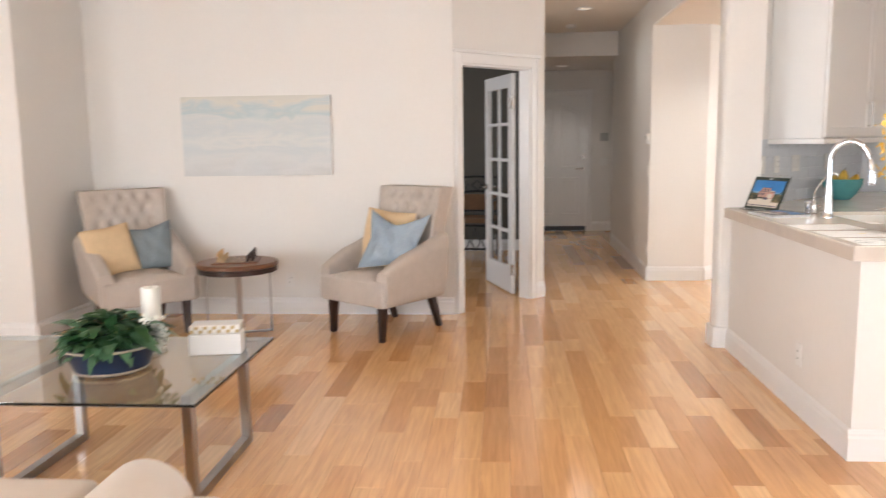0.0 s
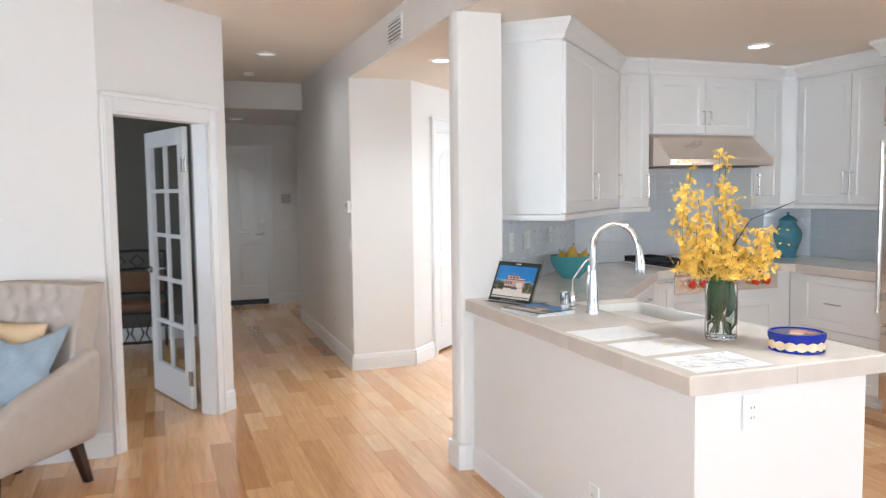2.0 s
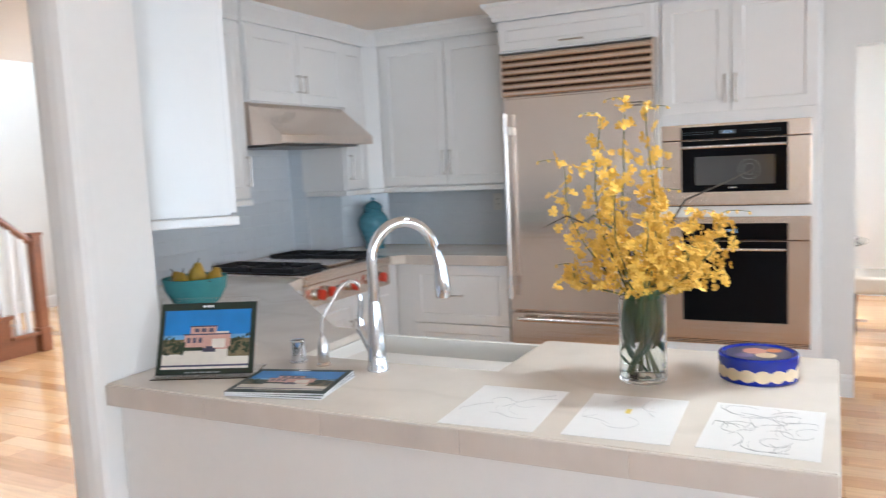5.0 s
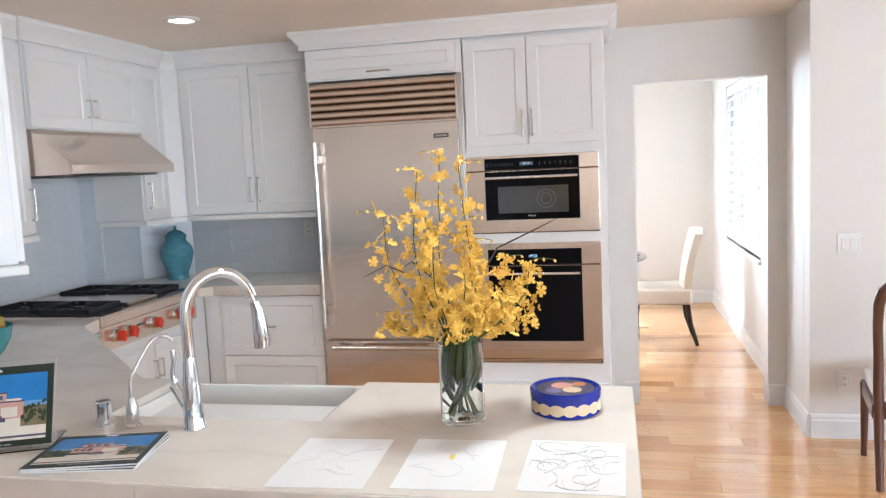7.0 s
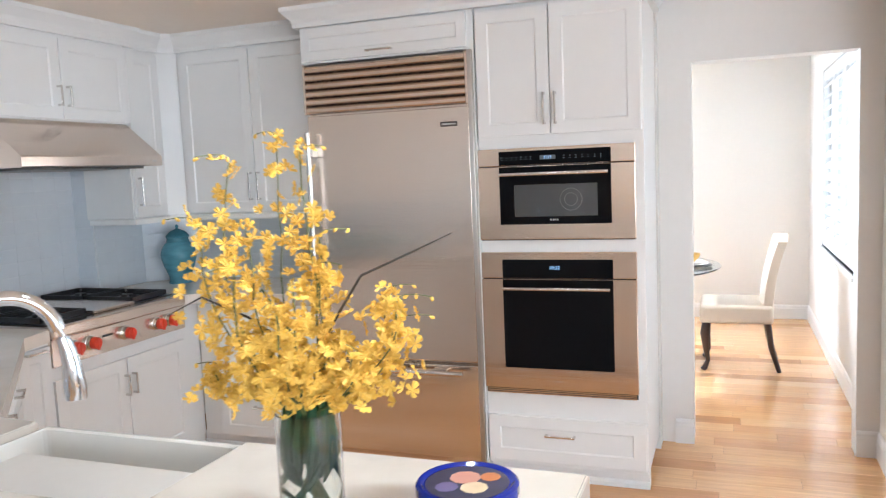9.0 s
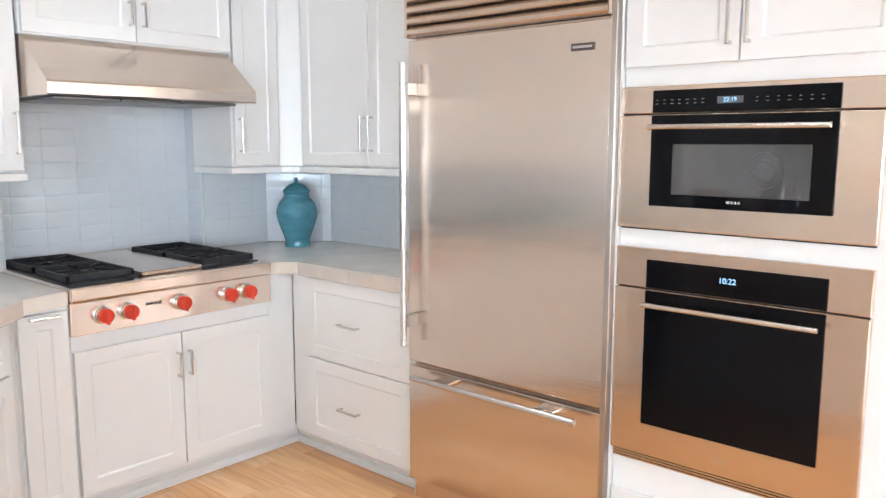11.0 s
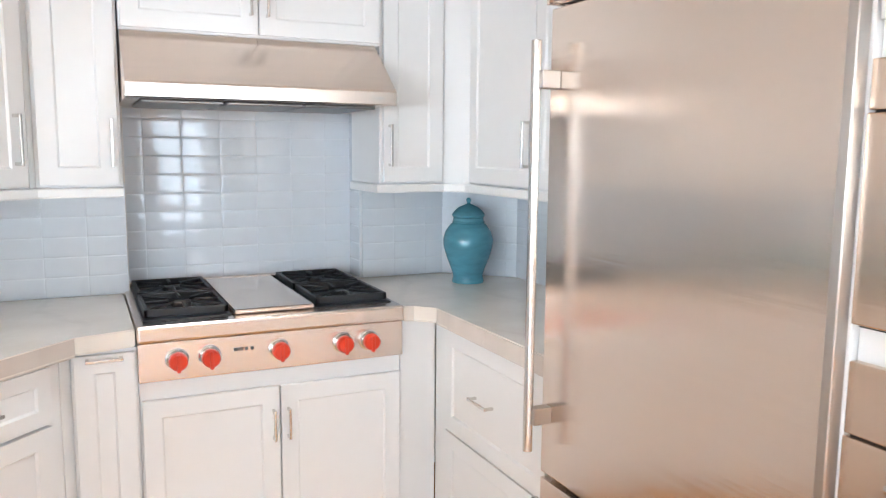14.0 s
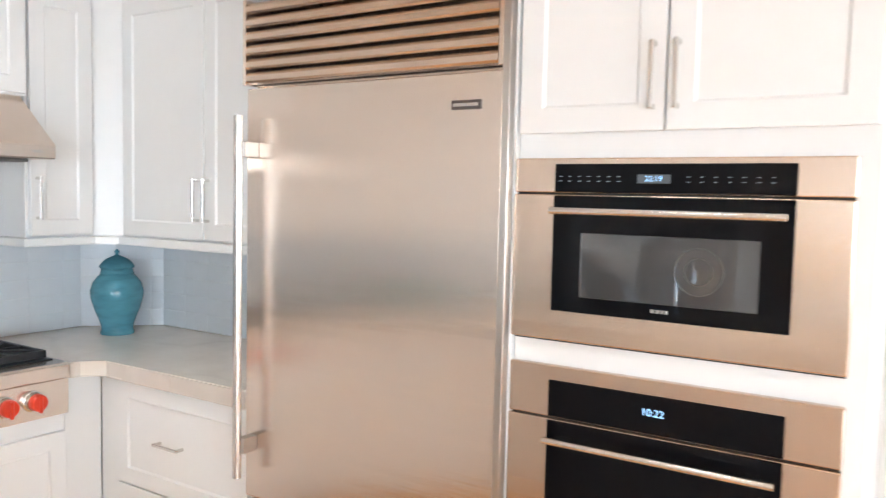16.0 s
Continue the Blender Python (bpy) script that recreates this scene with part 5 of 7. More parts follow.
cd = thing("candle_holder", "white turned candle holder on the glass table", "candle holder", pose(-1.50, 3.44, 0.450))
part("stand", lathe(bmesh.new(), [(0, 0), (0.055, 0), (0.055, 0.012), (0.02, 0.03), (0.016, 0.06), (0.028, 0.085), (0.018, 0.11), (0.022, 0.135), (0.056, 0.15), (0.056, 0.158), (0, 0.158)], 32), PORCELAIN, cd, "", True)
cn = thing("pillar_candle", "white wax pillar candle on the holder", "candle", pose(-1.50, 3.44, 0.608))
part("wax", lathe(bmesh.new(), [(0, 0.135), (0.02, 0.136), (0.038, 0.142), (0.043, 0.14), (0.043, 0.0), (0, 0.0)], 32), WAX, cn, "", True)
part("wick", tube(bmesh.new(), [(0, 0, 0.135), (0.001, 0, 0.15)], 0.0012, 6), BLACK, cn)
orch = thing("orchid_stem", "white blossoms leaning out of the planter", "flower", pose(-1.41, 3.22, 0.56))
part("stem", tube(bmesh.new(), [(-0.12, -0.06, -0.02), (-0.06, -0.02, 0.05), (0.01, 0.0, 0.08), (0.05, 0.0, 0.05)], 0.003, 8), STEM, orch)


def floret(size, cup, n=5, mat_=None):
    bm = bmesh.new()
    for k in range(n):
        a = 2 * math.pi * k / n
        ca, sa = math.cos(a), math.sin(a)
        pts = [(0.0, 0, 0), (0.6, 0.30, cup * 0.6 + 0.12 * (k % 2)), (1.0, 0.12, cup), (0.92, -0.14, cup + 0.1), (0.55, -0.30, cup * 0.6)]
        vs = [bm.verts.new(((x * ca - y * sa) * size, (x * sa + y * ca) * size, z * size)) for x, y, z in pts]
        bm.faces.new(vs[:3])
        bm.faces.new((vs[0], vs[2], vs[3]))
        bm.faces.new((vs[0], vs[3], vs[4]))
    return bm


WF = mesh_of("blossom", floret(0.032, 0.25), WHITEPETAL)
for dx, dy, dz in ((0.05, 0, 0.05), (0.03, -0.02, 0.085), (0.065, 0.01, 0.015), (0.0, -0.02, 0.10), (0.075, -0.02, 0.05), (0.02, 0.0, 0.03), (0.05, -0.03, 0.0)):
    b = new("blossom", WF)
    b.parent = orch
    b.matrix_local = pose(dx, dy - 0.01, dz, prng.uniform(50, 110), prng.uniform(-30, 30), prng.uniform(-30, 30))
tb = thing("tissue_box", "white bead-topped keepsake box on the glass table", "box", pose(-1.20, 3.44, 0.450, 0, 0, 10))
part("body", boxed(-0.115, 0.115, -0.06, 0.06, 0, 0.095, 0.004, 2), WHITE_PLASTIC, tb)
part("lid", boxed(-0.112, 0.112, -0.058, 0.058, 0.0955, 0.135, 0.006, 2), PORCELAIN, tb)
BEAD = [mesh_of("bead", boxed(-0.009, 0.009, -0.001, 0.001, -0.0075, 0.0075, 0.0008, 1), mm) for mm in (GOLD, PORCELAIN)]
for r in range(2):
    for k in range(11):
        q = new("bead", BEAD[(r + k) % 2])
        q.parent = tb
        q.location = (-0.10 + 0.02 * k, -0.0592, 0.108 + 0.017 * r)

# sofa by the coffee table
sf = thing("sofa", "cream upholstered sofa with rounded arms", "sofa", pose(0, 0, 0))
part("base", soft(boxed(-2.6, -0.72, 1.06, 1.93, 0.10, 0.36), 0.04, 3), SOFA, sf, "", True)
part("backrest", soft(boxed(-2.6, -0.70, 1.02, 1.26, 0.30, 0.78), 0.06, 4), SOFA, sf, "", True)
for k in range(2):
    part("seat_cushion", soft(boxed(-2.38 + 0.71 * k, -1.68 + 0.71 * k, 1.262, 1.985, 0.37, 0.515), 0.04, 4), SOFA, sf, "", True)
for s, x in ((1, -0.83), (-1, -2.52)):
    am = bmesh.new()
    tube(am, [(x, 1.06, 0.455), (x, 1.95, 0.455)], 0.125, 24)
    part("armrest", am, SOFA, sf, "rounded arm roll", True)
    part("arm_side", soft(boxed(x - 0.09, x + 0.225 * (s > 0) + 0.09 * (s < 0), 1.07, 1.94, 0.12, 0.50), 0.05, 4), SOFA, sf, "", True)
for x in (-2.5, -0.76):
    for y in (1.12, 1.88):
        part("leg", boxed(x - 0.03, x + 0.03, y - 0.03, y + 0.03, 0, 0.125, 0.004, 1), DARKWOOD, sf)

# ---------------------------------------------------------------- things on the worktop
def printed_photo(parent, w, h, y):
    """A photograph of a house as flat printed areas, drawn on a sheet in the x-z plane at depth y."""
    def area(name, x0, x1, z0, z1, m_, d):
        part(name, boxed(x0 * w, x1 * w, y - d, y, z0 * h, z1 * h), m_, parent)
    area("printed_sky", 0.05, 0.95, 0.42, 0.90, SKYBLUE, 0.0004)
    area("printed_haze", 0.05, 0.95, 0.42, 0.56, HAZEPRINT, 0.0006)
    area("printed_drive", 0.05, 0.95, 0.10, 0.42, PALEDRIVE, 0.0004)
    area("printed_kerb", 0.05, 0.95, 0.13, 0.155, DARKPRINT, 0.0006)
    area("printed_bank", 0.05, 0.27, 0.30, 0.50, BANKPRINT, 0.0007)
    area("printed_bank", 0.73, 0.95, 0.26, 0.50, BANKPRINT, 0.0007)
    for x0, x1, z0, z1, m_ in ((0.27, 0.75, 0.36, 0.56, PINKWALL), (0.33, 0.60, 0.56, 0.665, PINKWALL), (0.60, 0.73, 0.56, 0.60, PALEDRIVE)):
        area("printed_facade", x0, x1, z0, z1, m_, 0.0009)
    for x0, x1, z in ((0.26, 0.76, 0.555), (0.32, 0.61, 0.665)):
        area("printed_roof", x0, x1, z, z + 0.018, DARKPRINT, 0.0011)
    for k in range(3):
        area("printed_window", 0.37 + 0.075 * k, 0.42 + 0.075 * k, 0.595, 0.645, DARKPRINT, 0.0012)
        area("printed_window", 0.30 + 0.06 * k, 0.335 + 0.06 * k, 0.45, 0.52, DARKPRINT, 0.0012)
    area("printed_garage", 0.56, 0.70, 0.38, 0.50, PALEDRIVE, 0.0012)
    area("printed_car", 0.47, 0.60, 0.325, 0.375, DARKPRINT, 0.0014)
    area("printed_car", 0.50, 0.57, 0.375, 0.40, DARKPRINT, 0.0014)
    area("printed_hedge", 0.27, 0.47, 0.345, 0.39, TREEPRINT, 0.0013)
    tr = random.Random(3)
    for side in (0, 1):
        bm = bmesh.new()
        for k in range(46):
            cx = (0.06 + 0.22 * tr.random()) if side == 0 else (0.74 + 0.20 * tr.random())
            out = abs(cx - 0.5)
            cz = 0.30 + (0.14 + 0.62 * (out - 0.22)) * tr.random()
            r = 0.012 + 0.016 * tr.random()
            n = 7
            vs = [bm.verts.new((max(0.05, min(0.95, cx + r * 0.8 * math.cos(2 * math.pi * i / n) * tr.uniform(0.5, 1.3))) * w, y - 0.0015 - 0.00001 * k, (cz + r * 1.3 * math.sin(2 * math.pi * i / n) * tr.uniform(0.5, 1.3)) * h)) for i in range(n)]
            bm.faces.new(vs)
        part("printed_tree", bm, TREEPRINT, parent)
    bm = bmesh.new()
    for k, wd in enumerate((0.03, 0.035, 0.028)):
        box(bm, (0.44 + 0.042 * k) * w, (0.44 + 0.042 * k + wd) * w, y - 0.0008, y, 0.935 * h, 0.965 * h)
    part("printed_heading", bm, PAPER, parent)
    bm = bmesh.new()
    for k in range(5):
        box(bm, (0.30 + 0.075 * k) * w, (0.36 + 0.075 * k) * w, y - 0.0008, y, 0.045 * h, 0.062 * h)
    part("printed_caption", bm, mat("print_grey", (0.30, 0.32, 0.30), 0.5), parent)


ACRYL = glass("acrylic", ior=1.3)
fs = thing("flyer_stand", "clear acrylic stand with a glossy house brochure", "brochure stand", pose(1.632, 5.135, 0.936, 0, 0, -67.3))
sheet = part("acrylic_sheet", boxed(-0.004, 0.292, 0.0, 0.003, 0.002, 0.235), ACRYL, fs, "clear acrylic back plate")
sheet.rotation_euler = (radians(-24), 0, 0)
foot = part("acrylic_foot", boxed(-0.004, 0.292, -0.03, 0.12, 0.0, 0.003), ACRYL, fs, "clear acrylic foot")
card = part("brochure", boxed(0, 0.288, -0.005, -0.0005, 0.006, 0.218), DARKGREEN, fs, "glossy brochure with a house photograph")
card.rotation_euler = (radians(-24), 0, 0)
printed_photo(card, 0.288, 0.218, -0.0052)
for k in range(3):
    br = thing("brochure", "glossy brochure lying in a stack on the worktop", "brochure", pose(1.69, 4.69, 0.9355 + 0.0052 * k, 0, 0, -80 + 2 * k))
    cover = part("cover", boxed(-0.14, 0.14, -0.11, 0.11, 0.0043, 0.0050), DARKGREEN, br, "dark green printed cover")
    part("page_block", boxed(-0.139, 0.139, -0.109, 0.109, 0.0, 0.0042), PAPER, br)
    if k == 2:
        face = part("photo_sheet", boxed(0, 0.278, 0.0, 0.0004, 0, 0.218), DARKGREEN, br)
        face.matrix_local = Matrix(((1, 0, 0, -0.139), (0, 0, 1, -0.109), (0, -1, 0, 0.0056), (0, 0, 0, 1)))
        printed_photo(face, 0.278, 0.218, 0.0)

srng = random.Random(11)
FAINT = mat("faint_pencil", (0.52, 0.52, 0.53), 0.7)
for k, (cx, cy, rz) in enumerate(((1.708, 4.070, 2.5), (1.726, 3.786, 2.0), (1.738, 3.508, -1.0))):
    pp = thing("drawing_sheet", ("white paper sheet with a faint pencil drawing", "white paper sheet with a yellow smudge and pencil", "white paper sheet with a line drawing of plants")[k], "paper", pose(cx, cy, 0.9355, 0, 0, rz))
    part("sheet", boxed(-0.15, 0.15, -0.112, 0.112, 0, 0.0012), PAPER, pp)
    n_lines = (9, 7, 26)[k]
    for i in range(n_lines):
        x, y = srng.uniform(-0.09, 0.09), srng.uniform(-0.07, 0.07)
        a = srng.uniform(0, 6.28)
        bend = srng.uniform(-0.5, 0.5)
        pts = []
        for s in range(srng.randint(6, 14)):
            pts.append((x, y, 0.0016))
            x, y = max(-0.135, min(0.135, x + 0.012 * math.cos(a))), max(-0.10, min(0.10, y + 0.012 * math.sin(a)))
            a += bend
        part("pencil_line", tube(bmesh.new(), pts, 0.00042 if k == 2 else 0.0003, 4), INK if k == 2 else FAINT, pp)
    if k == 1:
        part("yellow_mark", boxed(0.02, 0.05, 0.0, 0.012, 0.0012, 0.0016), mat("yellow_chalk", (0.75, 0.60, 0.15), 0.8), pp)

# vase with a spray of yellow orchids
VX, VY, VZ = 2.030, 3.818, 0.9355
vs_ = thing("glass_vase", "clear glass cylinder vase half full of water", "vase", pose(VX, VY, VZ))
part("glass", lathe(bmesh.new(), [(0, 0), (0.057, 0), (0.060, 0.003), (0.060, 0.216), (0.0585, 0.2175), (0.057, 0.216), (0.057, 0.014), (0.054, 0.011), (0, 0.011)], 44), GLASS, vs_, "", True)
part("water", lathe(bmesh.new(), [(0, 0.0125), (0.0535, 0.0125), (0.0565, 0.016), (0.0565, 0.165), (0, 0.165)], 44), WATER, vs_, "", True)
frng = random.Random(21)
fl = thing("flower_arrangement", "tall spray of yellow orchids with grass blades", "flowers", pose(VX, VY, VZ))


def orchid_bloom(size, cup):
    """One small orchid: five broad, ruffled petals round a raised heart."""
    bm = bmesh.new()
    for k in range(5):
        a = 2 * math.pi * k / 5
        ca, sa = math.cos(a), math.sin(a)
        big = 1.15 if k == 0 else 0.82 + 0.1 * (k % 2)
        pts = [(0.0, 0.0, 0.06), (0.42, 0.27, cup * 0.4), (0.84, 0.36, cup + 0.16), (0.98, 0.12, cup - 0.06), (0.96, -0.14, cup + 0.14), (0.80, -0.36, cup - 0.02), (0.42, -0.27, cup * 0.4)]
        vs = [bm.verts.new(((x * ca - y * sa) * size * big, (x * sa + y * ca) * size * big, z * size)) for x, y, z in pts]
        for q in range(1, 6):
            bm.faces.new((vs[0], vs[q], vs[q + 1]))
    return bm


BLOOM = [mesh_of("blossom", orchid_bloom(s_, c_), PETAL) for s_, c_ in ((0.0150, 0.22), (0.0120, 0.50), (0.0165, 0.05))]
BUD = mesh_of("bud", lathe(bmesh.new(), [(0, -0.005), (0.0025, -0.003), (0.0034, 0.0), (0.002, 0.005), (0, 0.007)], 7), PETAL, True)
STEMS = []
for k in range(15):
    a = 2 * math.pi * k / 15 + frng.uniform(-0.2, 0.2)
    reach = frng.choice((0.05, 0.10, 0.15, 0.19, 0.23))
    top = 0.60 - 0.85 * reach + frng.uniform(-0.10, 0.05) if k % 5 else 0.42 - 0.5 * reach
    STEMS.append((a, reach, max(0.27, top)))
STEMS[0] = (1.2, 0.045, 0.71)
STEMS[1] = (2.4, 0.13, 0.67)
STEMS[2] = (-1.9, 0.02, 0.68)
STEMS[3] = (1.75, 0.22, 0.56)
STEMS[4] = (-1.6, 0.22, 0.42)
STEMS[5] = (1.75, 0.20, 0.29)
for a, reach, top in STEMS:
    ca, sa = math.cos(a), math.sin(a)
    base = Vector((-0.03 * ca, -0.03 * sa, 0.02))
    mouth = Vector((0.035 * ca, 0.035 * sa, 0.22))
    tip = Vector((0.86 * reach * ca, 0.86 * reach * sa, top))
    pts = [base, mouth]
    for i in range(1, 9):
        f = i / 8
        p = mouth.lerp(tip, f)
        p += Vector((ca, sa, 0)) * 0.05 * math.sin(math.pi * f) * (1 if reach > 0.1 else 0.3)
        pts.append(p + Vector((frng.uniform(-1, 1), frng.uniform(-1, 1), 0)) * 0.004)
    stem = part("stem", tube(bmesh.new(), pts, 0.0025, 6, [0.0025] * 4 + [0.0014] * (len(pts) - 4)), STEM, fl, "", True)
    cl = []
    for i in range(2, len(pts)):
        f = (i - 1) / (len(pts) - 2)
        n_b = 11 if f < 0.5 else 7 if f < 0.85 else 4
        for q in range(n_b):
            off = Vector((frng.gauss(0, 1), frng.gauss(0, 1), frng.gauss(0, 0.8))) * (0.033 * (1.18 - 0.80 * f))
            if pts[i].z + off.z < 0.235:
                continue
            cl.append((pts[i] + off, pts[i]))
    for p, o in cl:
        b = new("blossom", frng.choice(BLOOM))
        b.parent = stem
        b.matrix_local = pose(p.x, p.y, p.z, frng.uniform(-80, 80), frng.uniform(-80, 80), frng.uniform(0, 360))
    tipd = (pts[-1] - pts[-2]).normalized()
    curl = [pts[-1] + tipd * 0.012 * i + Vector((ca, sa, 0)) * 0.004 * i * i - Vector((0, 0, 0.0022 * i * i)) for i in range(5)]
    part("tendril", tube(bmesh.new(), curl, 0.0009, 5), STEM, stem, "", True)
    for i in range(1, 5):
        bd_ = new("bud", BUD)
        bd_.parent = stem
        bd_.matrix_local = pose(*(curl[i] + Vector((0, 0, -0.004))), frng.uniform(-60, 60), frng.uniform(-60, 60), 0)
for k in range(4):
    a = 2.4 * k
    r_ = 0.030 + 0.016 * ((k * 7) % 5) / 5
    z_ = 0.018 + 0.006 * (k % 4)
    part("leaf", tube(bmesh.new(), [(r_ * math.cos(a), r_ * math.sin(a), z_), (0.047 * math.cos(a + 0.5), 0.047 * math.sin(a + 0.5), z_ + 0.035), (r_ * math.cos(a + 1.3), r_ * math.sin(a + 1.3), z_ + 0.07), (0.044 * math.cos(a + 1.9), 0.044 * math.sin(a + 1.9), z_ + 0.12)], 0.006, 6, [0.002, 0.005, 0.006, 0.002]), LEAF, fl, "dark green leaf in the water", True)
for k in range(16):
    a = 2 * math.pi * k / 16 + 0.13 * (k % 3)
    part("leaf", tube(bmesh.new(), [(0.02 * math.cos(a), 0.02 * math.sin(a), 0.085 + 0.02 * (k % 3)), (0.036 * math.cos(a + 0.2), 0.036 * math.sin(a + 0.2), 0.135), (0.042 * math.cos(a + 0.3), 0.042 * math.sin(a + 0.3), 0.17), (0.038 * math.cos(a + 0.5), 0.038 * math.sin(a + 0.5), 0.25)], 0.006, 6, [0.002, 0.011, 0.012, 0.002]), LEAF, fl, "dark green leaf in the water", True)
for dx, dy, z1, m_ in ((0.10, -0.26, 0.50, BROWNTWIG), (-0.06, 0.24, 0.43, BROWNTWIG), (0.14, 0.20, 0.42, STEM)):
    part("grass_blade", tube(bmesh.new(), [(0, 0, 0.2), (dx * 0.12, dy * 0.12, 0.34), (dx * 0.4, dy * 0.4, z1 - 0.04), (dx * 0.75, dy * 0.75, z1), (dx, dy, z1 + 0.03 * (1 if dy < 0 else -1))], 0.002, 6, [0.003, 0.003, 0.0025, 0.002, 0.0008]), m_, fl, "", True)

# biscuit tin
tn_ = thing("biscuit_tin", "round cobalt blue biscuit tin with cream scalloped band", "tin", pose(2.138, 3.551, 0.9355))
part("body", lathe(bmesh.new(), [(0, 0), (0.092, 0), (0.094, 0.002), (0.094, 0.045), (0, 0.045)], 48), COBALT, tn_, "", True)
lid = part("lid", lathe(bmesh.new(), [(0, 0.0615), (0.082, 0.0615), (0.088, 0.066), (0.093, 0.066), (0.097, 0.062), (0.097, 0.0455), (0, 0.0455)], 48), COBALT, tn_, "blue lid with a pink and cream picture", True)
sc = bmesh.new()
n = 128
for k in range(n):
    a0, a1 = 2 * math.pi * k / n, 2 * math.pi * (k + 1) / n

    def edge(a, s):
        return 0.0235 + s * (0.009 + 0.007 * abs(math.sin(a * 8)))
    r = 0.0945
    sc.faces.new([sc.verts.new((r * math.cos(a), r * math.sin(a), z)) for a, z in ((a0, edge(a0, -1)), (a1, edge(a1, -1)), (a1, edge(a1, 1)), (a0, edge(a0, 1)))])
part("band", sc, CREAM, tn_, "cream scalloped printed band")
part("lid_print", lathe(bmesh.new(), [(0, 0.0004), (0.078, 0.0004), (0.079, 0)], 40, (0, 0, 0.0616)), mat("print_dusk", (0.05, 0.05, 0.11), 0.3, 0, 0.5, 30), lid, "dark printed picture ground")
for dx, dy, r, m_ in ((0.02, 0.01, 0.03, mat("print_pink", (0.62, 0.30, 0.22), 0.4)), (-0.02, -0.02, 0.026, CREAM), (0.035, -0.035, 0.02, mat("print_orange", (0.60, 0.22, 0.08), 0.4)), (-0.03, 0.03, 0.022, mat("print_violet", (0.16, 0.13, 0.28), 0.4))):
    part("lid_print", lathe(bmesh.new(), [(0, 0.0009), (r, 0.0009), (r * 1.02, 0)], 9, (dx, dy, 0.0616)), m_, lid)

# turquoise bowl of pears
bw = thing("fruit_bowl", "turquoise ribbed ceramic bowl holding pears", "bowl", pose(2.525, 5.845, 0.9355))
part("bowl", lathe(bmesh.new(), [(0, 0), (0.058, 0), (0.06, 0.008), (0.10, 0.045), (0.128, 0.095), (0.138, 0.145), (0.134, 0.147), (0.122, 0.098), (0.09, 0.05), (0, 0.02)], 48), TURQ, bw, "", True)
PEARP = [(0, 0), (0.02, 0.002), (0.036, 0.018), (0.040, 0.036), (0.034, 0.058), (0.022, 0.078), (0.016, 0.092), (0.008, 0.099), (0, 0.1)]
for dx, dy, dz, rx, rz in ((-0.05, -0.03, 0.08, 60, 0), (0.045, -0.045, 0.085, 20, 60), (0.0, 0.05, 0.085, 35, 200), (0.055, 0.04, 0.08, 70, 120), (-0.06, 0.045, 0.075, 15, 30), (0.0, -0.005, 0.11, 10, 10)):
    pr = thing("pear", "yellow pear lying in the turquoise bowl", "fruit", pose(2.525 + dx, 5.845 + dy, 0.9355 + dz, rx, 0, rz), "pears in the bowl")
    part("flesh", lathe(bmesh.new(), PEARP, 20), PEAR, pr, "", True)
    part("stalk", tube(bmesh.new(), [(0, 0, 0.098), (0.003, 0, 0.118)], 0.002, 6), BROWNTWIG, pr)

# ginger jar in the corner
gj = thing("ginger_jar", "teal glazed lidded ginger jar in the worktop's corner", "jar", pose(4.812, 6.355, 0.9355))
part("body", lathe(bmesh.new(), [(0, 0), (0.068, 0), (0.070, 0.006), (0.066, 0.022), (0.066, 0.034), (0.074, 0.06), (0.094, 0.11), (0.108, 0.16), (0.110, 0.19), (0.100, 0.225), (0.080, 0.252), (0.068, 0.262), (0.066, 0.282), (0.062, 0.286), (0, 0.286)], 48), TEAL, gj, "", True)
part("lid", lathe(bmesh.new(), [(0, 0.370), (0.006, 0.368), (0.011, 0.360), (0.009, 0.352), (0.006, 0.346), (0.012, 0.342), (0.045, 0.328), (0.062, 0.312), (0.071, 0.300), (0.073, 0.2945), (0.068, 0.2865), (0, 0.2865)], 48), TEAL, gj, "", True)
part("lid_ring", lathe(bmesh.new(), [(0.0665, 0.262), (0.0715, 0.266), (0.0665, 0.271)], 48), TEAL, gj, "", True)

# ---------------------------------------------------------------- plates, vents, lamps
def wall_plate(label, m, gangs=1, kind="outlet"):
    """A white cover plate facing -y, centred on the origin."""
    w = 0.072 + 0.046 * (gangs - 1)
    pl = thing("wall_plate", label, "switch" if kind == "switch" else "outlet", m)
    part("plate", boxed(-w / 2, w / 2, -0.006, 0, -0.058, 0.058, 0.003, 2), WHITE_PLASTIC, pl)
    for g in range(gangs):
        x = (g - (gangs - 1) / 2) * 0.046
        ins = part("rocker" if kind == "switch" else "socket", boxed(x - 0.0165, x + 0.0165, -0.010, -0.0062, -0.033, 0.033, 0.002, 1), WHITE_PLASTIC, pl)
        if kind == "outlet":
            for z in (-0.018, 0.016):
                for dx in (-0.006, 0.006):
                    part("slot", boxed(x + dx - 0.0014, x + dx + 0.0014, -0.0105, -0.0098, z - 0.004, z + 0.005), DARKGAP, ins)
    return pl


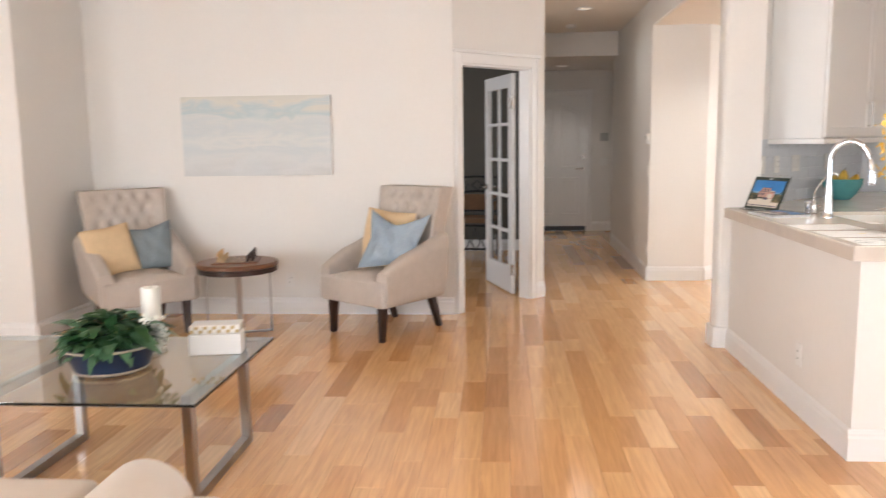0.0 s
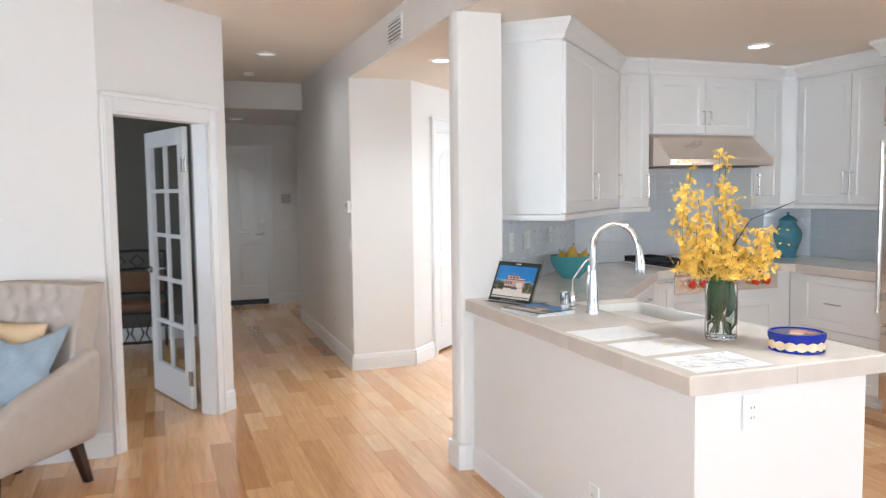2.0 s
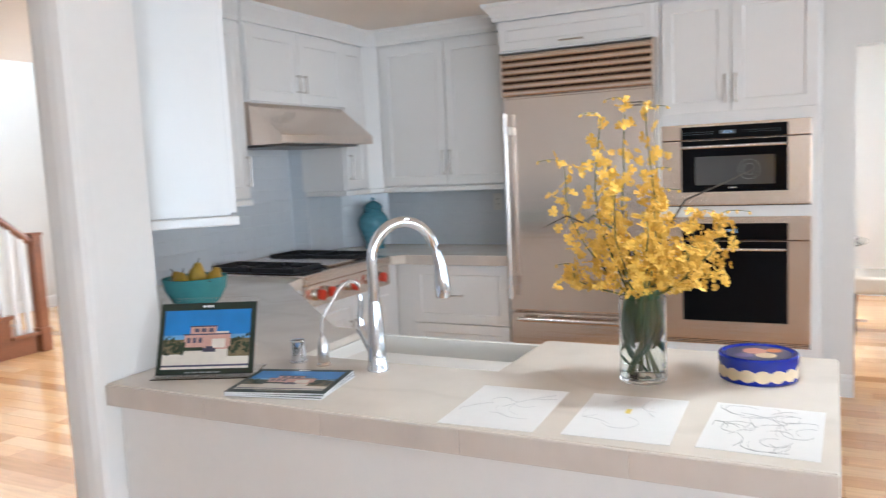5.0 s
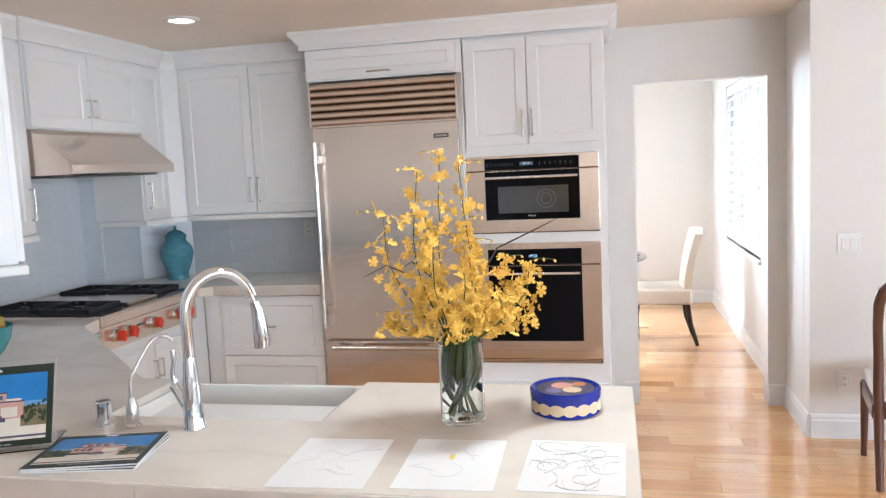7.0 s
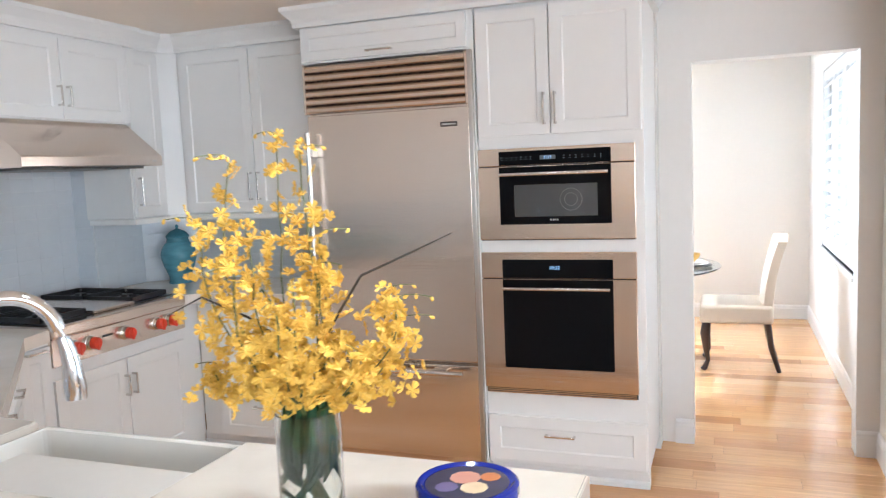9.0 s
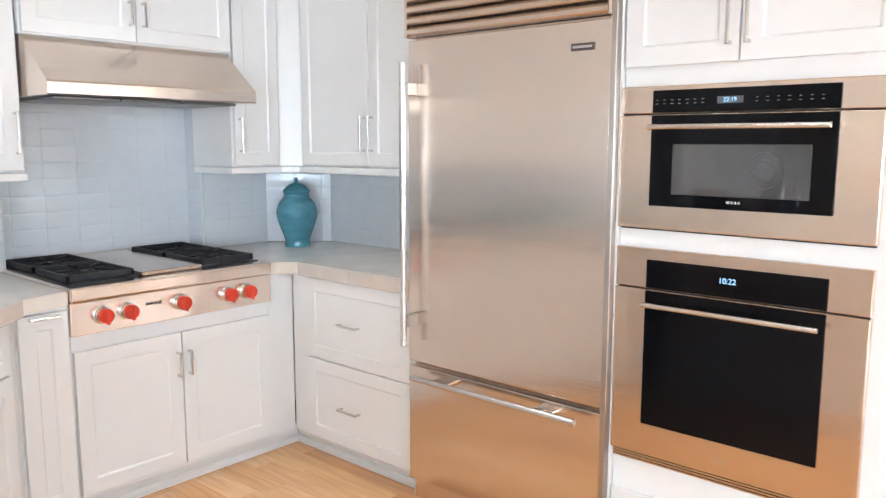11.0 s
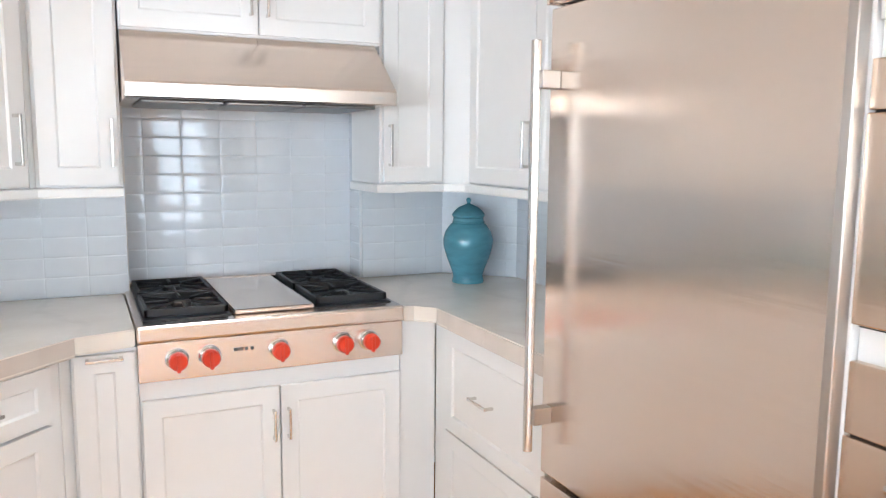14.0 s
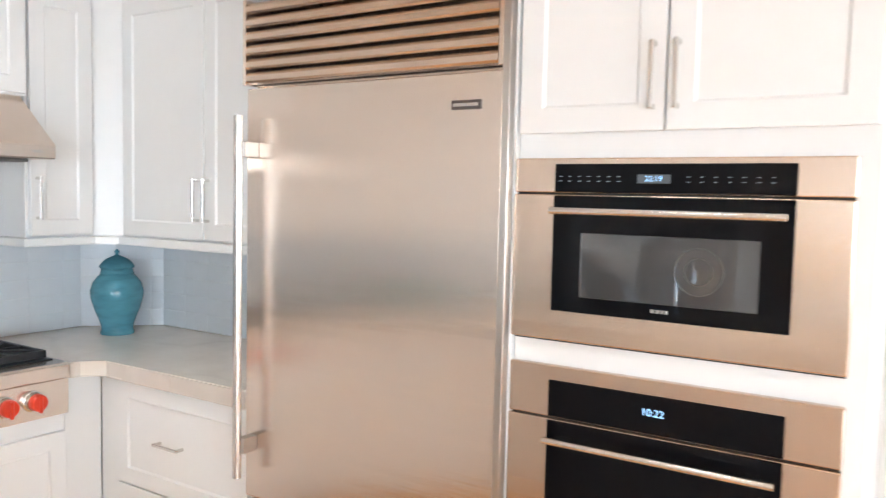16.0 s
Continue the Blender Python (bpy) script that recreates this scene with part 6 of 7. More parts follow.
wall_plate("white double outlet on the living room wall", pose(-1.63, 6.209, 0.285))
wall_plate("white outlet on the peninsula half wall", pose(1.584, 3.997, 0.30, 0, 0, -90))
wall_plate("white outlet under the worktop's end", pose(1.802, 3.399, 0.787))
wall_plate("white double rocker switch on the breakfast wall", pose(4.619, 2.163, 1.10, 0, 0, -90), 2, "switch")
wall_plate("white double outlet low on the breakfast wall", pose(4.619, 2.181, 0.33, 0, 0, -90))
for u, g, kd in ((0.07, 1, "switch"), (0.27, 1, "outlet"), (0.55, 2, "switch"), (1.05, 1, "outlet")):
    wall_plate("white cover plate on the tiled diagonal wall", pose(1.77 + u * 0.707, 5.393 + u * 0.707, 1.20, 0, 0, 45) @ pose(0, -0.011, 0), g, kd)
wall_plate("white outlet on tiles beside the refrigerator", pose(5.066, 5.48, 1.24, 0, 0, -90))
HALL_ANG = math.degrees(math.atan2(7.742 - 10.45, 1.52 - 1.55))


def on_hall(y, z):
    return pose(1.52 + (y - 7.742) * 0.011 - 0.001, y, z, 0, 0, HALL_ANG)


wall_plate("white rocker switch on the hall wall", on_hall(7.80, 1.07), 1, "switch")
wall_plate("white outlet low on the hall wall", on_hall(8.46, 0.32))
wall_plate("white outlet low on the hall wall", on_hall(7.80, 0.30))
wall_plate("white double switch beside the front door", pose(1.63, 12.009, 1.05), 2, "switch")
th = thing("thermostat", "small white wall thermostat in the hall", "thermostat", on_hall(7.80, 1.385))
part("case", boxed(-0.05, 0.05, -0.03, 0, -0.05, 0.05, 0.006, 2), WHITE_PLASTIC, th)
part("screen", boxed(-0.03, 0.03, -0.0312, -0.0295, -0.005, 0.03), mat("grey_lcd", (0.35, 0.38, 0.36), 0.3), th)
ap = thing("alarm_panel", "grey alarm keypad beside the front door", "keypad", pose(1.63, 12.009, 1.42))
part("case", boxed(-0.06, 0.06, -0.022, 0, -0.06, 0.06, 0.005, 2), mat("grey_plastic", (0.45, 0.45, 0.44), 0.4), ap)

vt = thing("air_vent", "white louvred air return on the header wall", "air vent", pose(1.5143, 6.36, 2.56, 0, 0, -90))
# Flat grey sheet, added so that the gaps between white slats read darker.
part("backing", boxed(-0.14, 0.14, -0.0092, -0.0075, -0.07, 0.07), mat("vent_grey", (0.30, 0.29, 0.28), 0.6, 0, 0.1, 30), vt, "grey sheet added behind the slats to darken the gaps")
part("frame", boxed(-0.16, 0.16, -0.008, 0, -0.085, 0.085, 0.003, 1), TRIM, vt)
for k in range(6):
    part("slat", boxed(-0.14, 0.14, -0.013, -0.0094, -0.066 + 0.024 * k, -0.056 + 0.024 * k, 0.001, 1), WHITE_PLASTIC, vt)


def can_light(x, y, z, glowing, energy, cone=125):
    """A recessed downlight: white ring, glowing or dull lens."""
    c = thing("ceiling_light", "recessed round downlight with white trim ring, " + ("lit" if glowing is LAMPGLOW else "dull with added light"), "ceiling light", pose(x, y, z), "recessed ceiling lights")
    part("trim_ring", lathe(bmesh.new(), [(0.062, -0.001), (0.066, -0.012), (0.088, -0.008), (0.094, -0.0005), (0.062, -0.0005)], 36), TRIM, c, "", True)
    part("lens", lathe(bmesh.new(), [(0, -0.004), (0.062, -0.004), (0.062, -0.0008), (0, -0.0008)], 32), glowing, c, "glowing lens")
    d = bpy.data.lights.new("downlight", "SPOT")
    d.energy, d.spot_size, d.spot_blend, d.shadow_soft_size, d.color = energy, radians(cone), 1.0, 0.085, (1.0, 0.94, 0.86)
    o = new("downlight", d)
    o.location = (x, y, z - 0.03)


can_light(3.78, 5.58, H_KIT, LAMPGLOW, 18)
# Assumed kitchen downlight, added out of view.
can_light(3.55, 4.05, H_KIT, LAMPGLOW, 12)
can_light(2.05, 3.65, H_KIT, LAMPGLOW, 48)
can_light(1.955, 6.70, H_KIT, LAMPGLOW, 40, 150)
can_light(2.60, 7.33, H_KIT, LAMPGLOW, 22)
# Hall and entry lenses are dull; lamp power is added to brighten the hall.
can_light(0.93, 8.25, H_LIV, DIMGLOW, 11, 165)
can_light(0.93, 11.2, 2.41, DIMGLOW, 18)
sd = thing("smoke_detector", "round white smoke detector on the hall ceiling", "smoke detector", pose(0.90, 9.40, H_LIV))
part("case", lathe(bmesh.new(), [(0, -0.035), (0.04, -0.034), (0.055, -0.026), (0.06, -0.01), (0.06, 0), (0, 0)], 32), WHITE_PLASTIC, sd, "", True)

# ---------------------------------------------------------------- windows
def window(name, m, w, h, label, louvres=0, panels=2, tilt=18):
    """A white window filling an opening: frame, panes, and shutters on the room side (-y)."""
    wi = thing(name, label, "window", m, kind="structure")
    fr = bmesh.new()
    for a in ((0, 0.05, 0, h), (w - 0.05, w, 0, h), (0.05, w - 0.05, 0, 0.05), (0.05, w - 0.05, h - 0.05, h)):
        box(fr, a[0], a[1], 0.06, 0.11, a[2], a[3], 0.004, 1)
    part("window_frame", fr, TRIM, wi)
    part("window_sill", boxed(-0.03, w + 0.03, -0.03, 0.06, -0.03, 0.0, 0.005, 2), TRIM, wi)
    pw = (w - 0.10) / panels
    for k in range(panels):
        if k:
            part("mullion", boxed(0.05 + pw * k - 0.02, 0.05 + pw * k + 0.02, 0.065, 0.105, 0.05, h - 0.05, 0.003, 1), TRIM, wi)
        p = part("pane", boxed(0.05 + pw * k + 0.02 * (k > 0), 0.05 + pw * (k + 1) - 0.02 * (k < panels - 1), 0.082, 0.086, 0.05, h - 0.05), PANE, wi)
        p.visible_shadow = False
    if louvres:
        sw = (w - 0.012) / panels
        for k in range(panels):
            x0 = 0.004 + sw * k
            sh = part("shutter", boxed(x0, x0 + 0.045, 0.008, 0.036, 0.01, h - 0.01, 0.003, 1), TRIM, wi, "white plantation shutter")
            part("stile", boxed(x0 + sw - 0.049, x0 + sw - 0.004, 0.008, 0.036, 0.01, h - 0.01, 0.003, 1), TRIM, sh)
            part("rail", boxed(x0 + 0.045, x0 + sw - 0.049, 0.008, 0.036, 0.01, 0.09, 0.003, 1), TRIM, sh)
            part("rail", boxed(x0 + 0.045, x0 + sw - 0.049, 0.008, 0.036, h - 0.09, h - 0.01, 0.003, 1), TRIM, sh)
            lm = mesh_of("louvre", boxed(0, sw - 0.096, -0.032, 0.032, -0.004, 0.004, 0.0035, 2), TRIM)
            for q in range(louvres):
                lo = new("louvre", lm)
                lo.parent = sh
                lo.matrix_local = pose(x0 + 0.0465, 0.022, 0.125 + (h - 0.25) * q / (louvres - 1), tilt, 0, 0)
    return wi


for a, b in WIN_S:
    window("window", pose(b, -2.6, 0.6, 0, 0, 180), b - a, 1.7, "white window with open plantation shutters, out of view", 17, 3)
# Assumed windows out of view, made for the added west and breakfast lamps.
window("window", pose(-4.6, -1.8, 0.6, 0, 0, 90), 2.4, 1.7, "white window with open plantation shutters, out of view", 17, 3)
window("window", pose(4.62, 1.21, 0.65, 0, 0, -90), 1.8, 1.6, "white window with open plantation shutters, out of view", 16, 3)
window("window", pose(7.85, 2.36, 0.82, 0, 0, 180), 1.77, 1.42, "bright white window with tilted plantation shutters", 14, 3, 48)
# Unseen window added on the far dining wall for its lamp.
window("window", pose(8.88, 5.4, 0.8, 0, 0, -90), 1.6, 1.4, "white window with open plantation shutters, out of view", 14, 2)
window("window", pose(-3.3, 7.03, 0.8, 0, 0, 90), 1.4, 1.3, "office window", 0, 2)
# Passage window added out of view for the lamp behind it.
window("window", pose(6.6, 9.2, 0.55, 0, 0, -90), 1.6, 1.7, "white passage window added out of view", 0, 2)
window("window", pose(4.46, 12.0, 3.1), 1.9, 1.6, "tall stair hall window", 0, 3)

# ---------------------------------------------------------------- stairs
stx = 4.50
stairs = thing("staircase", "dark stained wooden staircase with white balusters", "staircase", pose(0, 0, 0), kind="structure")
for k in range(7):
    x1 = stx - 0.23 * k
    x0 = max(2.985, x1 - 0.23)
    z1 = 0.19 * (k + 1)
    under = max(0.0, 0.19 * (k - 1.4))
    part("riser", boxed(x0, x1, 9.82, 10.78, max(under, 0.19 * k - 0.001), z1 - 0.036), STAIRWOOD, stairs, "stained wooden step body")
    sb_ = bmesh.new()
    b0, b1 = max(0.0, under - 0.095 if under else 0.0), max(0.0, under + 0.095 if under else 0.0)
    pts_ = [(x1, b0), (x1, z1 - 0.037), (x0, z1 - 0.037), (x0, b1)]
    fr_ = [sb_.verts.new((x, 9.80, z)) for x, z in pts_]
    bk_ = [sb_.verts.new((x, 9.819, z)) for x, z in pts_]
    sb_.faces.new(fr_)
    sb_.faces.new(bk_[::-1])
    for q in range(4):
        sb_.faces.new((fr_[q], fr_[(q + 1) % 4], bk_[(q + 1) % 4], bk_[q]))
    part("stringer", sb_, STAIRWOOD, stairs)
    if under > 0.1:
        part("understair_panel", boxed(x0, x1, 9.83, 10.76, 0.0, under + 0.09), WALL, stairs, "white plaster panel under the steps")
    part("tread", boxed(max(2.985, x1 - 0.24), x1 + 0.028, 9.775, 10.80, z1 - 0.035, z1, 0.006, 2), STAIRWOOD, stairs, "stained wooden tread")
    for j in (0.055, 0.165):
        xb = x1 - j
        if xb < 3.03:
            continue
        for yb in (9.815, 10.75):
            zt = z1 + 0.80 + (0.19 / 0.23) * j
            part("baluster", boxed(xb - 0.017, xb + 0.017, yb - 0.017, yb + 0.017, z1, zt, 0.002, 1), TRIM, stairs, "white square baluster")
for yb in (9.815, 10.75):
    hr_ = bmesh.new()
    x0, x1 = stx + 0.02, 3.05
    z0 = 0.19 + 0.80 + 0.02
    dz = (x0 - x1) * 0.19 / 0.23
    tube(hr_, [(x0, yb, z0), (x1, yb, z0 + dz)], 0.033, 8)
    part("handrail", hr_, STAIRWOOD, stairs, "dark stained wooden handrail")
    nb = bmesh.new()
    box(nb, stx + 0.03, stx + 0.12, yb - 0.045, yb + 0.045, 0, 1.05, 0.004, 1)
    box(nb, stx + 0.02, stx + 0.13, yb - 0.055, yb + 0.055, 0, 0.22, 0.006, 1)
    box(nb, stx + 0.02, stx + 0.13, yb - 0.055, yb + 0.055, 1.05, 1.08, 0.006, 1)
    part("newel_post", nb, STAIRWOOD, stairs, "dark stained newel post")

# ---------------------------------------------------------------- office chair seen past the French door
oc = thing("bamboo_chair", "black bamboo chair with woven rattan back and seat", "chair", pose(-0.25, 9.32, 0, 0, 0, -8) @ Matrix.Diagonal((1.08, 1.0, 1.06, 1)))
for x in (-0.24, 0.24):
    part("back_post", tube(bmesh.new(), [(x, 0.24, 0), (x, 0.24, 0.45), (x * 1.02, 0.28, 0.88)], 0.015, 10), BLACK, oc, "", True)
    part("front_leg", tube(bmesh.new(), [(x, -0.22, 0), (x, -0.22, 0.66)], 0.015, 10), BLACK, oc, "", True)
    part("arm_rail", tube(bmesh.new(), [(x, -0.22, 0.65), (x * 1.08, 0.0, 0.665), (x, 0.25, 0.66)], 0.013, 10), BLACK, oc, "", True)
for z, y in ((0.89, 0.28), (0.72, 0.266), (0.50, 0.245)):
    part("back_rail", tube(bmesh.new(), [(-0.255, y, z), (0, y + 0.02, z + 0.012), (0.255, y, z)], 0.014, 10), BLACK, oc, "", True)
for k in range(3):
    c = -0.16 + 0.16 * k
    part("lattice", tube(bmesh.new(), [(c - 0.06, 0.285, 0.80), (c, 0.288, 0.86), (c + 0.06, 0.285, 0.80), (c, 0.282, 0.74), (c - 0.06, 0.285, 0.80)], 0.008, 8), BLACK, oc, "", True)
part("rattan_back", soft(boxed(-0.225, 0.225, 0.235, 0.262, 0.52, 0.70), 0.01, 2), RATTAN, oc, "woven brown rattan panel")
part("seat", soft(boxed(-0.245, 0.245, -0.235, 0.225, 0.41, 0.46), 0.015, 2), RATTAN, oc, "woven brown rattan seat")
part("front_rail", tube(bmesh.new(), [(-0.24, -0.22, 0.38), (0.24, -0.22, 0.38)], 0.013, 10), BLACK, oc)
for k in range(4):
    c = -0.18 + 0.12 * k
    part("fretwork", tube(bmesh.new(), [(c - 0.05, -0.22, 0.20), (c, -0.22, 0.36), (c + 0.05, -0.22, 0.20), (c, -0.22, 0.10), (c - 0.05, -0.22, 0.20)], 0.008, 8), BLACK, oc, "", True)
part("stretcher", tube(bmesh.new(), [(-0.24, -0.22, 0.12), (0.24, -0.22, 0.12)], 0.011, 10), BLACK, oc)
baseboard((-3.3, 9.90), (0.344, 9.90))

# ---------------------------------------------------------------- dining set
DCREAM = mat("cream_upholstery", (0.60, 0.50, 0.40), 0.8, 0, 0.07, 200, 0.25, 400)


def dining_chair(m, label):
    ch = thing("dining_chair", label, "chair", m, "dining chairs")
    part("seat", soft(boxed(-0.25, 0.25, -0.27, 0.24, 0.36, 0.50), 0.035, 4), DCREAM, ch, "", True)

    def bk(u, v, s):
        x = (-0.235 + 0.47 * u) * (1 - 0.06 * v * v)
        y = 0.20 + 0.10 * v * v + 0.03 * s + (0.018 * s) * math.sin(math.pi * u)
        return (x, y, 0.40 + (0.60 - 0.04 * (2 * u - 1) ** 2) * v)
    bm = bmesh.new()
    n = 16
    gs = []
    for s in (-1, 1):
        g = [[bm.verts.new(bk(i / n, j / n, s)) for j in range(n + 1)] for i in range(n + 1)]
        gs.append(g)
        for i in range(n):
            for j in range(n):
                bm.faces.new((g[i][j], g[i][j + 1], g[i + 1][j + 1], g[i + 1][j]))
    f, k = gs
    for i in range(n):
        bm.faces.new((f[i][n], f[i + 1][n], k[i + 1][n], k[i][n]))
        bm.faces.new((f[i][0], f[i + 1][0], k[i + 1][0], k[i][0]))
        bm.faces.new((f[0][i], f[0][i + 1], k[0][i + 1], k[0][i]))
        bm.faces.new((f[n][i], f[n][i + 1], k[n][i + 1], k[n][i]))
    part("backrest", bm, DCREAM, ch, "", True)
    for x in (-0.205, 0.205):
        s = 1 if x > 0 else -1
        part("front_leg", tube(bmesh.new(), [(x, -0.22, 0.37), (x + 0.012 * s, -0.235, 0.28), (x + 0.004 * s, -0.225, 0.16), (x - 0.004 * s, -0.215, 0.07), (x + 0.006 * s, -0.235, 0.02), (x + 0.010 * s, -0.25, 0.0)], 0.02, 12, [0.033, 0.034, 0.023, 0.016, 0.020, 0.022]), DARKWOOD, ch, "dark carved cabriole leg", True)
        part("back_leg", tube(bmesh.new(), [(x, 0.20, 0.37), (x, 0.225, 0.18), (x, 0.28, 0.0)], 0.02, 10, [0.024, 0.021, 0.016]), DARKWOOD, ch, "dark wooden back leg", True)
    return ch


dining_chair(pose(7.03, 3.02, 0, 0, 0, 180), "cream upholstered dining chair with dark cabriole legs")
dining_chair(pose(7.75, 4.0, 0, 0, 0, -90), "cream upholstered dining chair beside the far wall")
dt = thing("dining_table", "round glass dining table on a dark pedestal", "table", pose(7.05, 3.92, 0))
part("glass_top", lathe(bmesh.new(), [(0, 0.748), (0.78, 0.748), (0.785, 0.754), (0.78, 0.76), (0, 0.76)], 64), GLASSTOP, dt, "round clear glass top", True)
part("pedestal", lathe(bmesh.new(), [(0, 0), (0.30, 0), (0.30, 0.04), (0.12, 0.10), (0.09, 0.35), (0.13, 0.60), (0.26, 0.72), (0.26, 0.7475), (0, 0.7475)], 40), DARKWOOD, dt, "", True)
for k, (px, py) in enumerate(((6.98, 3.36), (6.52, 3.90))):
    st_ = thing("place_setting", "stack of white plates with dark rims", "plates", pose(px, py, 0.7605))
    part("charger", lathe(bmesh.new(), [(0, 0.006), (0.11, 0.008), (0.16, 0.016), (0.162, 0.013), (0.11, 0), (0, 0)], 40), BLACK, st_, "dark charger plate", True)
    part("dinner_plate", lathe(bmesh.new(), [(0, 0.018), (0.10, 0.02), (0.135, 0.03), (0.137, 0.027), (0.10, 0.0165), (0, 0.0165)], 40), PORCELAIN, st_, "", True)
    part("salad_plate", lathe(bmesh.new(), [(0, 0.032), (0.08, 0.033), (0.105, 0.042), (0.107, 0.039), (0.08, 0.031), (0, 0.031)], 40), PORCELAIN, st_, "", True)
    yb = thing("soup_bowl", "small yellow bowl on the stacked plates", "bowl", pose(px, py, 0.7945))
    part("bowl", lathe(bmesh.new(), [(0, 0), (0.035, 0), (0.038, 0.006), (0.068, 0.04), (0.078, 0.065), (0.074, 0.066), (0.06, 0.038), (0, 0.012)], 36), mat("yellow_glaze", (0.62, 0.36, 0.08), 0.2, 0, 0.1, 20), yb, "", True)
    gb_ = thing("goblet", "blue-tinted stemmed glass goblet on the table", "glass", pose(px - 0.12, py + 0.20, 0.7605))
    part("goblet", lathe(bmesh.new(), [(0, 0), (0.036, 0), (0.036, 0.003), (0.006, 0.008), (0.005, 0.07), (0.02, 0.085), (0.038, 0.11), (0.044, 0.17), (0.0425, 0.17), (0.036, 0.112), (0, 0.088)], 32), glass("blue_glass", (0.55, 0.75, 0.9), 1.45), gb_, "", True)

# wooden chair of the breakfast corner
MAHOGANY = mat("mahogany_wood", (0.115, 0.048, 0.030), 0.28, 0, 0.35, 30, 0.04, 80, (1, 1, 0.2))
bc = thing("wooden_chair", "reddish brown wooden chair with cream padded seat", "chair", pose(4.12, 1.97, 0, 0, 0, 80))
for x in (-0.22, 0.22):
    part("back_post", tube(bmesh.new(), [(x * 0.92, 0.26, 0), (x * 0.94, 0.20, 0.40), (x * 0.96, 0.225, 0.62), (x, 0.26, 0.80), (x * 1.0, 0.29, 0.90), (x * 0.93, 0.305, 0.965), (x * 0.74, 0.315, 1.0)], 0.024, 12, [0.018, 0.024, 0.022, 0.022, 0.024, 0.026, 0.026]), MAHOGANY, bc, "", True)
    part("front_leg", tube(bmesh.new(), [(x, -0.21, 0), (x, -0.20, 0.40)], 0.022, 12, [0.015, 0.023]), MAHOGANY, bc, "", True)
part("crest_rail", tube(bmesh.new(), [(-0.165, 0.315, 0.998), (-0.08, 0.328, 1.008), (0, 0.332, 1.01), (0.08, 0.328, 1.008), (0.165, 0.315, 0.998)], 0.026, 12), MAHOGANY, bc, "", True)
part("back_splat", soft(boxed(-0.045, 0.045, 0.205, 0.22, 0.40, 0.80), 0.006, 2), MAHOGANY, bc, "", True)
for sx in (-1, 1):
    part("back_scroll", tube(bmesh.new(), [(sx * 0.03, 0.22, 0.76), (sx * 0.07, 0.255, 0.86), (sx * 0.13, 0.295, 0.94), (sx * 0.17, 0.312, 0.985)], 0.012, 8), MAHOGANY, bc, "", True)
part("seat_rail", boxed(-0.235, 0.235, -0.235, 0.215, 0.335, 0.405, 0.006, 2), MAHOGANY, bc)
part("seat_cushion", soft(boxed(-0.225, 0.225, -0.228, 0.19, 0.406, 0.485), 0.03, 4), SOFA, bc, "cream padded seat", True)

# ---------------------------------------------------------------- tiles of the splashback
TW, TH, TG = 0.152, 0.076, 0.0022


def tile_mesh(w, h):
    bm = bmesh.new()
    lo = [bm.verts.new(p) for p in ((0, 0, 0), (w, 0, 0), (w, 0, h), (0, 0, h))]
    def ring(e, y):
        return [bm.verts.new(p) for p in ((e, y, e), (w - e, y, e), (w - e, y, h - e), (e, y, h - e))]
    loops = [lo, ring(0, -0.0050), ring(min(0.0012, w / 6), -0.0057), ring(min(0.0050, w / 4), -0.0060), ring(min(0.016, w / 3), -0.0061)]
    for a, b in zip(loops, loops[1:]):
        for k in range(4):
            bm.faces.new((a[k], a[(k + 1) % 4], b[(k + 1) % 4], b[k]))
    bm.faces.new(loops[-1])
    return mesh_of("tile", bm, TILE, True, 0.9)


TILES = {}
tile_rng = random.Random(17)


def splashback(name, p0, p1, z0, z1, label, half=0.0):
    """Stacked glazed tiles, proud of a grout bed, on the right-hand side of p0-p1."""
    p0, p1 = Vector(p0), Vector(p1)
    d = p1 - p0
    L = d.length
    bed = structure(name, boxed(0, L, -0.0078, 0.002, z0, z1), GROUT, label, "backsplash")
    bed.matrix_world = pose(p0.x, p0.y, 0, 0, 0, math.degrees(math.atan2(d.y, d.x)))
    u = 0.0
    while u < L - 0.012:
        w = min(TW if u or not half else TW * half, L - u - 0.001)
        z = z0 + 0.001
        while z < z1 - 0.012:
            h = min(TH, z1 - z - 0.001)
            key = (round(w, 3), round(h, 3))
            if key not in TILES:
                TILES[key] = tile_mesh(w + TG * 0.02, h - TG * 0.5)
            t = new("tile", TILES[key])
            t.parent = bed
            t.matrix_local = pose(u, -0.0035, z, tile_rng.uniform(-0.55, 0.55), 0, tile_rng.uniform(-0.25, 0.25))
            z += TH + TG * 0.4
        u += w + TG * 0.4
    return bed


splashback("backsplash_diagonal", (1.77, 5.393), (2.992, 6.632), 0.936, 1.37, "pale grey glazed stacked tiles on the diagonal wall")
splashback("backsplash_left", (3.0, 6.638), (3.447, 6.638), 0.936, 1.37, "pale grey glazed stacked tiles")
splashback("backsplash_niche", (3.452, 6.778), (4.418, 6.778), 0.936, 1.667, "pale grey glazed stacked tiles behind the cooktop", 0.5)
splashback("backsplash_niche_side", (4.418, 6.778), (4.418, 6.634), 0.936, 1.667, "pale grey glazed tiles on the niche side")
splashback("backsplash_right", (4.422, 6.638), (4.818, 6.638), 0.936, 1.37, "pale grey glazed stacked tiles beside the cooktop")
splashback("backsplash_corner", (4.821, 6.636), (5.076, 6.381), 0.936, 1.37, "pale grey glazed tiles across the corner")
splashback("backsplash_fridge", (5.078, 6.378), (5.078, 5.192), 0.936, 1.37, "pale grey glazed stacked tiles beside the refrigerator")

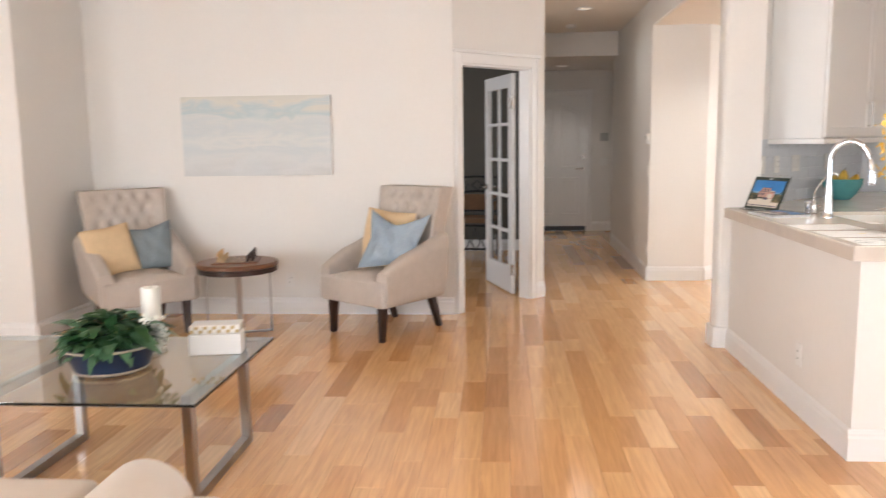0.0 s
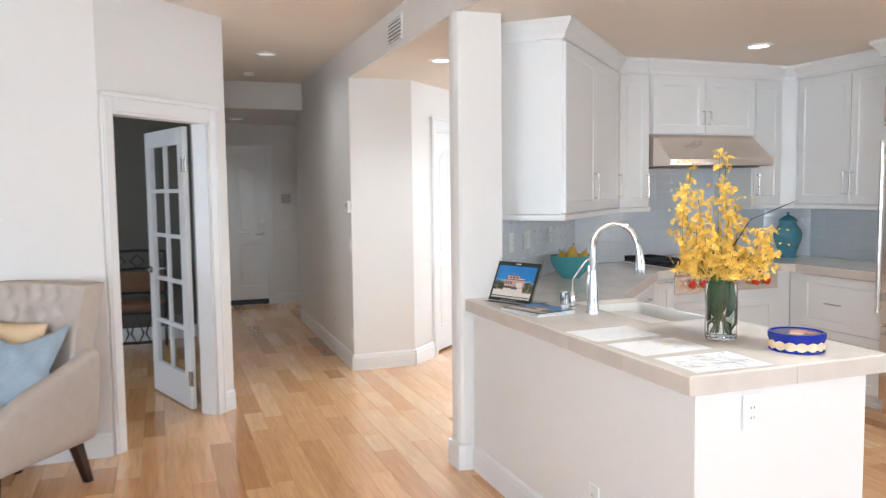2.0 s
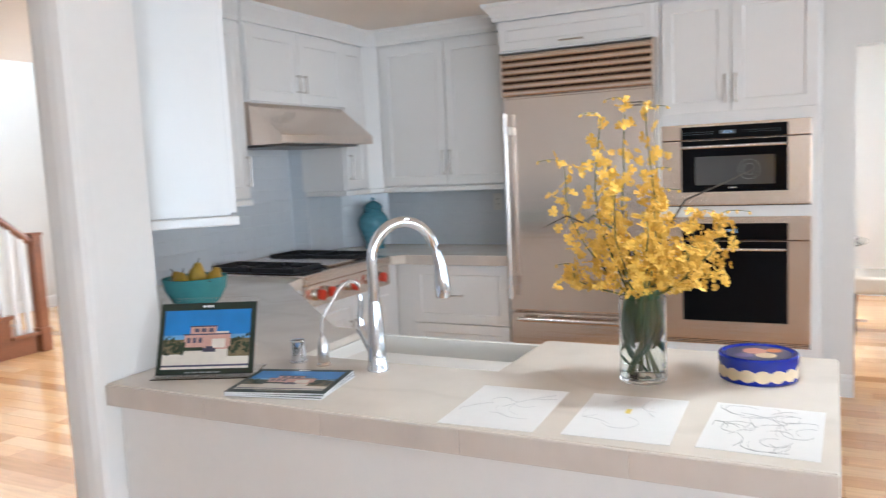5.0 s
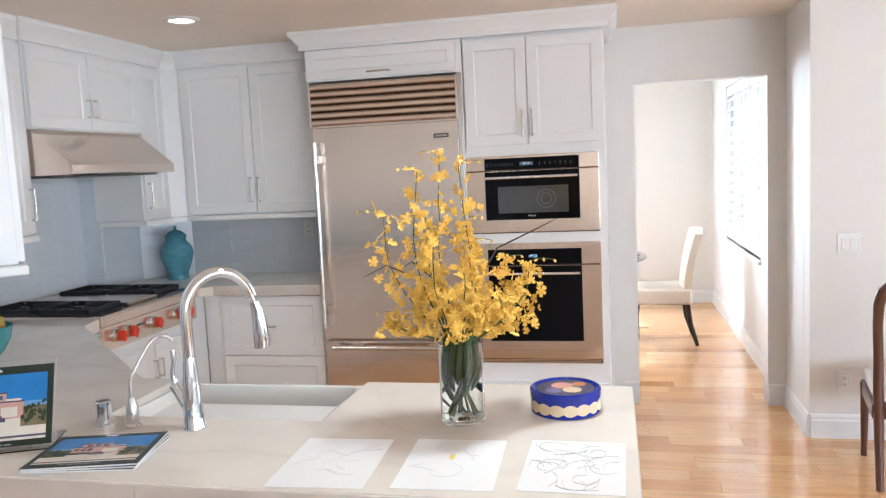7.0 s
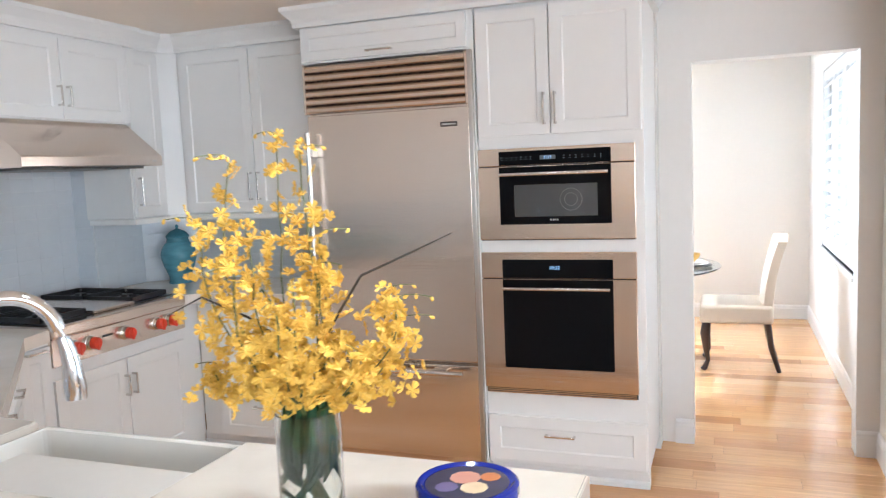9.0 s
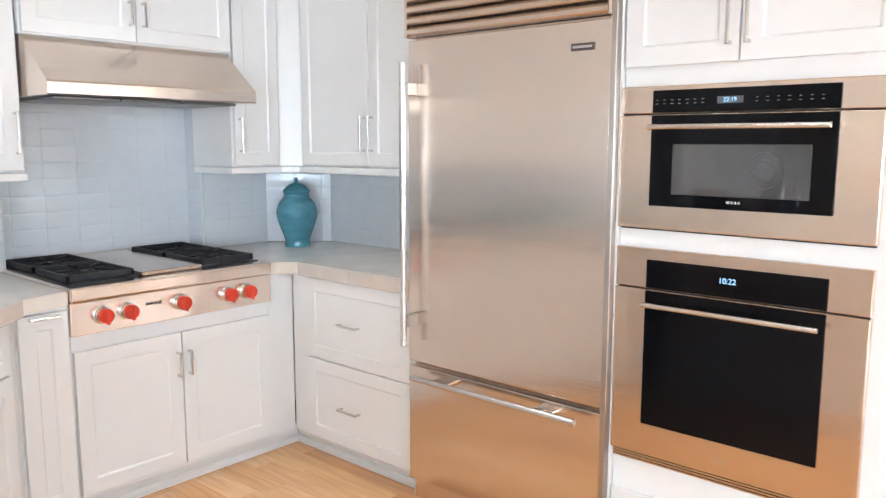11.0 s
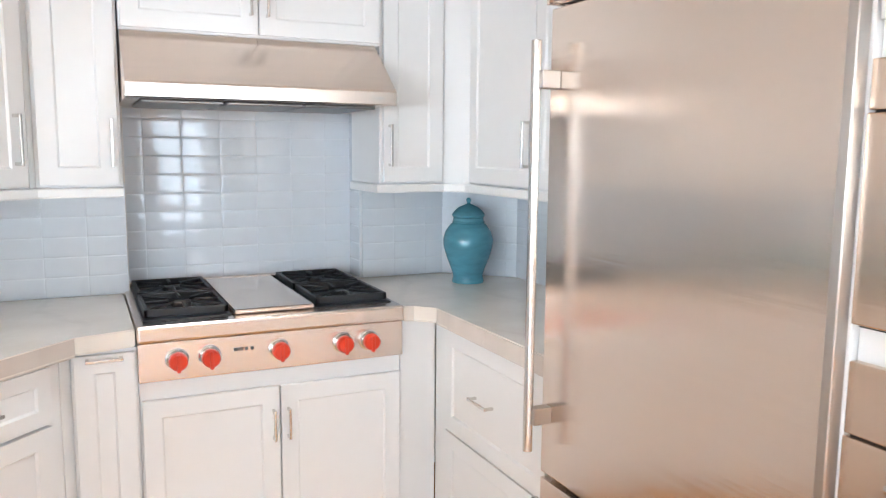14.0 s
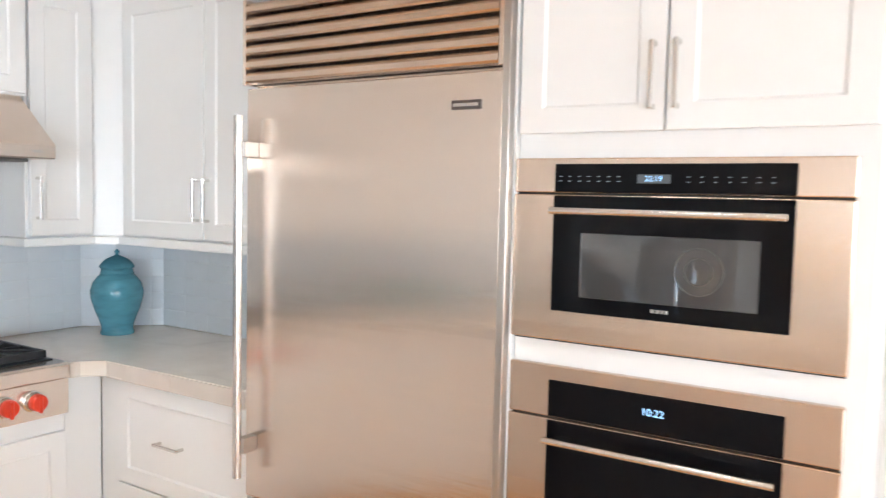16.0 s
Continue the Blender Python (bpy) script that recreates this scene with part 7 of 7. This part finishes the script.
# ---------------------------------------------------------------- oak floor boards
rng = random.Random(7)
PW = 0.127
BOARDS = {}


def board_mesh(L, w=PW):
    key = round(L, 2)
    if key not in BOARDS:
        bm = bmesh.new()
        e, g = 0.0012, 0.0003
        lo = [bm.verts.new(p) for p in ((g, g, -0.0115), (w - g, g, -0.0115), (w - g, L - g, -0.0115), (g, L - g, -0.0115))]
        mid = [bm.verts.new((v.co.x, v.co.y, -e * 0.6)) for v in lo]
        hi = [bm.verts.new(p) for p in ((g + e, g + e, 0), (w - g - e, g + e, 0), (w - g - e, L - g - e, 0), (g + e, L - g - e, 0))]
        for a, b in ((lo, mid), (mid, hi)):
            for k in range(4):
                bm.faces.new((a[k], a[(k + 1) % 4], b[(k + 1) % 4], b[k]))
        bm.faces.new(hi)
        BOARDS[key] = mesh_of("floor_board", bm, OAK)
    return BOARDS[key]


floor_ob = bpy.data.objects["floor"]
LENGTHS = [0.3, 0.4, 0.5, 0.6, 0.7, 0.8, 0.95, 1.1]
far_v, far_f = [], []
near = 0
x = -4.70
while x < 9.0:
    y, first = (2.22 if x > 4.66 else -2.70), rng.uniform(0.2, 1.0)
    while y < 12.2:
        L = rng.choice(LENGTHS)
        if first:
            L, first = first, 0
        L = min(L, 12.25 - y)
        cx, cy = x + PW / 2, y + L / 2
        if -1.75 < cx < 1.7 and 2.2 < cy < 7.9 and near < 300:
            b = new("floor_board", board_mesh(L))
            b.parent = floor_ob
            b.location = (x, y, 0)
            near += 1
        else:
            e, g = 0.0012, 0.0003
            n = len(far_v)
            far_v += [(x + a * PW + (g if a == 0 else -g), y + c * L + (g if c == 0 else -g), -0.0115) for a, c in ((0, 0), (1, 0), (1, 1), (0, 1))]
            far_v += [(x + a * PW + (g if a == 0 else -g), y + c * L + (g if c == 0 else -g), -0.0007) for a, c in ((0, 0), (1, 0), (1, 1), (0, 1))]
            far_v += [(x + a * PW + (g + e if a == 0 else -g - e), y + c * L + (g + e if c == 0 else -g - e), 0) for a, c in ((0, 0), (1, 0), (1, 1), (0, 1))]
            for o in (0, 4):
                far_f += [(n + o + k, n + o + (k + 1) % 4, n + o + 4 + (k + 1) % 4, n + o + 4 + k) for k in range(4)]
            far_f.append((n + 8, n + 9, n + 10, n + 11))
        y += L
    x += PW
fm = bpy.data.meshes.new("floor_boards_far")
fm.from_pydata(far_v, [], far_f)
fm.materials.append(OAK_FAR)
fo = new("floor_boards_far", fm)
fo.parent = floor_ob
fo["kind"] = "stuff"
